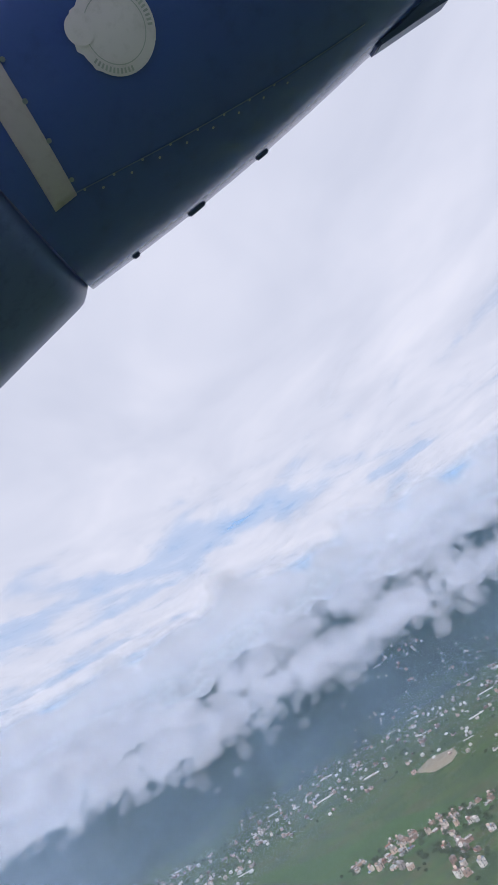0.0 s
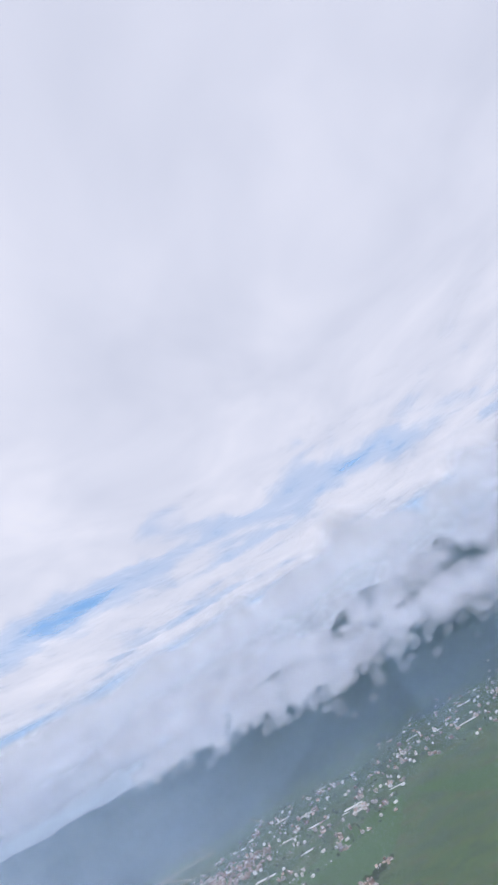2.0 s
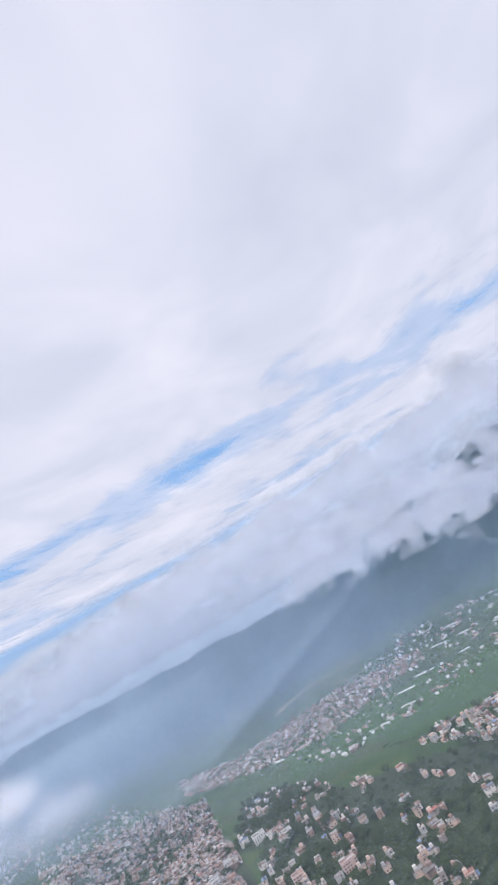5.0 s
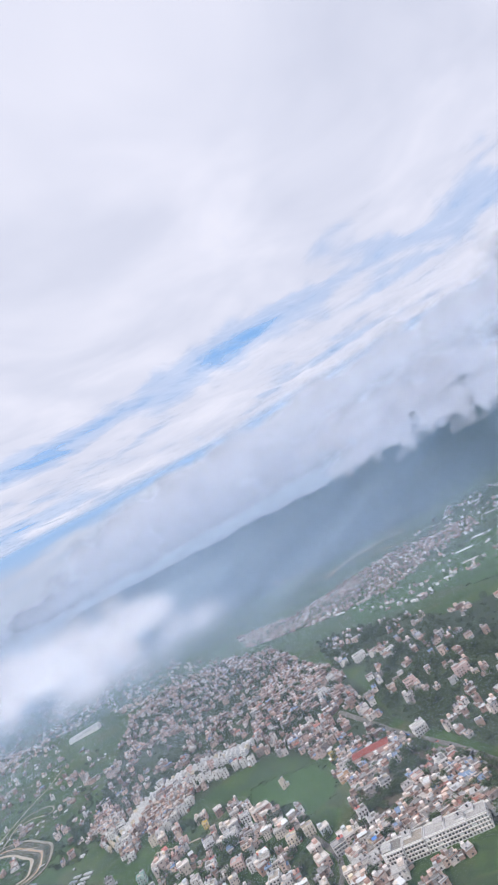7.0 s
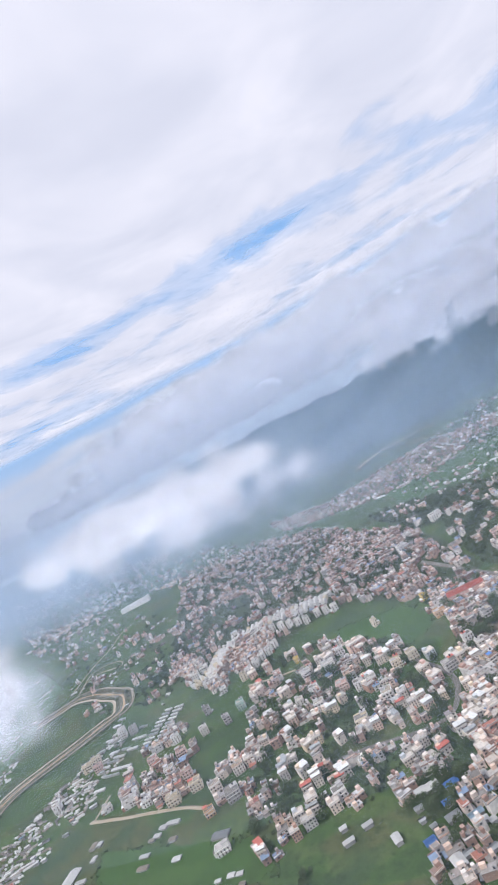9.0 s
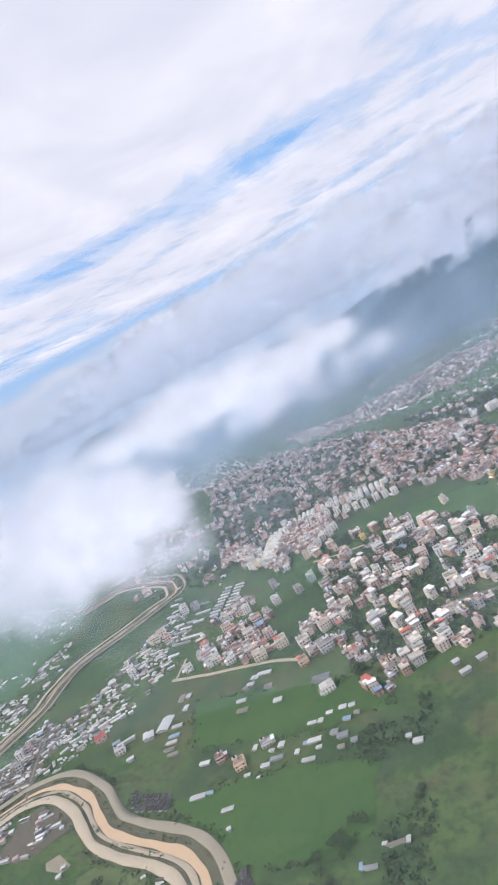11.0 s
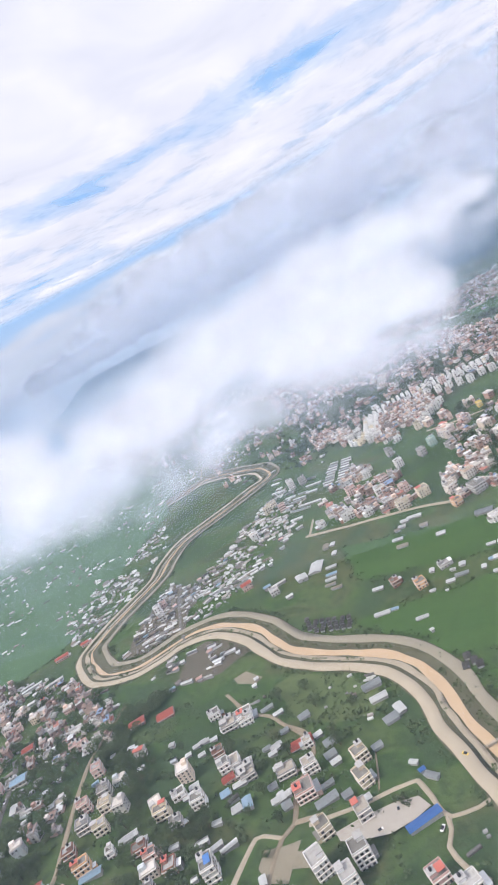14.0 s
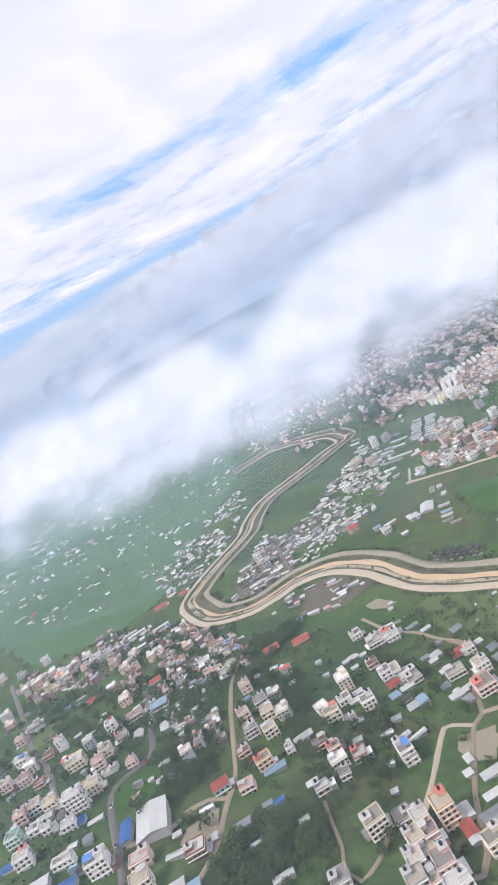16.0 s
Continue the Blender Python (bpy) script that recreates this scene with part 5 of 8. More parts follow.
hut(-672.4, 149.1, 7.5, 2.6, 8, M_ROOFTAN)
hut(-667.6, 144.5, 7.4, 2.9, 5, M_ROOFTAN)
hut(-577.3, 175.7, 10.8, 6.3, 0, M_TINGREY)
hut(-565.6, 144.3, 4.0, 2.7, 4, M_TIN)
hut(-558.1, 145.7, 4.5, 3.5, 3, M_TIN)
hut(-552.9, 145.3, 4.0, 3.2, 7, M_TIN)
hut(-548.9, 138.7, 3.5, 2.7, -2, M_ROOFTAN)
hut(-554.2, 136.3, 4.7, 2.9, -1, M_SKYBLUE)
hut(-570.0, 140.0, 3.3, 3.5, -3, M_TIN)
hut(-575.0, 140.2, 5.4, 2.7, 1, M_TIN)
hut(-559.9, 129.0, 4.4, 4.0, -1, M_TINGREY)
hut(-554.7, 125.5, 6.1, 4.0, 7, M_TINGREY)
hut(-547.5, 120.1, 3.6, 3.1, 11, M_TINGREY)
hut(-570.8, 127.5, 7.7, 3.6, 5, M_TIN)
hut(-575.6, 126.9, 3.2, 2.7, 1, M_SKYBLUE)
hut(-567.0, 121.6, 3.5, 2.4, 6, M_TIN)
hut(-554.2, 117.9, 4.1, 2.7, 2, M_ROOFTAN)
hut(-579.7, 122.5, 2.8, 3.6, 2, M_TIN)
hut(-571.5, 115.5, 7.5, 2.8, 1, M_TIN)
hut(-591.2, 130.8, 3.9, 4.1, 1, M_TIN)
hut(-591.6, 122.6, 7.8, 3.0, 3, M_TINGREY)
hut(-597.7, 119.7, 5.3, 3.2, 4, M_TIN)
hut(-596.4, 128.6, 3.5, 2.3, -3, M_TIN)
hut(-608.3, 133.8, 3.1, 4.1, 2, M_TIN)
hut(-607.5, 116.2, 3.7, 2.4, 6, M_TIN)
hut(-599.7, 112.7, 2.0, 1.6, 5, M_TIN)
hut(-640.1, 132.0, 6.8, 3.2, 3, M_TIN)
hut(-635.7, 109.9, 9.5, 3.6, 6, M_TIN)
hut(-628.5, 110.8, 4.3, 2.7, 2, M_SKYBLUE)
hut(-612.9, 97.8, 7.0, 3.1, 8, M_TIN)
hut(-519.2, 113.1, 3.0, 2.7, 2, M_TIN)
hut(-514.5, 108.7, 4.9, 3.4, 1, M_TIN)
hut(-519.4, 58.8, 8.4, 1.8, 12, M_ROOFTAN)
hut(-524.5, 59.2, 2.3, 1.8, 2, M_TIN)
hut(-514.9, 59.1, 1.9, 3.2, 6, M_TIN)
hut(-529.1, 50.4, 6.0, 2.0, 3, M_TINGREY)
hut(-533.2, 51.3, 1.2, 3.4, 8, M_SKYBLUE)
hut(-531.4, 30.1, 3.4, 2.1, 18, M_TIN)
hut(-533.1, 26.5, 2.8, 2.0, 13, M_TIN)
hut(-530.0, 26.6, 3.3, 1.8, 13, M_TIN)
hut(-522.7, 22.6, 7.2, 2.2, 9, M_TIN)
hut(-523.3, 18.7, 3.4, 2.0, 14, M_TIN)
hut(-528.4, 16.8, 7.6, 2.4, 13, M_SKYBLUE)
hut(-531.9, 13.6, 5.1, 2.3, 11, M_TIN)
hut(-537.3, 17.1, 1.5, 1.6, 14, M_TIN)
hut(-518.0, 22.1, 1.2, 1.6, 11, M_TIN)
shed(-697, 164.3, 6, 14, 3.5, 30, M_TIN)
shed(-693.2, 164.9, 6, 14, 3.5, 30, M_TIN)
shed(-712.9, 165.2, 22, 4, 3, 30, M_TIN)
shed(-720.3, 164.3, 9, 6, 4, 30, M_SKYBLUE)
shed(-699.8, 147.4, 8, 5, 3, 30, M_TIN)
shed(-733.1, 193.6, 8, 4, 3, 30, M_TIN)
shed(-726.8, 195.1, 6, 4, 3, 30, M_TIN)
shed(-719.3, 24.3, 5, 4, 2.5, 30, M_TIN)
shed(-715.6, 32.9, 6, 4, 2.5, 30, M_TIN)
shed(-710.2, 34, 6, 4, 2.5, 30, M_TIN)
shed(-741.6, 17.5, 6, 4, 2.5, 30, M_TIN)
shed(-706.2, 3.7, 8, 5, 3, 30, M_TIN)
shed(-675.6, 25.1, 7, 5, 3, 30, M_TIN)
shed(-679.5, 24.6, 7, 4, 2.5, 30, M_TINGREY)
shed(-701.6, 71.4, 4, 4, 2.5, 30, M_TIN)
shed(-702.3, 76.8, 4, 4, 2.5, 30, M_TIN)
shed(-695.3, 227.7, 10, 8, 3, 30, M_TIN)
shed(-714, 238.2, 10, 4, 3, 30, M_TIN)
shed(-911.1, 126.6, 18, 5, 3, 30, M_TIN)
shed(-890.2, 114.4, 16, 5, 3, 30, M_TIN)
shed(-885.7, 102.6, 14, 5, 3, 30, M_TIN)
shed(-913.5, 117.5, 12, 4, 3, 30, M_TIN)
shed(-607.3, 85.4, 3, 3, 3, 30, M_TIN)
shed(-559.5, 12.9, 20, 4, 2, 22, M_TARP)
shed(-558.5, 2.5, 5, 14, 2, 10, M_TARP)
shed(-556, 3.6, 5, 14, 2, 10, M_TARP)
shed(-553.4, 4.8, 5, 14, 2, 10, M_TARP)
shed(-590.3, 60.5, 5, 8, 2, 10, M_TARP)
shed(-586.9, 56.4, 5, 8, 2, 10, M_TARP)
shed(-584.5, 53.2, 5, 8, 2, 10, M_TARP)
shed(-590.6, 54.4, 5, 8, 2, 10, M_TARP)
shed(-682.9, 120.6, 4, 6, 1.8, 10, M_TARP)
shed(-681, 116.3, 4, 6, 1.8, 10, M_TARP)
shed(-679.2, 112.1, 4, 6, 1.8, 10, M_TARP)
shed(-676.5, 117, 4, 6, 1.8, 10, M_TARP)
shed(-676.3, 113.2, 4, 6, 1.8, 10, M_TARP)
shed(-674.5, 109.1, 4, 6, 1.8, 10, M_TARP)
shed(-672.7, 116.6, 4, 6, 1.8, 10, M_TARP)
shed(-670.9, 112.5, 4, 6, 1.8, 10, M_TARP)
shed(-670.8, 108.8, 4, 6, 1.8, 10, M_TARP)
shed(-668.9, 116.2, 4, 6, 1.8, 10, M_TARP)
shed(-667.2, 112.1, 4, 6, 1.8, 10, M_TARP)
shed(-665.6, 108.1, 4, 6, 1.8, 10, M_TARP)
shed(-665.1, 115.7, 4, 6, 1.8, 10, M_TARP)
shed(-663.5, 111.7, 4, 6, 1.8, 10, M_TARP)
shed(-662, 107.7, 4, 6, 1.8, 10, M_TARP)
shed(-659.9, 114.9, 4, 6, 1.8, 10, M_TARP)
shed(-659.9, 111.2, 4, 6, 1.8, 10, M_TARP)
shed(-658.4, 107.3, 4, 6, 1.8, 10, M_TARP)
shed(-656.2, 114.4, 4, 6, 1.8, 10, M_TARP)
shed(-654.7, 110.4, 4, 6, 1.8, 10, M_TARP)
shed(-654.8, 106.9, 4, 6, 1.8, 10, M_TARP)
shed(-822.5, 148.2, 6, 3.4, 1.8, 30, M_TARP)
shed(-817.5, 142.3, 6, 3.4, 1.8, 30, M_TARP)
shed(-817, 149.4, 6, 3.4, 1.8, 30, M_TARP)
shed(-814.8, 144.3, 6, 3.4, 1.8, 30, M_TARP)
shed(-814.3, 151.5, 6, 3.4, 1.8, 30, M_TARP)
shed(-809.4, 145.5, 6, 3.4, 1.8, 30, M_TARP)
shed(-811.5, 153.5, 6, 3.4, 1.8, 30, M_TARP)
shed(-806.7, 147.5, 6, 3.4, 1.8, 30, M_TARP)
shed(-808.7, 155.5, 6, 3.4, 1.8, 30, M_TARP)
shed(-804, 149.5, 6, 3.4, 1.8, 30, M_TARP)

# ---- landmark buildings of the town ----
house(-411.4, 239.1, 16.5, 15, 4, 6.5, M_WHITE)
house(-400.1, 240.4, 16.5, 15, 4, 6.5, M_WHITE)
house(-388.9, 241.7, 16.5, 15, 4, 6.5, M_WHITE)
house(-378, 242.9, 16.5, 15, 4, 6.5, M_WHITE)
house(-367.2, 244.2, 16.5, 15, 4, 6.5, M_WHITE)
shed(-436, 336.4, 48, 18, 9, 13.1, M_RED, M_PINK)
house(-455.7, 324.6, 12, 10, 2, 26, M_ORANGE)
house(-506.3, 342.3, 6, 6, 3, 35, M_CREAM)
house(-401.7, 339.9, 14, 11, 3, 29, M_WHITE)
house(-482.6, 451, 9, 8, 3, 31, M_WHITE)
house(-424.3, 444, 11, 9, 3, 33, M_WHITE)
house(-456.2, 464.5, 16, 12, 3, 30, M_WHITE)
house(-486.5, 430.5, 12, 9, 4, 34, M_WHITE)
house(-406.9, 390.4, 13, 9, 3, 25, M_PINK)
house(-368.9, 382.7, 16, 9, 3, 30, M_PINK)
house(-467, 350.7, 8, 8, 2, 31, M_YELLOW)
house(-436.6, 282.2, 9, 8, 3, 32, M_WHITE)
house(-473.3, 285.4, 10, 8, 3, 29, M_CREAM)
house(-447.6, 260.6, 12, 9, 3, 31, M_GREY)
house(-428.1, 271.3, 9, 8, 3, 30, M_WHITE)
house(-423.8, 302.1, 10, 10, 3, 26, M_GREY)
house(-401.4, 293, 10, 9, 3, 35, M_PINK)
house(-387.3, 300.4, 9, 14, 3, 27, M_WHITE)
house(-422.3, 251.6, 9, 8, 3, 33, None, "half", M_BLUE)
house(-573.3, 338, 6, 6, 2, 29, M_YELLOW)
house(-557, 309.7, 11, 10, 3, 32, M_WHITE)
house(-693.6, 384.6, 11, 10, 3, 20, M_WHITE)
house(-687.1, 391.4, 11, 10, 3, 23, M_WHITE)
house(-663.7, 364.7, 11, 9, 3, 18, M_WHITE)
house(-670.2, 360.8, 9, 9, 2, 25, M_WHITE)
house(-617.7, 358.4, 8, 8, 3, 18, M_WHITE)
house(-614.6, 366, 8, 8, 3, 19, M_WHITE)
house(-609.2, 370.7, 8, 8, 3, 18, M_WHITE)
house(-605.8, 378.3, 8, 8, 3, 19, M_WHITE)
house(-637.4, 414.6, 8, 8, 3, 22, M_WHITE)
house(-628.5, 414.7, 8, 8, 3, 22, M_WHITE)
house(-618, 411.6, 8, 8, 3, 24, M_WHITE)
house(-607.4, 407.3, 8, 8, 3, 18, M_WHITE)
house(-597.1, 403.1, 8, 8, 3, 23, M_WHITE)
house(-587.1, 399.2, 8, 8, 3, 17, M_WHITE)
house(-577.2, 394.4, 8, 8, 3, 25, M_WHITE)
house(-567, 397.9, 8, 8, 3, 20, M_WHITE)
house(-557.9, 395.2, 8, 8, 3, 22, M_WHITE)
house(-549.1, 392.7, 8, 8, 3, 24, M_WHITE)
house(-632.8, 434.8, 8, 8, 3, 21, M_PINK)
house(-617.8, 428.8, 8, 8, 3, 22, M_WHITE)
house(-603.3, 423, 8, 8, 3, 23, M_PINK)
house(-589.4, 417.4, 8, 8, 3, 24, M_WHITE)
house(-621.8, 350.7, 8, 8, 3, 17, M_WHITE)
house(-625.3, 345.1, 8, 8, 3, 21, M_CREAM)
house(-532.2, 323, 9, 8, 3, 20, M_WHITE)
house(-539.1, 310.2, 14, 11, 3, 21, M_WHITE)
house(-522, 278.7, 12, 10, 3, 15, M_PINK)
house(-545, 285.8, 10, 9, 3, 19, M_WHITE)
house(-535.8, 265, 10, 9, 3, 16, M_WHITE)
house(-508.7, 272.9, 10, 9, 3, 21, M_WHITE)
house(-555.4, 279.7, 8, 8, 2, 20, M_WHITE)
house(-557.3, 314.6, 9, 8, 2, 21, M_CREAM)
house(-588.4, 328.6, 9, 8, 2, 25, M_PINK)
house(-486.5, 251.8, 10, 12, 3, 15, M_WHITE)
house(-500.3, 233.5, 12, 11, 3, 17, M_CREAM)
house(-484, 282.3, 10, 9, 3, 21, M_CREAM)
shed(-996.3, 757.3, 90, 44, 11, 28, M_TIN, M_WHITE)
house(-648.9, 247.5, 11, 10, 3, 29, M_WHITE)
house(-630, 238.9, 10, 9, 3, 28, M_PINK)
house(-503.3, 177.8, 10, 9, 3, 32, M_WHITE)
house(-615.6, 223.6, 12, 11, 3, 28, M_CREAM)
house(-629.2, 215.3, 13, 10, 3, 27, M_CREAM)
house(-671.6, 227.5, 16, 9, 3, 28, M_WHITE)
house(-655, 222.4, 9, 8, 2, 27, M_WHITE)
house(-693.4, 228.6, 9, 7, 2, 35, M_WHITE)
house(-579.5, 204.1, 13, 14, 3, 33, M_GREY)
house(-596.2, 214.4, 11, 10, 3, 35, None)
house(-592.6, 195, 9, 8, 2, 34, M_ORANGE)
house(-584.6, 227, 11, 10, 3, 34, None)
house(-754.8, 246.1, 8, 7, 3, 32, M_WHITE)
house(-675.3, 267.3, 11, 9, 3, 32, M_PINK)
house(-648.4, 265.5, 11, 9, 3, 29, M_PINK)
house(-665.4, 288, 9, 8, 3, 27, M_WHITE)
house(-743.1, 326.9, 9, 12, 4, 25, M_WHITE)
house(-732, 327.7, 10, 9, 3, 29, M_GREY)
house(-756.2, 290.3, 12, 8, 3, 25, M_CREAM)
house(-648.1, 313.5, 8, 8, 3, 31, M_GREY)
house(-637.8, 285.4, 9, 8, 3, 35, M_WHITE)
house(-619.4, 289.7, 8, 9, 3, 35, M_GREY)
house(-611.8, 302.4, 9, 9, 3, 25, M_MINT)
house(-643.3, 338.4, 8, 8, 2, 26, M_WHITE)
house(-597.3, 287.7, 13, 5, 2, 34, M_GREY)
for k in range(9):
    for q in (-1, 1):
        hut(-698.8 + 0.3 * k + q * (6.1 + 0.4 * (k % 2)), 344.8 - 5.5 * k - q * 0.7, 10.8 - 0.9 * ((k * 3 + q) % 4), 2.9, -7 + 0.4 * k, M_TIN if (k + q) % 5 else M_TINGREY)
hut(-725.2, 332.2, 10.3, 2.6, -11, M_TINGREY)
hut(-719.2, 315.4, 15.2, 3.1, -2, M_TIN)
hut(-717.8, 301.4, 11.1, 3.6, -4, M_TIN)
hut(-727.0, 304.9, 9.7, 2.6, -5, M_TINGREY)
hut(-728.3, 296.1, 12.5, 3.1, -7, M_TIN)
hut(-739.1, 305.0, 10.0, 3.6, -1, M_TIN)
hut(-731.9, 291.5, 12.5, 2.6, -1, M_TINGREY)
hut(-736.9, 286.1, 10.9, 3.1, -3, M_TIN)
hut(-714.4, 278.0, 21.0, 3.6, -5, M_TIN)
hut(-720.6, 271.9, 17.5, 2.6, -6, M_TINGREY)
hut(-760.4, 328.6, 8.2, 3.1, -1, M_TIN)
hut(-767.3, 351.5, 9.5, 3.6, -6, M_TIN)
hut(-768.3, 362.0, 8.9, 2.6, -8, M_TINGREY)
hut(-756.5, 289.3, 11.5, 3.1, -6, M_TIN)
hut(-721.1, 256.2, 10.2, 3.6, 2, M_TIN)
shed(-497.9, 155.4, 6, 5, 3, 30, M_TIN)
shed(-485, 153.9, 9, 5, 3, 30, M_TIN)
shed(-493.1, 146.5, 10, 5, 3, 30, M_TIN)
shed(-468.9, 141.2, 6, 12, 3, 30, M_TIN)
shed(-460.1, 165.3, 9, 8, 4, 30, M_TIN)
shed(-454.7, 167, 12, 9, 4, 30, M_TIN)
shed(-443.7, 146.1, 12, 8, 3, 30, M_TINGREY)
shed(-445.1, 165.4, 12, 8, 4, 30, M_BLUE)
shed(-446.6, 155, 8, 7, 3, 30, M_BLUE)
shed(-453.1, 135.2, 9, 8, 3, 30, M_BLUE)
shed(-431.3, 166.9, 8, 6, 3, 30, M_TIN)
shed(-433.9, 144.6, 12, 6, 3, 30, M_SKYBLUE)
shed(-440.6, 122.2, 9, 14, 3, 30, M_TIN)
shed(-426.8, 139.3, 5, 5, 3, 30, M_TIN)
ribbon("sandbank", [(-808.4, 1406), (-770.1, 1407.8), (-727, 1420.2), (-699.7, 1475), (-672.6, 1496.7)], [(-3.5, -0.25), (-3, 0), (0, 0.08), (3, 0), (3.5, -0.25)], M_SAND, "pale sandy river bed in the far fields", 0.5, category="sandbank", wobble=0.5)
ribbon("sandbank", [(-727.5, 1621), (-668.5, 1619.6), (-592, 1526.7)], [(-2.5, -0.25), (-2, 0), (0, 0.08), (2, 0), (2.5, -0.25)], M_SAND, "pale sandy strip in the far fields", 0.5, category="sandbank", wobble=0.5)
ribbon("sandbank", [(-689.5, 1382.8), (-598, 1345.7), (-514, 1311.7)], [(-2, -0.25), (-1.5, 0), (0, 0.08), (1.5, 0), (2, -0.25)], M_EMBANK, "pale track in the far fields", 0.5, category="track", wobble=0.5)
ribbon("sandbank", [(-623.5, 1793.7), (-506.4, 1603.3), (-441.7, 1469.1)], [(-2.5, -0.25), (-2, 0), (0, 0.08), (2, 0), (2.5, -0.25)], M_SAND, "pale sandy strip below the hills", 0.5, category="sandbank", wobble=0.5)
ribbon("sandbank", [(-677.6, 1467.5), (-564.8, 1324.8), (-474.3, 1210.2)], [(-2.5, -0.25), (-2, 0), (0, 0.08), (2, 0), (2.5, -0.25)], M_SAND, "pale sandy strip in the far fields", 0.5, category="sandbank", wobble=0.5)
footbridge(-579.0, 6.8, 25.7, 8.5)
weir(-571.3, -5.9, 12, 6.4)
vehicle(-440.9, 369.6, -43.3, M_WHITE, 2.7)
vehicle(-434.8, 363.1, -43.3, M_RED, 4.6)
vehicle(-428.5, 357.8, -43.3, M_GREY, 2.7)
vehicle(-420.7, 349.5, -43.3, M_WHITE, 2.7)
vehicle(-411.6, 341.7, -43.3, M_BLUE, 4.6)
vehicle(-402.5, 333.5, -43.3, M_WHITE, 2.7)
vehicle(-391.2, 324.2, -43.3, M_RED, 2.7)
vehicle(-382.3, 315.7, -43.3, M_GREY, 4.6)
vehicle(-369, 302.8, -43.3, M_WHITE, 2.7)
vehicle(-362.8, 296, -43.3, M_BLUE, 2.7)
vehicle(-795.8, -58, 110, M_WHITE)
vehicle(-779.6, -78.3, 110, M_GREY)
vehicle(-795.7, -30.5, 70, M_RED)
vehicle(-815.8, 3.3, 110, M_WHITE)

# ---- zones filled with houses, sheds and trees ----
OLD_TOWN = [(-873.7, 691.4), (-982.5, 981.2), (-875.1, 1017.7), (-742, 924.5), (-495.9, 484), (-451.2, 420.2), (-420.8, 362.6), (-446.1, 345.9), (-483.9, 358.5), (-531.3, 389.6), (-577, 391.6), (-622.7, 365.6), (-682, 356.7), (-753.6, 441.1)]
NEW_TOWN = [(-619.4, 352.1), (-592.8, 355.3), (-560.5, 354.1), (-493.8, 320.1), (-463.3, 283.4), (-427.6, 268.7), (-421.8, 238), (-424.2, 177.2), (-448.9, 175.4), (-470, 187), (-490.8, 164.2), (-515.6, 164.8), (-537.7, 142.9), (-563.6, 187.3), (-590.7, 264.7)]
EAST_TOWN = [(-461.2, 492.4), (-339.1, 420.5), (-259.2, 403.2), (-190.2, 383.5), (-245.1, 248.3), (-297.8, 259), (-349.7, 296.1), (-381.8, 326.9), (-420.9, 365.5), (-440.4, 409)]
EAST_LOWER = [(-478, 178.2), (-463.5, 180.7), (-424.4, 173.5), (-426.6, 109.9), (-448.7, 114.9), (-452.5, 139.8)]
FAR_TOWN = [(-679, 1198), (-572.5, 1253.9), (-400.2, 1251.8), (-378.9, 1128.3), (-453.4, 1104), (-525.5, 973.5), (-625.4, 959), (-721.5, 990.7), (-829.2, 1026.5), (-925, 1194.4), (-768.4, 1141.4)]
RIVER_VILLAGE = [(-805.7, 130.8), (-809.4, 184.5), (-783.5, 238.1), (-759.5, 341.8), (-721, 293.4), (-721.7, 212.4), (-742.9, 176.8), (-763.5, 151.4), (-777.1, 137.3)]
BEND_VILLAGE = [(-789.5, 97.6), (-767.4, 132.6), (-735, 130.3), (-723.1, 101.1), (-733.4, 82.2), (-773.4, 73.5)]
WEST_BANK = [(-955.1, 229.5), (-931.3, 274.1), (-905, 360.2), (-869.5, 298.3), (-867.1, 226.5), (-871.3, 170.4), (-897.7, 168)]
WEST_FIELDS = [(-1175.8, 255.8), (-1437.1, 539.7), (-1324.5, 651.9), (-1117.6, 608.1), (-985.7, 533.3), (-918.7, 397.8), (-938.2, 288.8), (-954.6, 194.8), (-1031.4, 179.7)]
WEST_VILLAGE = [(-1051.9, 122.1), (-966.3, 112.3), (-911.5, 124), (-858, 121.1), (-789, 85.3), (-837, 80.4), (-900.6, 69.3), (-965.3, 69.2)]
HILL_WOOD = [(-730.9, -73.2), (-716, -60.9), (-700.2, -66.1), (-693, -90.5), (-729.6, -92.1), (-735.9, -86.7)]
MID_WOOD = [(-807.3, -3.4), (-768, -11.2), (-754.8, -42), (-764.9, -59.8), (-771, -62.4), (-783.2, -32.3)]
UPPER_WOOD = [(-758.6, 32), (-737.1, 22.2), (-723.2, -5.9), (-729, -20.3), (-741.5, 1)]
CENTRE_SCRUB = [(-731.6, -20), (-687.8, -11), (-680.9, -54.4), (-709.7, -53.2)]
RIVER_WOOD = [(-785.2, 39.2), (-781, 66.4), (-753.7, 79.2), (-763.1, 40.9), (-741.3, 4.2), (-751.3, 4.2)]
VILLAGE_GREEN = [(-965.3, 69.2), (-792.1, 46.8), (-746.6, -51.8), (-799.8, -29.9), (-839.8, -22)]
RIDGE_WOOD = [(-519.9, 705.7), (-382.7, 477.5), (-333.8, 478), (-242.6, 470.5), (-163, 452.5), (-187.4, 390.3), (-259.2, 403.2), (-340.1, 413.3), (-421.4, 432.4), (-479.6, 466.1), (-590.5, 728.8)]
TOWN_WOOD = [(-802.2, 428.6), (-799.2, 503.3), (-748.4, 482.1), (-713.2, 398.3), (-727.2, 362.8), (-778, 379.4)]
FIELD_HEDGE = [(-558.6, 61.9), (-528.7, 83.9), (-529.5, 64.6), (-548.4, 49.8), (-573.1, 54.3)]
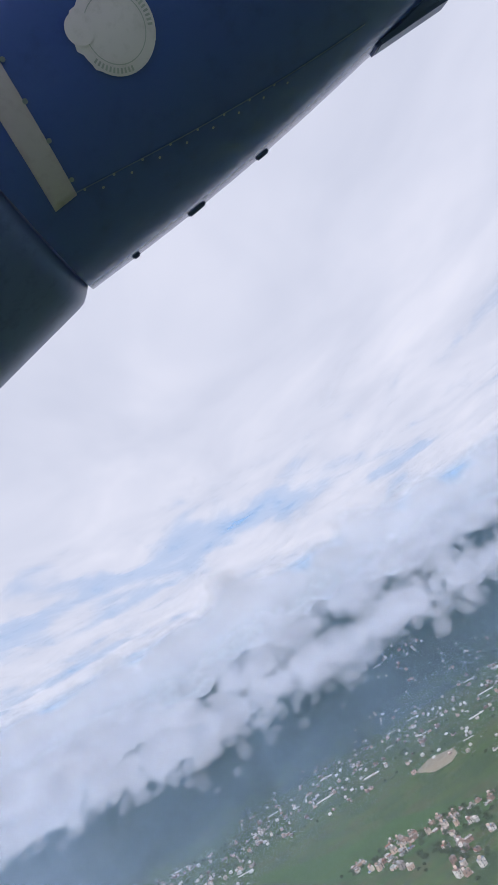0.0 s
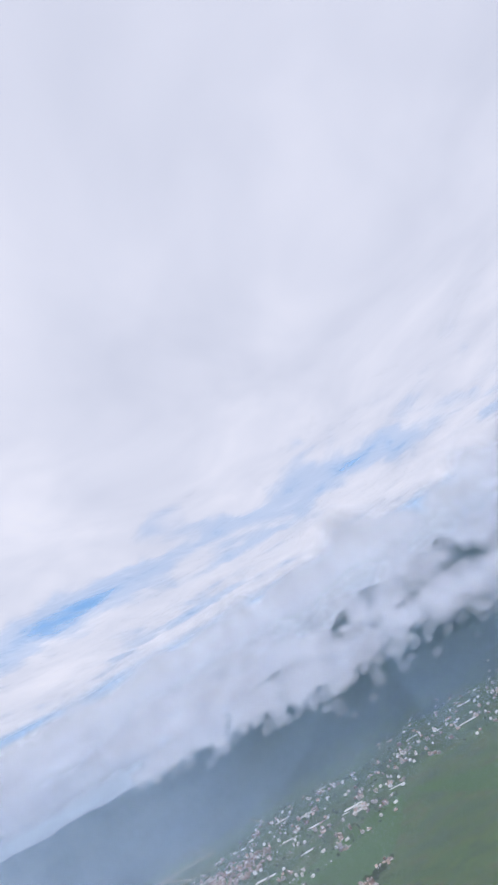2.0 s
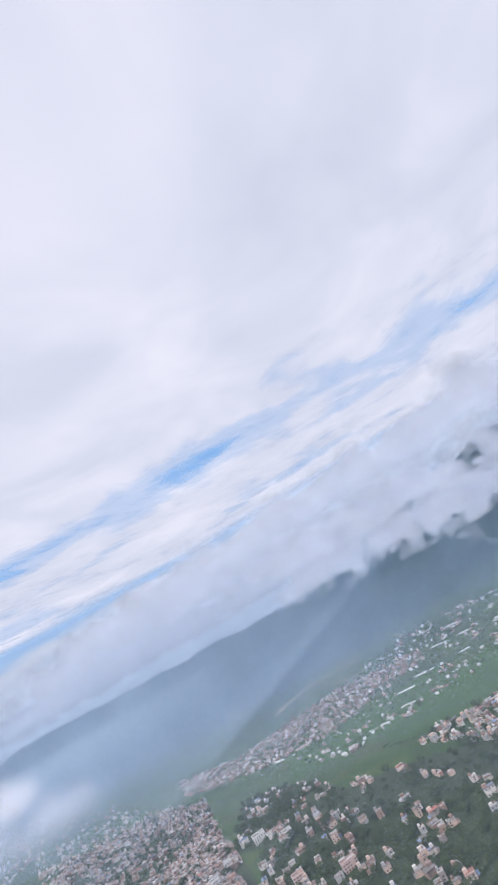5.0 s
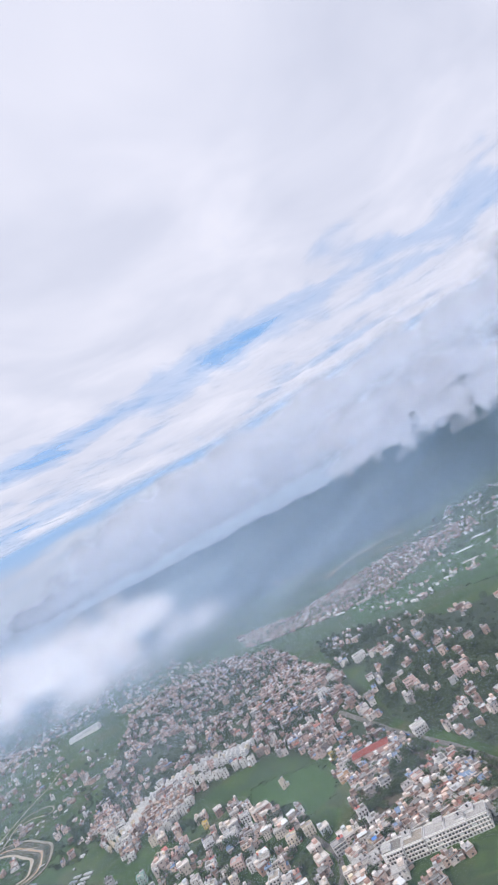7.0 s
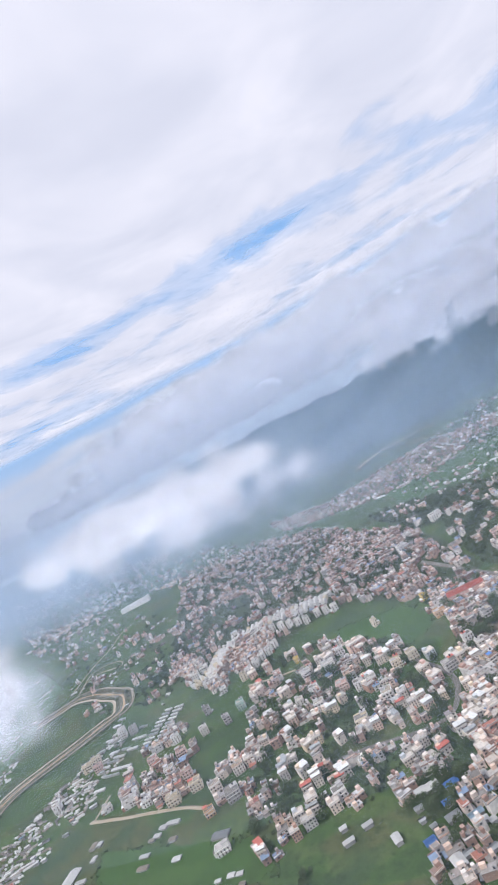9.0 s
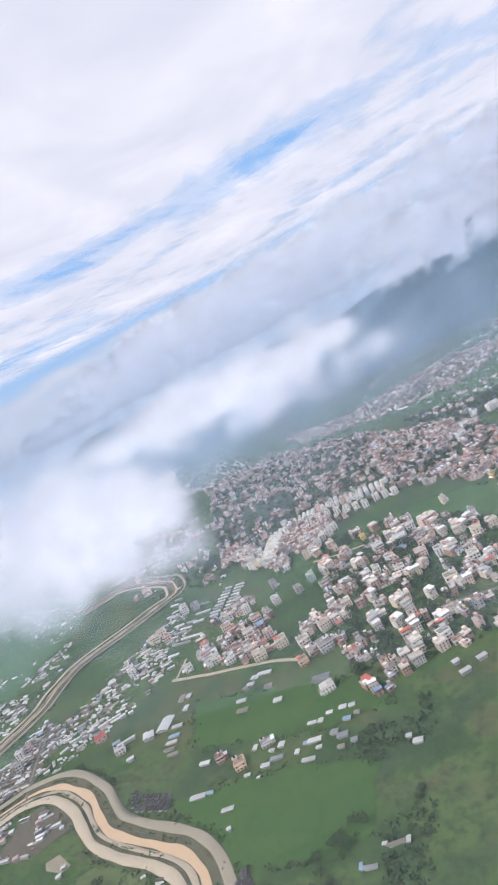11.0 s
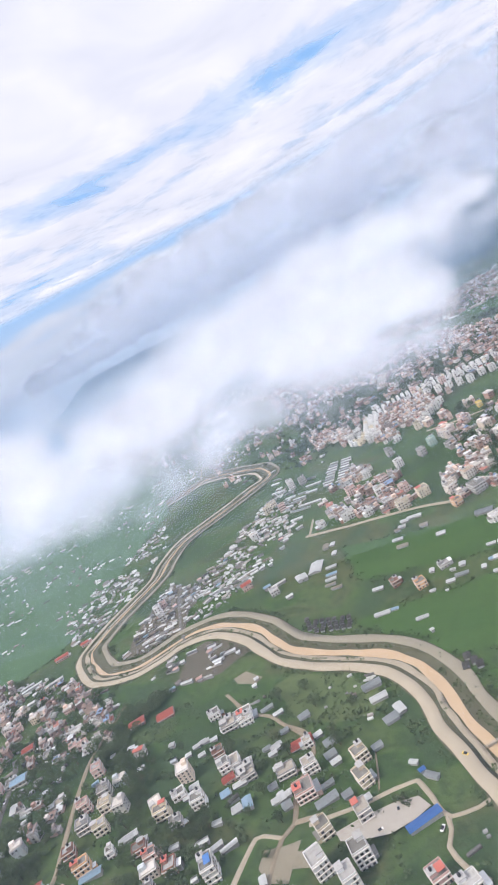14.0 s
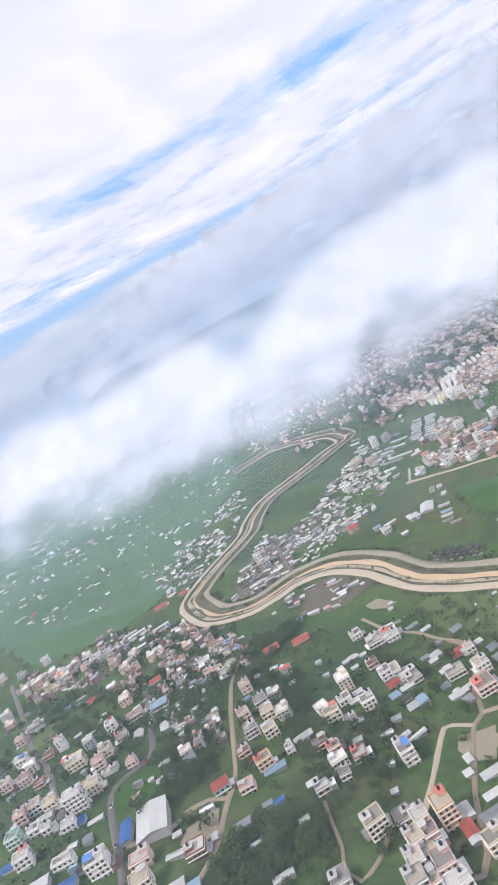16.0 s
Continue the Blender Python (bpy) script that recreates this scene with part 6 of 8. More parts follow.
FAR_FIELDS = [(-699.1, 1039.9), (-566.6, 1276), (-413.7, 1494.7), (-97.1, 1393), (-151.2, 1003.7), (-311.4, 893.9), (-413.8, 821.2), (-437.2, 708.9)]
FAR_RIGHT = [(-183.1, 1631.8), (74.6, 1607.6), (470.8, 1887.8), (618.8, 1874.8), (223.8, 928.8), (109.6, 1120.8), (-28.5, 1155.6), (-139.2, 1193.4)]
NEAR_RIGHT = [(-28.2, 812.5), (45.6, 823.8), (106.5, 758.8), (145.5, 688.7), (69.2, 483.1)]
EAST_EDGE = [(-322.5, 510.7), (-281.5, 584.6), (-219.9, 622.9), (-170.9, 792.5), (-197.4, 413)]
MID_EAST = [(-463.8, 347.4), (-424.8, 348), (-356.9, 287.9), (-303.1, 236.6), (-268.4, 204.1), (-276.1, 183.4), (-310.5, 204.5), (-359.4, 249.1), (-415.4, 254.4), (-445.1, 271.7), (-446.6, 309.8)]
MIST_TOWN = [(-2539.4, 2033.4), (-2027.7, 1925.2), (-1279.8, 1433.8), (-921.9, 1079.9), (-757.4, 689.4), (-871.1, 706.5), (-1278.6, 1175.2), (-1200.1, 870.1), (-1144.4, 662.8)]
RIVERSIDE = [(-759.8, 37), (-742.2, 85.9), (-685.8, 82.8), (-632.9, 50.9), (-596.2, 0), (-731.6, 4.3)]
CRESCENT = [(-682.4, 361.9), (-667.8, 382.1), (-669.4, 414.9), (-652.4, 427.8), (-625.6, 426.2), (-587.4, 418.1), (-561.1, 412.6)]
INNER_BEND = [(-821.1, 126), (-829.6, 164.6), (-826.4, 218.6), (-784.7, 196), (-784.7, 165.2), (-778.7, 143.7), (-797.1, 127.6)]
NEAR_BEND = [(-756.3, 85.9), (-763, 112), (-752.2, 123), (-736.4, 119.5), (-713.8, 104.8), (-728, 88.1), (-739.3, 81.4)]
BACK_YARDS = [(-427.5, 245.5), (-437.4, 268.3), (-417.3, 276.7), (-383.5, 278.3), (-357.5, 274.1), (-359.8, 243.2), (-395.7, 241.8)]
CENTRE_TOWN = [(-620, 660), (-488, 482), (-427, 357), (-448, 345), (-460, 322), (-486, 368), (-532, 400), (-571, 457)]
EAST_ROW = [(-436, 256), (-406, 252), (-404, 160), (-430, 163), (-438, 206)]
PLOT_HOUSES = [(-699.8, 310.9), (-686.9, 314.6), (-665.1, 309.6), (-633.4, 271.2), (-618.7, 227.9), (-631.7, 211.4), (-658.8, 220.1), (-693.1, 242.7), (-701.8, 268.7)]
LANE_HOUSES = [(-603.0, 226.0), (-596.1, 249.0), (-573.3, 231.1), (-572.1, 195.9), (-594.7, 205.4)]
CREST_HOUSES = [(-686.1, 391.8), (-678.0, 415.1), (-659.1, 410.1), (-649.3, 441.0), (-628.0, 431.5), (-612.1, 396.9), (-611.4, 362.4), (-627.5, 355.9), (-649.2, 369.7), (-644.5, 337.3), (-664.2, 348.2)]
FAR_LANE = [(-749.8, 438.0), (-738.1, 449.6), (-694.7, 410.0), (-694.8, 366.9), (-728.7, 387.7)]
FRONT_YARDS = [(-412.4, 223.5), (-386.4, 226.7), (-360.6, 230.2), (-361.5, 216.4), (-378, 212.9), (-388.8, 212.1)]
WEST_SLOPE = [(-1696.1, 1259.5), (-1048.5, 761.4), (-793.8, 572), (-708, 395.3), (-721.5, 344.3), (-833.8, 388.7)]
RIGHT_FLAT = [(-713.1, 94.9), (-644, 74.3), (-623.7, 49), (-595.8, 8.3), (-579, -15.9), (-579.8, -47.1), (-629.8, -44.2), (-649.2, -1.9), (-693.3, 36.8)]
LEFT_HAMLET = [(-954.8, 139.9), (-864.7, 123.4), (-792.8, 75), (-772.9, 38.8), (-796.8, 30), (-759.3, -21.2), (-790.1, -26.2)]
HILL_PLOTS = [(-1009.5, 77.7), (-786.5, 34.6), (-648.7, 32.2), (-648, -89.6), (-824.1, -93.7)]

# Scrub patches carry painted shade, so gaps between houses and trees read dark.
patch("yard", OLD_TOWN, M_SCRUBSHADE, "weedy ground darkened for shade between the old town houses", 0.12, "ground")
patch("yard", EAST_TOWN, M_SCRUBSHADE, "scrubby ground darkened for shade under the town trees", 0.14, "ground")
patch("yard", MID_EAST, M_YARD, "trodden brown ground between the houses", 0.16, "ground")
patch("yard", BACK_YARDS, M_YARD, "trodden ground behind the long white block", 0.19, "ground")
patch("yard", INNER_BEND, M_YARD, "trodden ground round the river sheds", 0.16, "ground")
patch("yard", NEAR_BEND, M_YARD, "trodden brown ground by the river bend", 0.16, "ground")
patch("yard", RIDGE_WOOD, M_SCRUBSHADE, "scrub darkened for shade under the tree belt", 0.10, "ground")
TAKEN = []
for o in list(scene.objects):
    if o.name.split(".")[0] in ("house", "shed"):
        wall = next(c for c in o.children if c.name.startswith("wall"))
        w, d = (max(abs(v.co[i]) for v in wall.data.vertices) for i in (0, 1))
        along_x = o.matrix_basis.to_3x3() @ Vector((1, 0, 0)) if w > d else o.matrix_basis.to_3x3() @ Vector((0, 1, 0))
        reach, r = max(0.0, max(w, d) - min(w, d)), min(w, d) + 0.8
        for k in range(-2, 3):
            TAKEN.append((o.matrix_basis.translation.x + along_x.x * reach * k / 2, o.matrix_basis.translation.y + along_x.y * reach * k / 2, r))
LINES = [(v.co.x, v.co.y) for o in scene.objects if o.name.split(".")[0] in ("road", "water", "embankment_track", "path") for v in o.data.vertices]


GRID = {}
for x, y, r in TAKEN:
    GRID.setdefault((int(x // 12), int(y // 12)), []).append((x, y, r))
for x, y in LINES:
    GRID.setdefault((int(x // 12), int(y // 12)), []).append((x, y, 1.2))


def free(x, y, r):
    i, j = int(x // 12), int(y // 12)
    for a in (-1, 0, 1):
        for b in (-1, 0, 1):
            for px, py, pr in GRID.get((i + a, j + b), ()):
                if (px - x) ** 2 + (py - y) ** 2 < (pr + r) ** 2:
                    return False
    return True


def spots(zone, gap, count, r, seed, claim=True, clump=-9.0):
    """Free places in a zone, at least gap apart."""
    rnd = random.Random(seed)
    xs, ys = [p[0] for p in zone], [p[1] for p in zone]
    found = []
    for _ in range(count * 25):
        x, y = rnd.uniform(min(xs), max(xs)), rnd.uniform(min(ys), max(ys))
        if inside(x, y, zone) and noise.noise((x * 0.03, y * 0.03, seed)) > clump and free(x, y, r):
            found.append((x, y, rnd.random(), rnd.random()))
            if claim:
                GRID.setdefault((int(x // 12), int(y // 12)), []).append((x, y, gap - r))
            if len(found) == count:
                break
    return found


def plain_house(w, d, floors, seed, roof=None):
    """A town house seen from farther off: walls, parapet, stair room and window strips."""
    rnd = random.Random(seed)
    h = floors * FLOOR + 0.5
    bm = bmesh.new()
    box(bm, -w / 2, w / 2, -d / 2, d / 2, -2.5, h)
    base = part("house", bm, M_WALL)
    for k in range(1, floors + 1):
        bm = bmesh.new()
        box(bm, -w / 2 - 0.3, w / 2 + 0.3, -d / 2 - 0.5, d / 2 + 0.15, k * FLOOR + 0.5, k * FLOOR + 0.64)
        if k == floors:
            part("roof_slab", bm, rnd.choice((M_CONC, M_SLAB, M_ROOFTAN, M_SLAB)), base)
        else:
            bm.free()
    if roof:
        bm = bmesh.new()
        box(bm, -w / 2 - 0.4, w / 2 + 0.4, -d / 2 - 0.4, d * 0.2, h + 1.8, h + 1.9)
        part("terrace_roof", bm, roof, base)
    bm = bmesh.new()
    ring(bm, w, d, h + 0.18, h + 0.8, 0.15)
    part("parapet", bm, M_SLAB, base)
    sw, sd, sx = w * 0.4, d * 0.45, rnd.choice((-1, 1))
    bm = bmesh.new()
    box(bm, sx * w * 0.27 - sw / 2, sx * w * 0.27 + sw / 2, d * 0.22 - sd / 2, d * 0.22 + sd / 2, h + 0.17, h + 2.0)
    part("stair_room", bm, M_WALL, base)
    bm = bmesh.new()
    for side, span, off in ((0, w, d), (90, d, w), (270, d, w)):
        m = pose(0, 0, 0, 0, 0, side)
        n = max(2, int(span / 1.7))
        for k in range(floors):
            for i in range(n):
                if rnd.random() < (0.95 if side == 0 else 0.6):
                    u, z = (i + 0.5) / n * span - span / 2, k * FLOOR + 0.8
                    q = [bm.verts.new(m @ Vector(c)) for c in ((u - 0.42, -off / 2 - 0.05, z), (u + 0.42, -off / 2 - 0.05, z), (u + 0.42, -off / 2 - 0.05, z + 0.95), (u - 0.42, -off / 2 - 0.05, z + 0.95))]
                    bm.faces.new(q)
    tagged(part("window_strip", bm, M_TOWNGLASS, base), kind="stuff")
    return tagged(base, f"{COUNT[floors - 1]}-storey concrete town house with parapet and stair room", "house", "houses of the town")


KINDS = [plain_house(w, d, f, i, r) for i, (w, d, f, r) in enumerate(((5.8, 5.2, 3, None), (6.4, 5.8, 3, None), (5.4, 5.2, 3, None), (7.2, 5.4, 2, None), (5.8, 6.6, 4, None), (5.6, 5, 3, M_TIN), (7.6, 5.8, 3, None), (6.4, 5.4, 2, M_RED), (5.8, 5.8, 3, None), (5.2, 5.6, 3, None), (6.2, 6.2, 3, M_TIN), (6.6, 5.2, 2, M_TINGREY)))]
KIND_USED = [False] * len(KINDS)


def row_house(seed, floors, wall):
    """One unit of a terrace: narrow, white, with a small stair room and a balcony slab."""
    rnd = random.Random(seed)
    w, d, h = 2.5, 3.8, floors * FLOOR * 0.9 + 0.3
    bm = bmesh.new()
    box(bm, -w / 2, w / 2, -d / 2, d / 2, -2.5, h)
    base = part("row_house", bm, wall)
    bm = bmesh.new()
    ring(bm, w, d, h + 0.01, h + 0.6, 0.12)
    part("parapet", bm, wall, base)
    bm = bmesh.new()
    box(bm, -w * 0.42, w * 0.1, d * 0.05, d * 0.42, h + 0.01, h + 1.0)
    part("stair_room", bm, wall, base)
    bm = bmesh.new()
    box(bm, -w / 2 + 0.14, w / 2 - 0.14, -d / 2 + 0.14, d * 0.04, h + 0.01, h + 0.08)
    part("roof_deck", bm, M_TINGREY if rnd.random() < 0.4 else M_CONC, base)
    for k in range(1, floors):
        bm = bmesh.new()
        box(bm, -w / 2 + 0.1, w / 2 - 0.1, -d / 2 - 0.6, -d / 2 + 0.02, k * FLOOR * 0.9 + 0.1, k * FLOOR * 0.9 + 0.22)
        part("balcony", bm, wall, base)
    bm = bmesh.new()
    for k in range(floors):
        for u in (-0.6, 0.6):
            box(bm, u - 0.35, u + 0.35, -d / 2 - 0.05, -d / 2 + 0.05, k * FLOOR * 0.9 + 0.6, k * FLOOR * 0.9 + 1.4)
    tagged(part("window_strip", bm, M_GLASS, base), kind="stuff")
    return tagged(base, f"narrow {COUNT[floors - 1]}-storey white terrace house in a crescent", "house", "terrace houses of the crescent")


ROWS_OF = [row_house(i, f, m) for i, (f, m) in enumerate(((2, M_WHITE), (2, M_WHITE), (3, M_WHITE), (2, M_CREAM)))]
ROW_USED = [False] * len(ROWS_OF)
rnd = random.Random(5)
for lane, off in enumerate((0.0, 6.0, 11.5)):
    line = smooth_line(along(CRESCENT, -off), 2.6)
    for i, p in enumerate(line[1:-1], 1):
        if (i + 3 * lane) % 14 == 0 or not free(p.x, p.y, 1.2):
            continue
        d = line[i + 1] - line[i - 1]
        m = pose(p.x, p.y, land(p.x, p.y) - 0.1, 0, 0, math.degrees(math.atan2(d.y, d.x)) + rnd.gauss(0, 2) + (180 if lane % 2 else 0))
        k = rnd.choice((0, 0, 1, 1, 2, 3))
        if ROW_USED[k]:
            copy_thing(ROWS_OF[k], m)
        else:
            ROWS_OF[k].matrix_basis = m
            ROW_USED[k] = True
        GRID.setdefault((int(p.x // 12), int(p.y // 12)), []).append((p.x, p.y, 2.2))


def put_house(x, y, a, b, yaw):
    k = int(a * len(KINDS)) % len(KINDS)
    m = pose(x, y, land(x, y) - 0.2, 0, 0, yaw + 30 * (b - 0.5) + (90 if b > 0.75 else 0)) @ Matrix.Diagonal((0.84 + 0.26 * b, 0.84 + 0.26 * b, 0.92, 1))
    if KIND_USED[k]:
        copy_thing(KINDS[k], m)
    else:
        KINDS[k].matrix_basis = m
        KIND_USED[k] = True


for zone, gap, count, yaw, seed in ((NEW_TOWN, 1.2, 100, 30, 2), (EAST_ROW, 1.2, 12, 30, 42), (WEST_VILLAGE, 2.0, 18, 30, 7), (HILL_PLOTS, 6.0, 14, 30, 8)):
    for x, y, a, b in spots(zone, gap + 2.6, count, 2.6, seed, clump=-0.05):
        put_house(x, y, a, b, yaw)


def mixed(name, colors):
    mat = bpy.data.materials.new(name)
    tree = nt(mat)
    isl = nd(tree, "ShaderNodeNewGeometry").outputs["Random Per Island"]
    c = ramp(tree, isl, [(i / len(colors), col) for i, col in enumerate(colors)], "CONSTANT")
    g = noise_tex(tree, where(tree), 0.5, 5.0, 0.65)
    return finish(mat, tree, mix(tree, ramp(tree, g, [(0.4, 0.0), (0.75, 0.55)]), c, (0.2, 0.18, 0.16)), 0.85, 0, g, 0.1, 0.2)


M_FARBROWN = mixed("far_brick_houses", [(0.27, 0.19, 0.155), (0.34, 0.25, 0.21), (0.22, 0.165, 0.145), (0.44, 0.37, 0.33), (0.28, 0.20, 0.17), (0.50, 0.45, 0.41)])
M_FARPALE = mixed("far_pale_houses", [(0.62, 0.61, 0.60), (0.50, 0.48, 0.45), (0.72, 0.72, 0.72), (0.40, 0.36, 0.33), (0.66, 0.64, 0.62)])
M_TOWN = mixed("town_house_walls", [(0.80, 0.68, 0.60), (0.50, 0.34, 0.27), (0.84, 0.78, 0.73), (0.38, 0.25, 0.20), (0.74, 0.56, 0.46), (0.52, 0.51, 0.50), (0.80, 0.60, 0.49), (0.42, 0.37, 0.34), (0.84, 0.79, 0.74), (0.32, 0.21, 0.17)])
M_TOWNROOF = mixed("town_house_roofs", [(0.30, 0.28, 0.27), (0.45, 0.43, 0.41), (0.20, 0.185, 0.175), (0.60, 0.60, 0.60), (0.28, 0.19, 0.16), (0.36, 0.34, 0.33), (0.40, 0.17, 0.13), (0.25, 0.235, 0.225), (0.52, 0.47, 0.43), (0.33, 0.29, 0.27), (0.22, 0.30, 0.44)])


def town(name, zone, count, gap, yaw, seed, label, big=1.0, clump=-0.1, walls=None):
    """A built-up quarter, too dense to pick the houses apart: storeys, parapets, stair rooms and window openings."""
    rnd = random.Random(seed)
    bm = bmesh.new()

    def block(m, x0, x1, y0, y1, z0, z1, mat):
        n0 = len(bm.faces)
        box(bm, x0, x1, y0, y1, z0, z1)
        bm.faces.ensure_lookup_table()
        fresh = bm.faces[n0:]
        for f in fresh:
            f.material_index = mat
        for v in {v for f in fresh for v in f.verts}:
            v.co = m @ v.co

    for x, y, a, b in spots(zone, gap + 2.1, count, 2.1, seed, clump=clump):
        w, d, fl = (3.0 + 3.4 * a * a) * big, (3.2 + 2.6 * b * b) * big, rnd.choice((1, 1, 2, 2, 2, 3))
        w, d = w * 1.15, d * 1.1
        h = fl * FLOOR * 0.9 + 0.4
        m = pose(x, y, land(x, y) - 0.2, 0, 0, yaw + rnd.gauss(0, 8) + rnd.choice((0, 0, 90)))
        block(m, -w / 2, w / 2, -d / 2, d / 2, -2, h, 0)
        block(m, -w / 2 - 0.2, w / 2 + 0.2, -d / 2 - 0.3, d / 2 + 0.2, h + 0.01, h + 0.16, 1)
        if rnd.random() < 0.6:
            q, e, low = rnd.choice((-1, 1)), rnd.uniform(0.9, 2.2), max(1, fl - rnd.choice((1, 2))) * FLOOR * rnd.uniform(0.8, 1.0)
            x0, x1 = sorted((q * (w / 2 + 0.01), q * (w / 2 + e)))
            block(m, x0, x1, -d * rnd.uniform(0.1, 0.5), d * rnd.uniform(0.1, 0.45), -2, low, 0)
            block(m, x0 - 0.15, x1 + 0.15, -d * 0.5, d * 0.45, low + 0.01, low + 0.12, 1)
        for _ in range(rnd.choice((0, 1, 2))):
            tx, ty = rnd.uniform(-w * 0.4, w * 0.4), rnd.uniform(-d * 0.4, -d * 0.1)
            block(m, tx - 0.4, tx + 0.4, ty - 0.35, ty + 0.35, h + 0.17, h + rnd.uniform(0.7, 1.3), rnd.choice((1, 2)))
        if rnd.random() < 0.75:
            q = rnd.choice((-1, 1))
            block(m, q * w * 0.26 - w * 0.2, q * w * 0.26 + w * 0.2, d * 0.02, d * 0.46, h + 0.17, h + 2.0, 0)
        if rnd.random() < 0.6:
            for t0, t1, u0, u1 in ((-w / 2, w / 2, -d / 2, -d / 2 + 0.15), (-w / 2, -w / 2 + 0.15, -d / 2 + 0.15, d / 2), (w / 2 - 0.15, w / 2, -d / 2 + 0.15, d / 2)):
                block(m, t0, t1, u0, u1, h + 0.17, h + 0.8, 0)
        for side, span, off in ((0, w, d), (90, d, w), (270, d, w), (180, w, d)):
            ms = m @ pose(0, 0, 0, 0, 0, side)
            nw = max(1, int(span / 2.2))
            for k in range(fl):
                for i in range(nw):
                    if rnd.random() < 0.55:
                        u, z = (i + 0.5) / nw * span - span / 2, k * FLOOR * 0.9 + 0.75
                        f = bm.faces.new([bm.verts.new(ms @ Vector(c)) for c in ((u - 0.5, -off / 2 - 0.04, z), (u + 0.5, -off / 2 - 0.04, z), (u + 0.5, -off / 2 - 0.04, z + 0.85), (u - 0.5, -off / 2 - 0.04, z + 0.85))])
                        f.material_index = 2
    ob = part(name, bm, walls or M_TOWN)
    ob.data.materials.append(M_TOWNROOF)
    ob.data.materials.append(M_TOWNGLASS)
    return tagged(ob, label, "town", kind="stuff")


M_OLD = mixed("old_town_walls", [(0.60, 0.46, 0.40), (0.40, 0.26, 0.21), (0.76, 0.68, 0.63), (0.28, 0.19, 0.16), (0.58, 0.42, 0.35), (0.44, 0.42, 0.41), (0.70, 0.51, 0.43), (0.30, 0.25, 0.23), (0.82, 0.77, 0.73), (0.24, 0.16, 0.14)])
town("old_town", OLD_TOWN, 950, 0.7, 25, 1, "dense old town of brick and concrete houses on a low ridge", 1.0, -0.3, M_OLD)
town("new_quarter", NEW_TOWN, 190, 0.7, 30, 92, "new concrete houses crowded along the town lanes", 0.9, -0.15)
town("back_yards", BACK_YARDS, 70, 0.9, 28, 95, "crowded grey-roofed houses behind the long white block", 1.1)
town("front_yards", FRONT_YARDS, 40, 1.2, 28, 96, "low sheds and houses below the long white block", 1.0)
town("lower_quarter", EAST_LOWER, 60, 3.0, 30, 93, "small houses and sheds below the town", 1.0)
town("market_quarter", MID_EAST, 220, 1.0, 28, 94, "houses crowded between the main road and the white blocks", 1.1)
town("centre_quarter", CENTRE_TOWN, 320, 0.6, 27, 40, "dense brick and concrete houses round the crossroads", 1.05, -0.4, M_OLD)
town("east_row", EAST_ROW, 60, 0.8, 30, 41, "crowded houses and sheds at the edge of the town", 1.1, -0.3)
town("plot_houses", PLOT_HOUSES, 60, 0.5, 28, 42, "pale and brick houses crowded on the building plots by the lane", 1.1, -0.15)
town("plot_houses", LANE_HOUSES, 20, 0.5, 30, 43, "pale houses crowded at the end of the lane", 1.1, -0.4)
town("crest_houses", CREST_HOUSES, 110, 0.4, 22, 44, "crowded pale and pink houses behind the white rows", 1.0, -0.5)
town("crest_houses", FAR_LANE, 40, 0.8, 25, 45, "crowded houses at the edge of the old town", 1.0, -0.3)
town("west_hamlet", WEST_VILLAGE, 26, 1.6, 30, 97, "small crowded houses at the edge of the paddy plain", 0.9, -0.1, M_OLD)
town("west_hamlet", LEFT_HAMLET, 66, 1.6, 30, 98, "small houses and lean-tos on the western foot of the hill", 0.9, -0.1, M_OLD)
town("ridge_houses", RIDGE_WOOD, 60, 3.0, 25, 99, "pale houses among the trees of the ridge", 1.0)
town("hillside_town", EAST_TOWN, 150, 3.5, 25, 3, "loose town quarter of concrete houses among trees")
town("valley_houses", EAST_EDGE, 150, 2.6, 30, 5, "concrete houses scattered over the fields", 1.0, -0.2)
town("valley_houses", NEAR_RIGHT, 80, 3.0, 20, 6, "concrete houses along a valley road")
town("mist_town", MIST_TOWN, 800, 2.2, 25, 9, "pale town quarter under the edge of the mist", 1.15, -0.25)
town("slope_houses", WEST_SLOPE, 170, 2.2, 28, 10, "small houses strung over the western slope", 1.0, 0.0)
town("field_hamlets", FAR_FIELDS, 190, 3.0, 25, 13, "hamlets of brick and concrete houses across the far fields", 1.1, 0.18, M_OLD)
town("field_hamlets", FAR_RIGHT, 150, 3.0, 25, 14, "hamlets of brick and concrete houses at the foot of the hills", 1.1, 0.18, M_OLD)

SHED_KINDS = [shed(0, 0, w, d, h, 0, r) for w, d, h, r in ((7, 4, 2.6, M_TIN), (10, 4, 2.6, M_TIN), (5, 4.5, 2.8, M_TIN), (7, 5, 2.8, M_TINGREY), (5, 4, 2.8, M_TINGREY), (6, 5, 3, M_PINK), (13, 3.6, 2.6, M_TIN), (4, 3.4, 2.4, M_TIN), (9, 4, 2.4, M_TARP), (6, 4, 2.6, M_SKYBLUE))]
SHED_USED = [False] * len(SHED_KINDS)


def put_shed(x, y, a, yaw):
    k = int(a * len(SHED_KINDS)) % len(SHED_KINDS)
    m = pose(x, y, land(x, y) - 0.1, 0, 0, yaw)
    if SHED_USED[k]:
        copy_thing(SHED_KINDS[k], m)
    else:
        SHED_KINDS[k].matrix_basis = m
        SHED_USED[k] = True


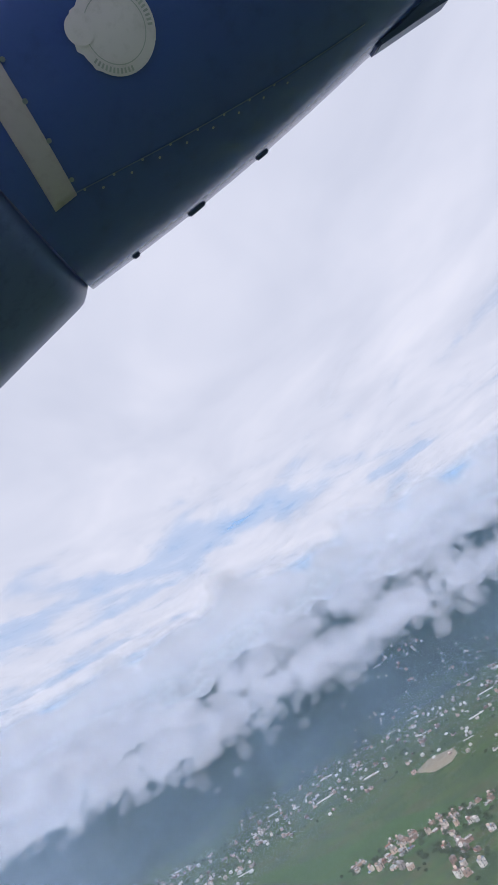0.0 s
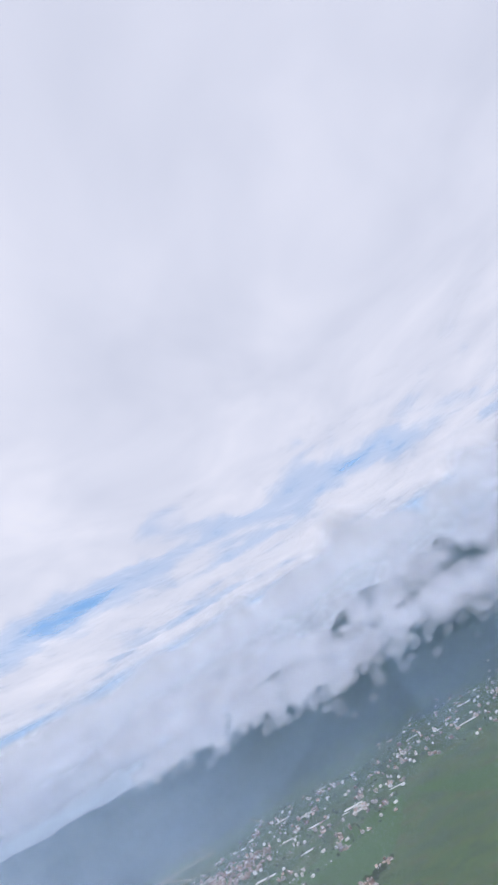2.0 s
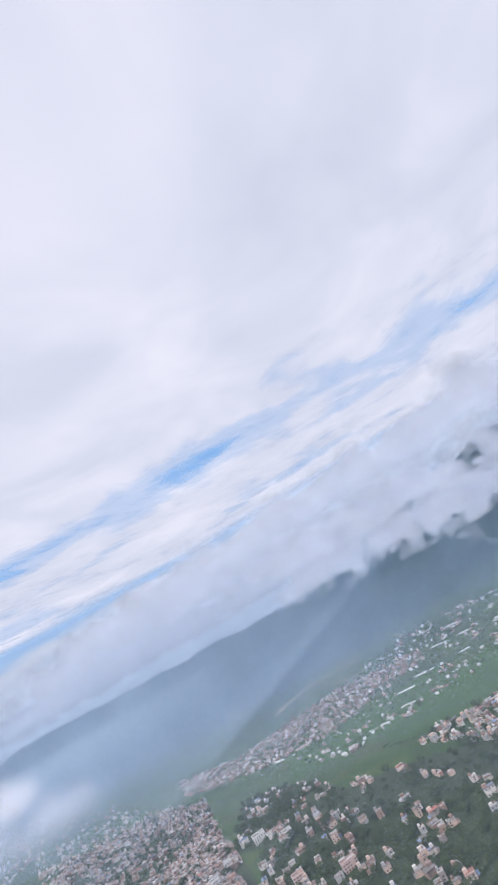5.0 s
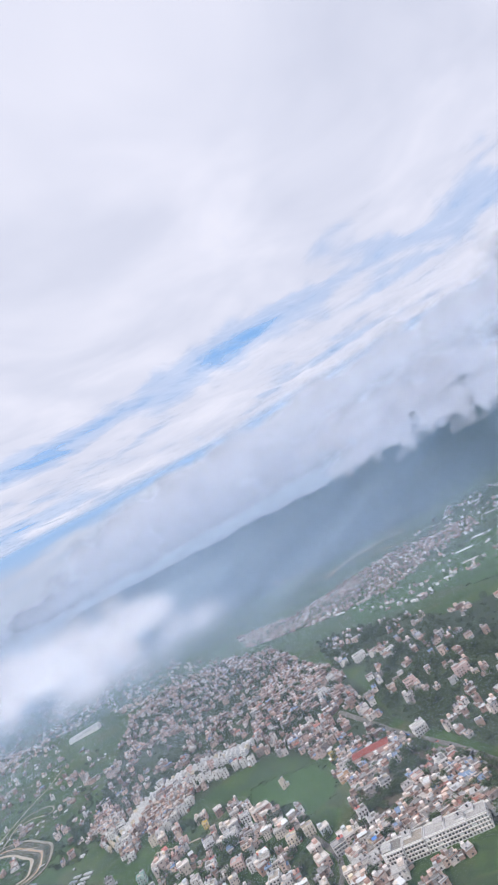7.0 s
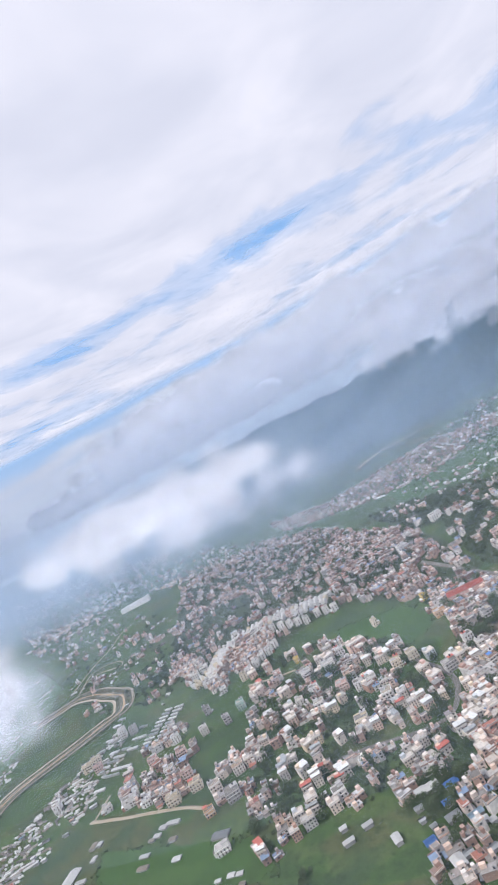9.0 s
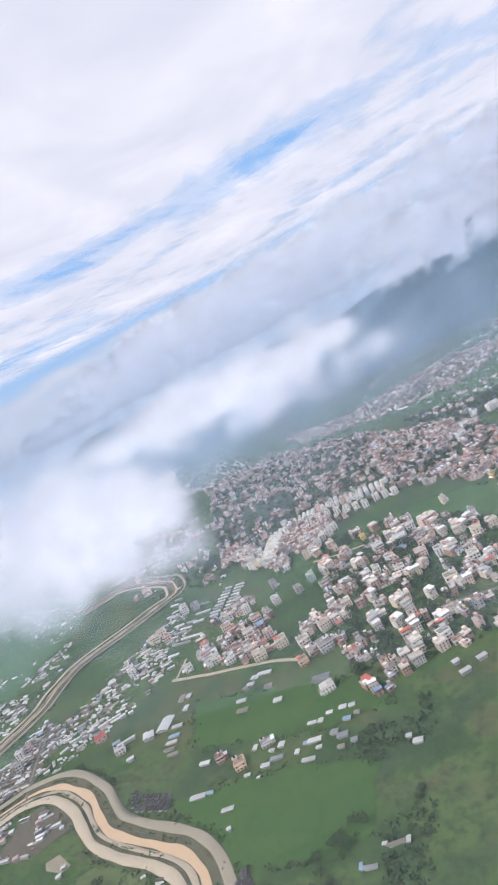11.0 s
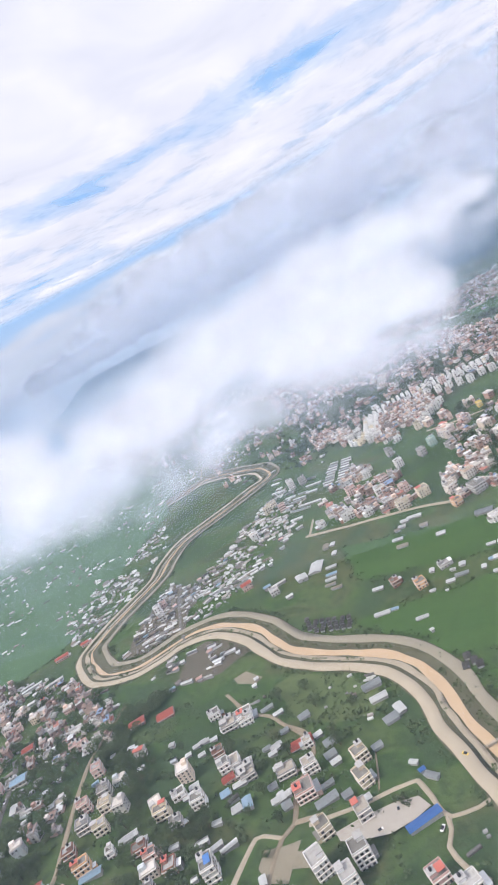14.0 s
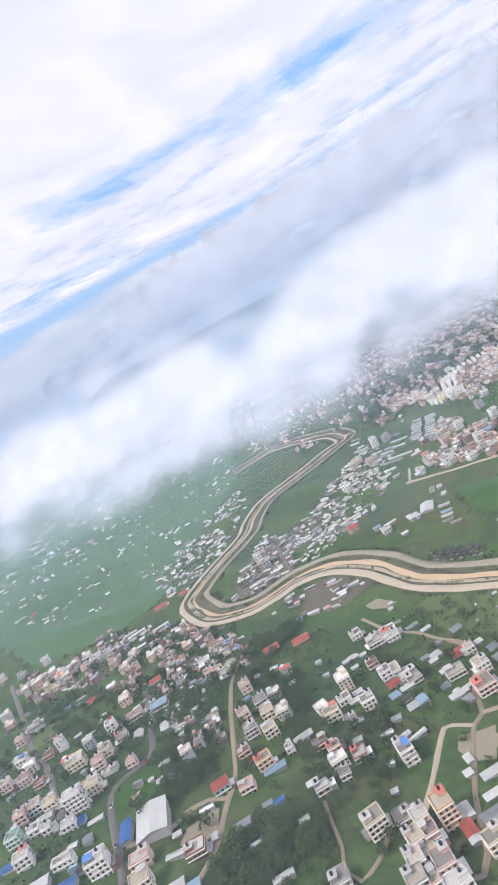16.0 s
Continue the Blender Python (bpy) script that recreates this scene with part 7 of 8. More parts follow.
for zone, gap, count, yaw, seed in ((RIVER_VILLAGE, 1.2, 26, 25, 11), (BEND_VILLAGE, 1.2, 9, 25, 12), (INNER_BEND, 1.2, 26, 25, 24), (NEAR_BEND, 1.0, 8, 28, 25), (EAST_LOWER, 3.5, 12, 30, 15), (HILL_PLOTS, 1.4, 60, 28, 36)):
    for x, y, a, b in spots(zone, gap + 1.7, count, 1.7, seed, clump=-0.15):
        put_shed(x, y, a, yaw + 34 * (b - 0.5))


def far_roofs(name, zone, count, seed, material, size, label):
    """Small houses far off, too many and too small to pick apart."""
    rnd = random.Random(seed)
    bm = bmesh.new()
    for x, y, a, b in spots(zone, 4.6, count, 1.6, seed):
        w, d, h = size * (0.7 + a), size * (0.6 + 0.5 * b), 1.6 + 2.2 * rnd.random()
        yaw = radians(25 + 30 * (b - 0.5))
        z = land(x, y)
        c, s = math.cos(yaw), math.sin(yaw)
        v = [bm.verts.new((x + c * p - s * q, y + s * p + c * q, z + r)) for r in (-2, h) for p, q in ((-w / 2, -d / 2), (w / 2, -d / 2), (w / 2, d / 2), (-w / 2, d / 2))]
        top = [bm.verts.new((x + c * p, y + s * p, z + h + 1.4)) for p in (-w / 2, w / 2)]
        for f in ((0, 1, 5, 4), (1, 2, 6, 5), (2, 3, 7, 6), (3, 0, 4, 7)):
            bm.faces.new([v[k] for k in f])
        bm.faces.new((v[4], v[5], top[1], top[0]))
        bm.faces.new((v[6], v[7], top[0], top[1]))
        bm.faces.new((v[5], v[6], top[1]))
        bm.faces.new((v[7], v[4], top[0]))
    return tagged(part(name, bm, material), label, "houses", kind="stuff")


far_roofs("far_town", FAR_TOWN, 850, 21, M_FARBROWN, 4.2, "dense brown brick village far across the fields")
far_roofs("far_farms", FAR_FIELDS, 120, 22, M_FARPALE, 3.8, "scattered pale farmhouses across the far fields")
far_roofs("far_farms", FAR_RIGHT, 130, 23, M_FARPALE, 3.8, "scattered pale farmhouses at the foot of the hills")


def long_roofs(name, zone, count, gap, seed, label, clump=0.05):
    """Long low sheds in broken rows across the fields."""
    rnd = random.Random(seed)
    bm = bmesh.new()
    for x, y, a, b in spots(zone, gap, count, 1.6, seed, clump=clump):
        yaw = 25 + rnd.gauss(0, 14)
        for k in range(rnd.choice((1, 1, 2, 3))):
            w, d, h = 1.4 + 5.5 * a * a, 0.6 + 0.7 * b, 0.8
            m = pose(x, y, land(x, y), 0, 0, yaw) @ pose(rnd.uniform(-1, 1), k * (d + rnd.uniform(0.7, 1.6)), 0)
            v = [bm.verts.new(m @ Vector(c)) for c in ((-w / 2, -d / 2, -1), (w / 2, -d / 2, -1), (w / 2, d / 2, -1), (-w / 2, d / 2, -1), (-w / 2, -d / 2, h), (w / 2, -d / 2, h), (w / 2, d / 2, h), (-w / 2, d / 2, h), (-w / 2, 0, h + 0.5), (w / 2, 0, h + 0.5))]
            for f in ((0, 1, 5, 4), (1, 2, 6, 9, 5), (2, 3, 7, 6), (3, 0, 4, 8, 7), (4, 5, 9, 8), (6, 7, 8, 9)):
                bm.faces.new([v[q] for q in f])
    return tagged(part(name, bm, M_SHEDS), label, "sheds", kind="stuff")


M_SHEDS = mixed("field_shed_sheets", [(0.58, 0.58, 0.56), (0.34, 0.34, 0.33), (0.42, 0.38, 0.34), (0.14, 0.135, 0.13), (0.70, 0.70, 0.68), (0.26, 0.21, 0.18), (0.54, 0.53, 0.51), (0.20, 0.18, 0.17), (0.64, 0.63, 0.61), (0.24, 0.23, 0.23)])
long_roofs("field_sheds", WEST_FIELDS, 420, 2.8, 14, "long low pale sheds in rows on the western fields")
long_roofs("field_sheds", WEST_BANK, 220, 2.0, 13, "crowded low pale sheds beside the river", -0.3)
long_roofs("river_sheds", RIVER_VILLAGE, 330, 1.9, 26, "crowded low sheds between the river arms", -0.3)
long_roofs("river_sheds", BEND_VILLAGE, 16, 2.4, 27, "low sheds inside the river bend", -0.3)
long_roofs("river_sheds", WEST_VILLAGE, 36, 2.6, 30, "low pale sheds along the edge of the paddy plain", -0.3)
long_roofs("river_sheds", LEFT_HAMLET, 60, 2.2, 31, "low sheds between the hamlet houses", -0.3)
long_roofs("river_sheds", RIGHT_FLAT, 12, 3.0, 32, "a few low sheds in the meadow", 0.1)
long_roofs("river_sheds", INNER_BEND, 60, 2.2, 28, "low sheds crowded at the bend", -0.4)
long_roofs("field_sheds", WEST_SLOPE, 150, 2.4, 29, "scattered low roofs on the western slope")
long_roofs("field_sheds", EAST_EDGE, 60, 6, 17, "low pale sheds between the valley houses")
long_roofs("field_sheds", FAR_FIELDS, 120, 7, 18, "lines of pale low roofs across the far fields")
long_roofs("field_sheds", FAR_RIGHT, 100, 7, 19, "lines of pale low roofs at the foot of the hills")
long_roofs("field_sheds", MIST_TOWN, 150, 4, 20, "pale low roofs at the edge of the mist")

def tunnels(name, zone, count, seed, label):
    """Long low growing tunnels in small parallel groups, each with an arched skin."""
    rnd = random.Random(seed)
    bm = bmesh.new()
    for x, y, a, b in spots(zone, 9.0, count, 3.0, seed, clump=0.0):
        yaw = -13 + rnd.gauss(0, 5)
        for k in range(rnd.choice((1, 1, 2, 3))):
            w, d = 12 + 22 * a, 1.6 + 1.0 * b
            m = pose(x, y, land(x, y), 0, 0, yaw) @ pose(rnd.uniform(-5, 5), k * (d + rnd.uniform(1.0, 3.0)), 0)
            arch = [(d / 2 * math.cos(q), 1.1 * math.sin(q) + 0.2) for q in np.linspace(0, math.pi, 6)]
            ends = [[bm.verts.new(m @ Vector((u, p, h))) for p, h in [(d / 2, -1.0), *arch, (-d / 2, -1.0)]] for u in (-w / 2, w / 2)]
            for i in range(7):
                bm.faces.new((ends[0][i], ends[1][i], ends[1][i + 1], ends[0][i + 1]))
            bm.faces.new(ends[0])
            bm.faces.new(ends[1][::-1])
    return tagged(part(name, bm, M_FARPALE), label, "greenhouses", kind="stuff")


tunnels("growing_tunnels", FAR_FIELDS, 20, 33, "long pale growing tunnels in rows across the far fields")
tunnels("growing_tunnels", FAR_RIGHT, 20, 34, "long pale growing tunnels at the foot of the hills")

TREES = [tree_kind(31, 5.5, 4.4, 90), tree_kind(32, 7, 5.4, 120), tree_kind(33, 4, 4, 70), tree_kind(34, 8, 5.2, 130), tree_kind(35, 3, 3.6, 50)]
TREE_USED = [False] * len(TREES)


def put_tree(x, y, a, b):
    k = int(a * len(TREES)) % len(TREES)
    s = 0.7 + 0.6 * b
    m = pose(x, y, land(x, y) - 0.1, 0, 0, 360 * b) @ Matrix.Diagonal((s, s, s, 1))
    if TREE_USED[k]:
        copy_thing(TREES[k], m)
    else:
        TREES[k].matrix_basis = m
        TREE_USED[k] = True


def woods(name, zone, count, gap, seed, label):
    """Trees and bushes grown together."""
    vs, fs, at = [], [], 0
    for x, y, a, b in spots(zone, gap, count, 1.2, seed, True):
        me = next(o.data for o in TREES[int(a * len(TREES)) % len(TREES)].children if o.name.startswith("crown"))
        co = np.empty(len(me.vertices) * 3)
        me.vertices.foreach_get("co", co)
        s, yaw = 0.6 + 0.6 * b, 6.28 * b
        co = co.reshape(-1, 3) * s
        c, q = math.cos(yaw), math.sin(yaw)
        co = np.stack([co[:, 0] * c - co[:, 1] * q + x, co[:, 0] * q + co[:, 1] * c + y, co[:, 2] * 0.9 - 0.6 + land(x, y)], 1)
        vs.append(co)
        fs.append(np.arange(len(co)).reshape(-1, 4) + at)
        at += len(co)
    me = bpy.data.meshes.new(name)
    me.from_pydata(np.concatenate(vs).tolist(), [], np.concatenate(fs).tolist())
    me.materials.append(M_LEAF)
    return tagged(new(name, me), label, "trees", kind="stuff")


for zone, count, gap, seed in ((MID_WOOD, 15, 4, 42), (UPPER_WOOD, 20, 4, 43), (CENTRE_SCRUB, 22, 5, 44), (VILLAGE_GREEN, 50, 5, 46), (RIGHT_FLAT, 10, 5, 47), (FIELD_HEDGE, 3, 4, 49), (HILL_PLOTS, 60, 6, 56), (EAST_LOWER, 6, 4, 54), (NEW_TOWN, 8, 2.5, 55)):
    for x, y, a, b in spots(zone, gap, count, 1.4, seed):
        put_tree(x, y, a, b)
for zone, count, gap, seed, label in ((HILL_WOOD, 120, 2.4, 61, "dark dense woods on the hillside"), (MID_WOOD, 90, 2.6, 62, "dark thicket between the village lanes"), (UPPER_WOOD, 50, 2.6, 63, "dark grove beside the houses"), (RIVER_WOOD, 110, 2.8, 64, "dark trees on the slope above the river"), (LEFT_HAMLET, 60, 2.2, 82, "dark trees between the hamlet houses"), (WEST_VILLAGE, 40, 2.2, 83, "trees at the edge of the paddy plain"), (VILLAGE_GREEN, 70, 3, 65, "bushes and trees between the village houses"), (RIDGE_WOOD, 420, 2.4, 66, "dark tree belt behind the town"), (TOWN_WOOD, 90, 3, 67, "dark wood at the edge of the town"), (WEST_SLOPE, 110, 2.4, 80, "dark trees on the western slope"), (BACK_YARDS, 40, 1.2, 79, "trees behind the long white block"), (MID_EAST, 380, 1.0, 74, "trees between the houses by the main road"), (NEW_TOWN, 280, 1.1, 75, "trees between the new houses"), (EAST_LOWER, 90, 2.2, 76, "trees between the sheds"), (OLD_TOWN, 560, 1.0, 68, "trees between the town roofs"), (EAST_TOWN, 620, 2.0, 69, "trees in the gardens of the town"), (EAST_EDGE, 200, 3, 70, "trees along the field edges"), (CENTRE_SCRUB, 60, 3, 71, "low bushes on the slope"), (FIELD_HEDGE, 7, 3.5, 72, "hedge trees along the field edge"), (NEAR_RIGHT, 140, 3, 73, "trees along the valley road"), (FAR_FIELDS, 420, 3, 101, "dark tree lines across the far fields"), (FAR_RIGHT, 260, 3, 102, "dark tree lines at the foot of the hills"), (CENTRE_TOWN, 220, 0.9, 104, "trees between the roofs round the crossroads"), (FAR_TOWN, 260, 2, 105, "dark trees among the far village roofs"), (MIST_TOWN, 420, 2, 103, "trees between the houses in the mist")):
    woods("woods", zone, count, gap, seed, label)


def shrubs(name, zone, count, seed, label):
    """Low bushes and tall weeds, scattered thickly where noise lets them grow."""
    rnd = random.Random(seed)
    xs, ys = [p[0] for p in zone], [p[1] for p in zone]
    vs, fs = [], []
    for _ in range(count * 4):
        x, y = rnd.uniform(min(xs), max(xs)), rnd.uniform(min(ys), max(ys))
        if len(fs) > count * 9 or not inside(x, y, zone) or noise.noise((x * 0.03, y * 0.03, seed)) < 0.1 or not free(x, y, 0.8):
            continue
        z, s = land(x, y), rnd.uniform(0.5, 1.3)
        for j in range(9):
            turn = Euler((rnd.uniform(-1.1, 1.1), rnd.uniform(-1.1, 1.1), rnd.uniform(0, 6.28))).to_matrix()
            o = Vector((x + rnd.gauss(0, s), y + rnd.gauss(0, s), z + rnd.uniform(0.1, 1.0) * s))
            i = len(vs)
            vs += [tuple(o + turn @ Vector(c) * s * 0.75) for c in ((-1, 0, 0), (0, -0.6, 0), (1, 0, 0.2), (0, 0.6, 0))]
            fs.append((i, i + 1, i + 2, i + 3))
    me = bpy.data.meshes.new(name)
    me.from_pydata(vs, [], fs)
    me.materials.append(M_LEAF)
    return tagged(new(name, me), label, "bushes", kind="stuff")


shrubs("bushes", HILL_PLOTS, 1000, 81, "low bushes and weeds over the hillside plots")
shrubs("bushes", RIVERSIDE, 180, 82, "low bushes and weeds along the river meadows")
shrubs("bushes", WEST_SLOPE, 600, 85, "low bushes on the western slope")
shrubs("bushes", NEW_TOWN, 900, 83, "low bushes between the new houses")
shrubs("bushes", RIGHT_FLAT, 200, 86, "low bushes over the river meadow")
shrubs("bushes", EAST_TOWN, 700, 87, "low bushes between the town gardens")
for x, y, n_, s_ in ((-511, 132, 5, 3), (-510, 80, 4, 2.5), (-511, 60, 3, 2), (-546, 46, 2, 1.2), (-543, 42, 1, 1)):
    rnd = random.Random(int(x * y))
    for k in range(n_):
        put_tree(x + rnd.gauss(0, s_), y + rnd.gauss(0, s_), rnd.choice((0.1, 0.5, 0.9)), 0.5 * rnd.random())
EAST_SCRUB = [(-556, 118), (-538, 128), (-512, 150), (-505, 100), (-505, 20), (-520, 40), (-530, 70), (-528, 96)]
shrubs("bushes", EAST_SCRUB, 260, 88, "rough scrub and tall weeds beside the rice field")
shrubs("bushes", EAST_LOWER, 400, 84, "low bushes between the sheds")


def hedge(rims, seed):
    """Weeds and bushes along the low banks between fields."""
    rnd = random.Random(seed)
    vs, fs = [], []
    for rim in rims:
        for (xa, ya), (xb, yb) in zip(rim, rim[1:] + rim[:1]):
            for k in range(max(1, int(math.hypot(xb - xa, yb - ya) / 1.3))):
                u = rnd.random()
                x, y = xa + (xb - xa) * u + rnd.gauss(0, 1.2), ya + (yb - ya) * u + rnd.gauss(0, 1.2)
                if y > 640 or noise.noise((x * 0.05, y * 0.05, seed)) < -0.1 or not free(x, y, 0.6):
                    continue
                z, s = land(x, y), rnd.uniform(0.35, 1.0)
                for j in range(7):
                    turn = Euler((rnd.uniform(-1.1, 1.1), rnd.uniform(-1.1, 1.1), rnd.uniform(0, 6.28))).to_matrix()
                    o = Vector((x + rnd.gauss(0, s), y + rnd.gauss(0, s), z + rnd.uniform(0.2, 1.0) * s))
                    i = len(vs)
                    vs += [tuple(o + turn @ Vector(c) * s * 0.75) for c in ((-1, 0, 0), (0, -0.6, 0), (1, 0, 0.2), (0, 0.6, 0))]
                    fs.append((i, i + 1, i + 2, i + 3))
    me = bpy.data.meshes.new("hedge")
    me.from_pydata(vs, [], fs)
    me.materials.append(M_LEAF)
    return tagged(new("hedge", me), "weeds and low bushes along the field banks", "hedge", kind="stuff")


hedge(HEDGES, 91)
for off in (14.4, 5.9, -6.0, -14.7):
    bank_line = [tuple(p) for p in along(RIVER, off)]
    hedge([bank_line + bank_line[::-1]], 92)

# ---- low clouds and haze ----
cloud(-590, 310, 213, 88, 30, 24, 90, 6, 26, 1)
cloud(-680, 330, 208, 70, 30, 22, 50, 6, 26, 2)
cloud(-616, 72, 205, 70, 20, 27, 90, 6, 23, 3)
cloud(-562, 70, 200, 26, 14, 17, 36, 6, 15, 4)
cloud(-740, 18, 207, 108, 18, 21, 120, 6, 21, 5)
cloud(-850, 60, 205, 90, 30, 26, 70, 6, 26, 6)
cloud(-760, 230, 150, 60, 40, 22, 30, 5, 34, 7, M_WISP, "thin drifting mist over the western paddies")
cloud(-960, 250, 140, 130, 60, 26, 40, 5, 44, 8, M_WISP, "thin drifting mist over the western paddies")
cloud(-560, 330, 190, 80, 40, 14, 30, 5, 30, 9, M_WISP, "thin drifting mist under the cloud")
cloud(-590, 75, 180, 50, 20, 10, 24, 5, 20, 10, M_WISP, "thin drifting mist under the cloud")
cloud(-690, 20, 184, 80, 18, 12, 36, 5, 22, 11, M_WISP, "thin drifting mist under the cloud")
HILL_CLOUD = "ragged white cloud hugging the foot of the wooded hills"
for k, (x, y, z, sx, sy, sz, n_, s_) in enumerate(((480, 1520, 210, 230, 50, 66, 90, 44), (210, 1500, 212, 180, 45, 66, 84, 40), (0, 1500, 212, 150, 40, 62, 76, 37), (-190, 1490, 205, 150, 40, 58, 70, 34), (-330, 1490, 215, 140, 40, 58, 70, 36), (-480, 1500, 222, 110, 40, 46, 56, 33), (-600, 1490, 210, 80, 40, 30, 32, 29), (-420, 1520, 285, 260, 60, 50, 66, 56), (100, 1600, 292, 260, 60, 44, 50, 54), (560, 1620, 310, 220, 60, 50, 48, 58), (-470, 1500, 264, 150, 40, 34, 44, 38), (-250, 1500, 260, 140, 40, 32, 40, 36), (-40, 1505, 258, 110, 40, 28, 26, 34))):
    cloud(x, y, z, sx, sy, sz, n_, 6, s_, 20 + k, M_PUFF, HILL_CLOUD, lobe=0.7)
FAR_CLOUD = "long white stratus bank over the far end of the valley"
for k, (x, y, z, sx, sy, sz, n_, s_) in enumerate(((-760, 2080, 300, 260, 50, 34, 60, 70), (-1100, 2260, 275, 300, 60, 34, 70, 80), (-1650, 2620, 275, 400, 80, 36, 80, 95), (-2350, 3090, 285, 460, 90, 42, 80, 115), (-3050, 3540, 295, 480, 90, 48, 80, 130), (-1150, 2420, 370, 420, 80, 50, 50, 120), (-2000, 2950, 390, 600, 90, 60, 60, 150), (-1500, 2900, 460, 900, 120, 90, 60, 190), (-500, 2500, 460, 500, 120, 90, 50, 150), (250, 2500, 480, 600, 120, 90, 50, 160), (1100, 2500, 480, 600, 120, 100, 50, 170))):
    cloud(x, y, z, sx, sy, sz, n_, 6, s_, 40 + k, M_STRATUS, FAR_CLOUD)
bm = bmesh.new()
rows = [[bm.verts.new((x, y, 720 + 14 * noise.noise((x * 0.002, y * 0.002, 8)))) for x in np.linspace(-4900, 4300, 60)] for y in np.linspace(-4600, 4700, 60)]
for ra, rb in zip(rows, rows[1:]):
    for i in range(59):
        bm.faces.new((ra[i], ra[i + 1], rb[i + 1], rb[i])).smooth = True
deck = tagged(part("cloud_deck", bm, M_DECK), "high broken white cloud sheet with blue gaps", "cloud", kind="structure")
deck.visible_shadow = False


def veil(y, thick, k, top):
    """An upright tinted sheet across the valley, standing in for distance haze."""
    bm = bmesh.new()
    xs = np.linspace(-4800, 3600, 40)
    rows = [[bm.verts.new((x, y + 6 * math.sin(x * 0.003 + k), z)) for x in xs] for z in np.linspace(-20, top, 5)]
    for a, b in zip(rows, rows[1:]):
        for i in range(len(xs) - 1):
            bm.faces.new((a[i], a[i + 1], b[i + 1], b[i]))
    ob = tagged(part("haze", bm, thick), "translucent tinted sheet imitating bluish distance haze", "haze", "haze over the valley", "structure")
    ob.visible_shadow = False
    return ob


# Haze is laid on as colour: pale sheets lighten what lies behind them.
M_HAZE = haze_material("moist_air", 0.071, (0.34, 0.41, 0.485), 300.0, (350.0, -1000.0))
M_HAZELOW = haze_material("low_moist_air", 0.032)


def layer(z, x0, x1, y0, y1, air):
    """A flat tinted sheet under the aircraft, painting haze over the ground."""
    bm = bmesh.new()
    xs, ys = np.linspace(x0, x1, 24), np.linspace(y0, y1, 24)
    rows = [[bm.verts.new((x, y, z + 8 * noise.noise((x * 0.004, y * 0.004, z)))) for x in xs] for y in ys]
    for a, b in zip(rows, rows[1:]):
        for i in range(len(xs) - 1):
            bm.faces.new((a[i], a[i + 1], b[i + 1], b[i])).smooth = True
    ob = tagged(part("haze", bm, air), "translucent tinted sheet imitating bluish distance haze", "haze", "haze over the valley", "structure")
    ob.visible_shadow = False
    return ob


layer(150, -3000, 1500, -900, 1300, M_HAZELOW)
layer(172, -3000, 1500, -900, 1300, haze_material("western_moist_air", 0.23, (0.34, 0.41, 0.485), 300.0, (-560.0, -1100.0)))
# Darker blue tint for the far hills, again haze put in as colour.
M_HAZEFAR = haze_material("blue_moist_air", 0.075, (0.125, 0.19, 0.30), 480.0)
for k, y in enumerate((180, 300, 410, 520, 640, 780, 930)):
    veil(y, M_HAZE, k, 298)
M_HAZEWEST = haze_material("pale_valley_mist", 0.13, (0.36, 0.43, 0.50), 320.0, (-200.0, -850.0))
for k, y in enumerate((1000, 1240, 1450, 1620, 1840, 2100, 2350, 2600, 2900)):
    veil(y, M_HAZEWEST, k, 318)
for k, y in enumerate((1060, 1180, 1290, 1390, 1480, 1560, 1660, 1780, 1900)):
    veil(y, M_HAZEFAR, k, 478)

# ---- engine cowling beside the first viewpoint ----
def cowl_radius(s):
    """Radius of the cowling along its axis: a fuller lip at one end, a straight barrel, a slight taper."""
    r = 0.80 + 0.028 * math.sin(math.pi * min(1.0, max(0.0, (s + 0.1) / 1.7)))
    if s < -0.10:
        r += 0.015 + 0.085 * (-0.10 - s) - 0.05 * math.exp(-((s + 0.10) / 0.05) ** 2)
    return r - 0.05 * max(0.0, s - 1.4) ** 2


def on_cowl(s, deg, lift=0.0):
    r = cowl_radius(s) + lift
    return Vector((s, r * math.sin(radians(deg)), r * math.cos(radians(deg))))


def cowl_shell(s0, s1, d0, d1, lift, ns, nd_, thick=0.0, slant=0.0, drop=0.0):
    bm = bmesh.new()
    g = [[bm.verts.new(on_cowl(s0 + (s1 - s0) * i / ns + slant * (d1 - d0) * j / nd_, d0 + (d1 - d0) * j / nd_ - drop * (s1 - s0) * i / ns, lift)) for j in range(nd_ + 1)] for i in range(ns + 1)]
    for i in range(ns):
        for j in range(nd_):
            bm.faces.new((g[i][j], g[i][j + 1], g[i + 1][j + 1], g[i + 1][j])).smooth = True
    bmesh.ops.recalc_face_normals(bm, faces=bm.faces)
    if thick:
        bmesh.ops.solidify(bm, geom=bm.faces[:], thickness=thick)
    return bm


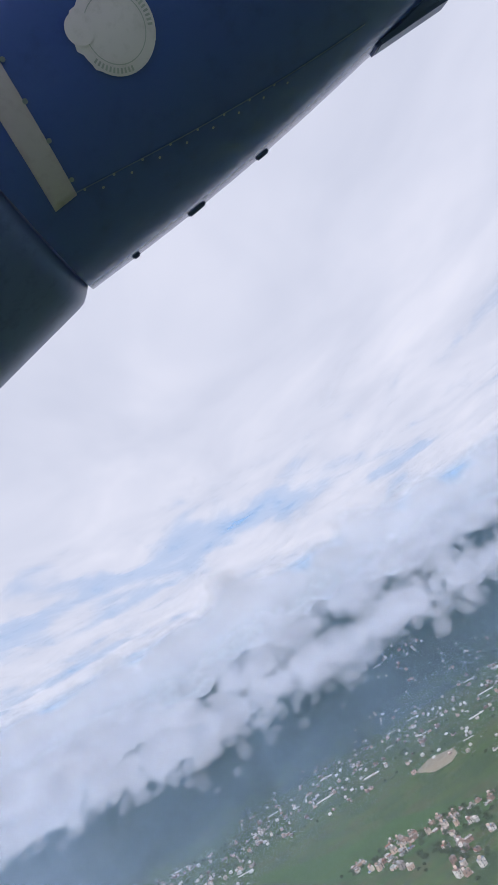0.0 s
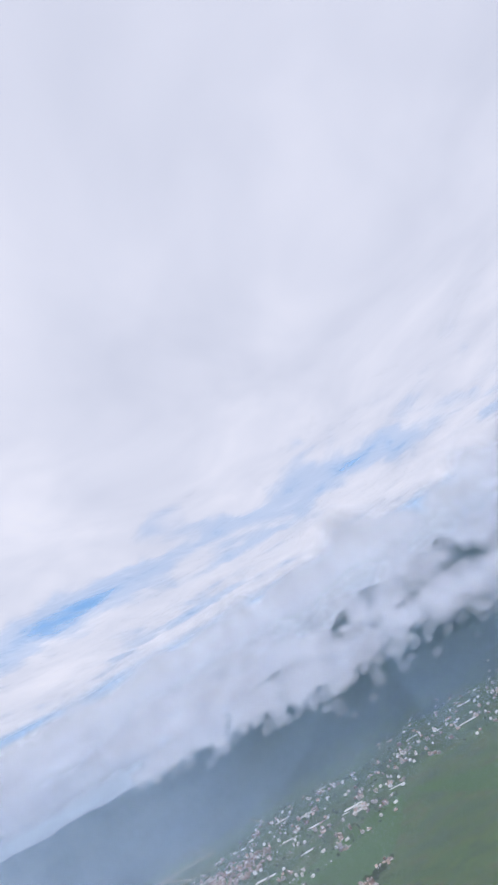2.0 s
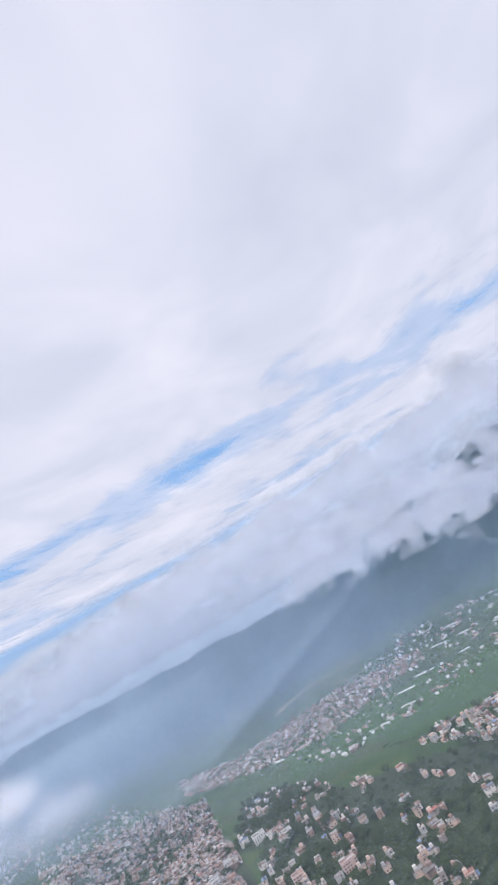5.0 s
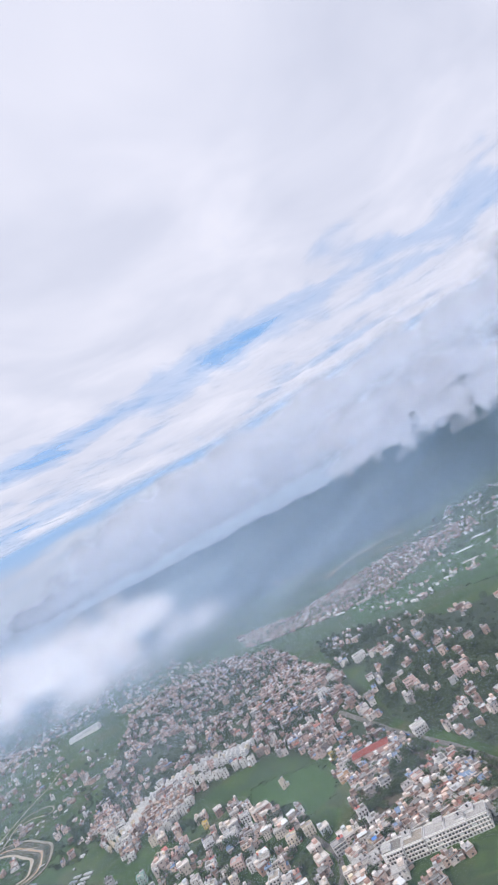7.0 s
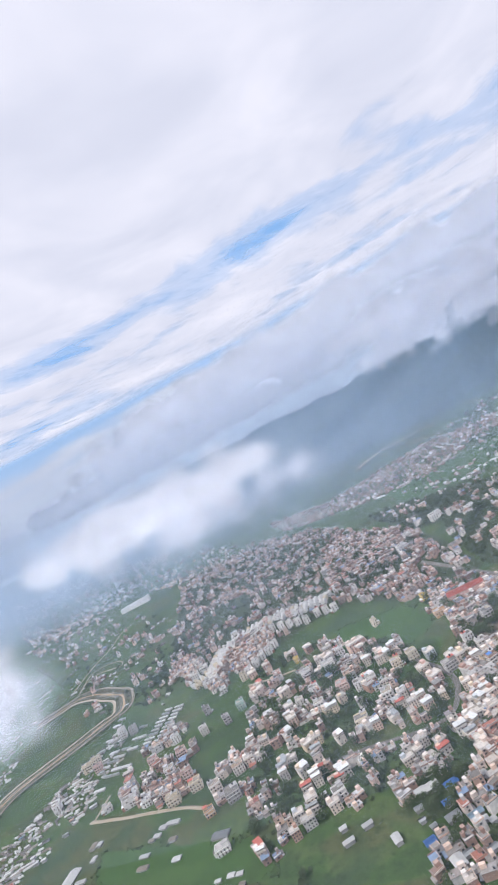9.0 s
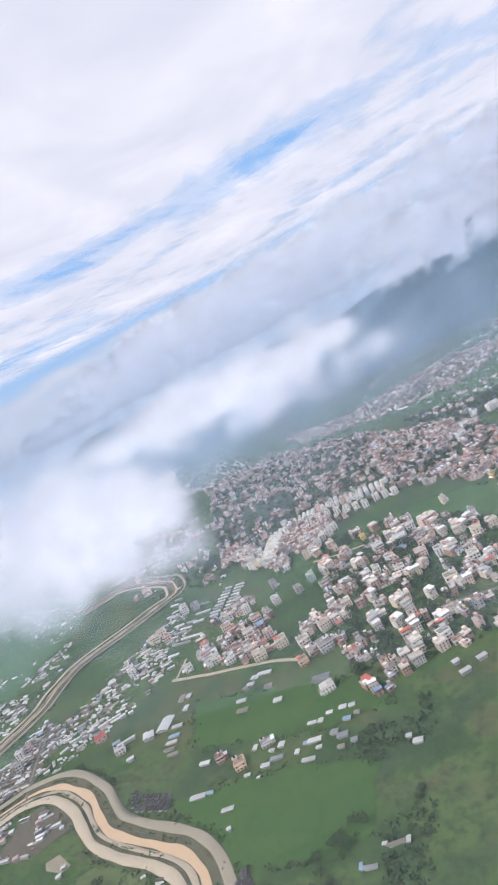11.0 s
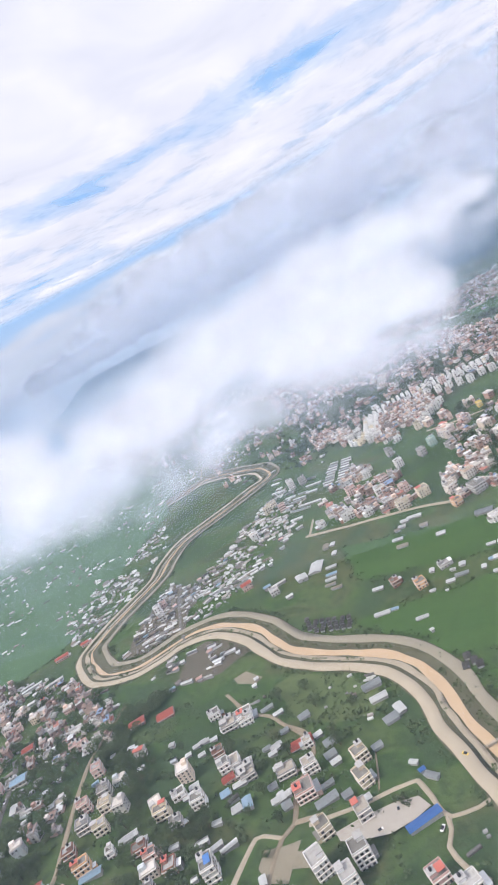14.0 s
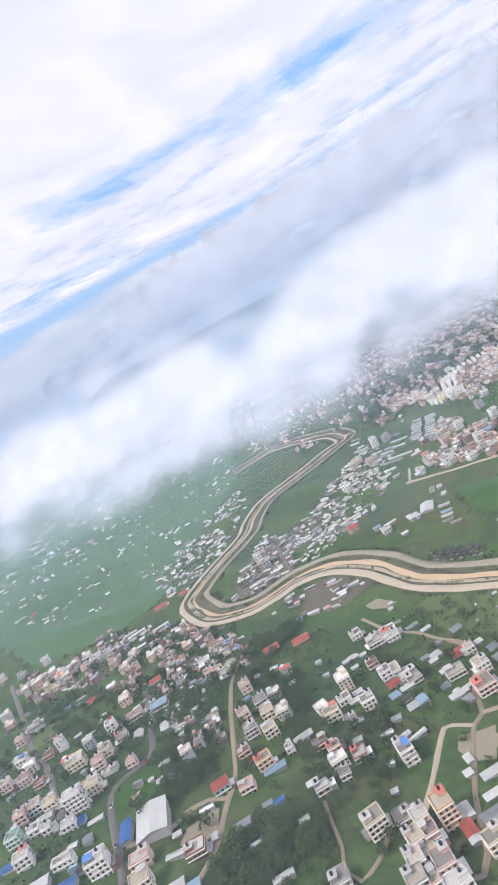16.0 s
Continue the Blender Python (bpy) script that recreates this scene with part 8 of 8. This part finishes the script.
def cowl_disc(s, deg, rad, lift, start=0, stop=360, inner=0.0, lobes=0.0, n=48):
    """A round or ring-shaped decal that follows the cowling."""
    bm = bmesh.new()
    rows = []
    for i in range(n + 1):
        a = radians(start + (stop - start) * i / n)
        ro = rad * (1 + lobes * max(0.0, math.sin(9 * a)) * (1 if 1.9 < a < 3.6 else 0.0))
        row = []
        for q in ([inner, ro] if inner else [0.0005, 0.35 * ro, 0.7 * ro, ro]):
            ds, dd = q * math.cos(a), math.degrees(q * math.sin(a) / 0.8)
            row.append(bm.verts.new(on_cowl(s + ds, deg + dd, lift)))
        rows.append(row)
    for a, b in zip(rows, rows[1:]):
        for k in range(len(a) - 1):
            bm.faces.new((a[k], a[k + 1], b[k + 1], b[k])).smooth = True
    bmesh.ops.recalc_face_normals(bm, faces=bm.faces)
    return bm


nacelle = new("engine_nacelle")
nacelle.matrix_basis = pose(*ROWS[0][1:]) @ pose(-1.167, 1.391, -3.0, 0, 0, 40)
tagged(nacelle, "dark navy aircraft engine nacelle with rivets and silver badge", "engine")
part("cowling", cowl_shell(-0.10, 2.6, -180, 180, 0, 60, 120), M_NAVY, nacelle)
part("intake_lip", cowl_shell(-1.5, -0.11, -180, 180, 0.004, 40, 120), M_NAVYDIM, nacelle, "duller navy intake lip")
tape = cowl_shell(0.0, 0.105, -56, 30, 0.004, 4, 40, 0.002, 0.0022)
part("tape_strip", tape, M_STRIP, nacelle, "grey erosion tape strip")
badge = part("badge", cowl_disc(0.56, -31.6, 0.140, 0.004, lobes=0.10), M_BADGE, nacelle, "round silver badge with a plain winged shape")
part("badge_ring", cowl_disc(0.56, -31.6, 0.106, 0.006, inner=0.1025), M_BADGEINK, badge)
for k in range(22):
    a = 195 + k * 6.2 + (70 if k > 10 else 0)
    part("print_bar", cowl_disc(0.56, -31.6, 0.131, 0.006, a, a + 3.2, 0.114, n=3), M_BADGEINK, badge)
part("wing_shape", cowl_disc(0.66, -24.5, 0.045, 0.007), M_BADGE, badge)
part("wing_shape", cowl_disc(0.46, -27.0, 0.05, 0.007), M_BADGE, badge)
for s, d in ((0.192, -21.7), (0.164, -31.1), (0.145, -40.9), (0.123, -51.7), (0.205, -12.0)):
    part("rivet", cowl_disc(s, d, 0.0095, 0.005, n=10), M_STEEL, nacelle)
for k in range(16):
    s = 0.14 + 0.062 * k
    part("rivet", cowl_disc(s, -56.2 - 15.0 * (s - 0.1) - (1.3 if k % 2 else -0.7), 0.006, 0.004, n=8), M_STEEL, nacelle)
seam = cowl_shell(0.10, 1.5, -55.4, -55.0, 0.003, 30, 1, 0.0, 0.0, 15.0)
part("panel_seam", seam, M_NAVYDIM, nacelle)
for s, d, w in ((0.52, -101, 0.05), (0.92, -101, 0.035), (0.16, -100, 0.02)):
    bm = bmesh.new()
    box(bm, -w, w, -0.012, 0.012, -0.01, 0.014)
    bmesh.ops.bevel(bm, geom=bm.edges[:], offset=0.006, segments=2, affect="EDGES")
    part("latch", bm, M_NAVYDIM, nacelle, "small cowl latch", m=Matrix.Translation(on_cowl(s, d)) @ pose(0, 0, 0, -d, 0, 0))
bm = bmesh.new()
box(bm, 0, 0.42, -0.07, 0.07, -0.05, 0.05)
for v in bm.verts:
    if v.co.x < 0.1:
        v.co.z *= 0.2
bmesh.ops.bevel(bm, geom=bm.edges[:], offset=0.02, segments=2, affect="EDGES")
part("drain_fairing", bm, M_NAVYDIM, nacelle, m=Matrix.Translation(on_cowl(1.62, -99)) @ pose(0, 0, 0, 99, 0, 0))
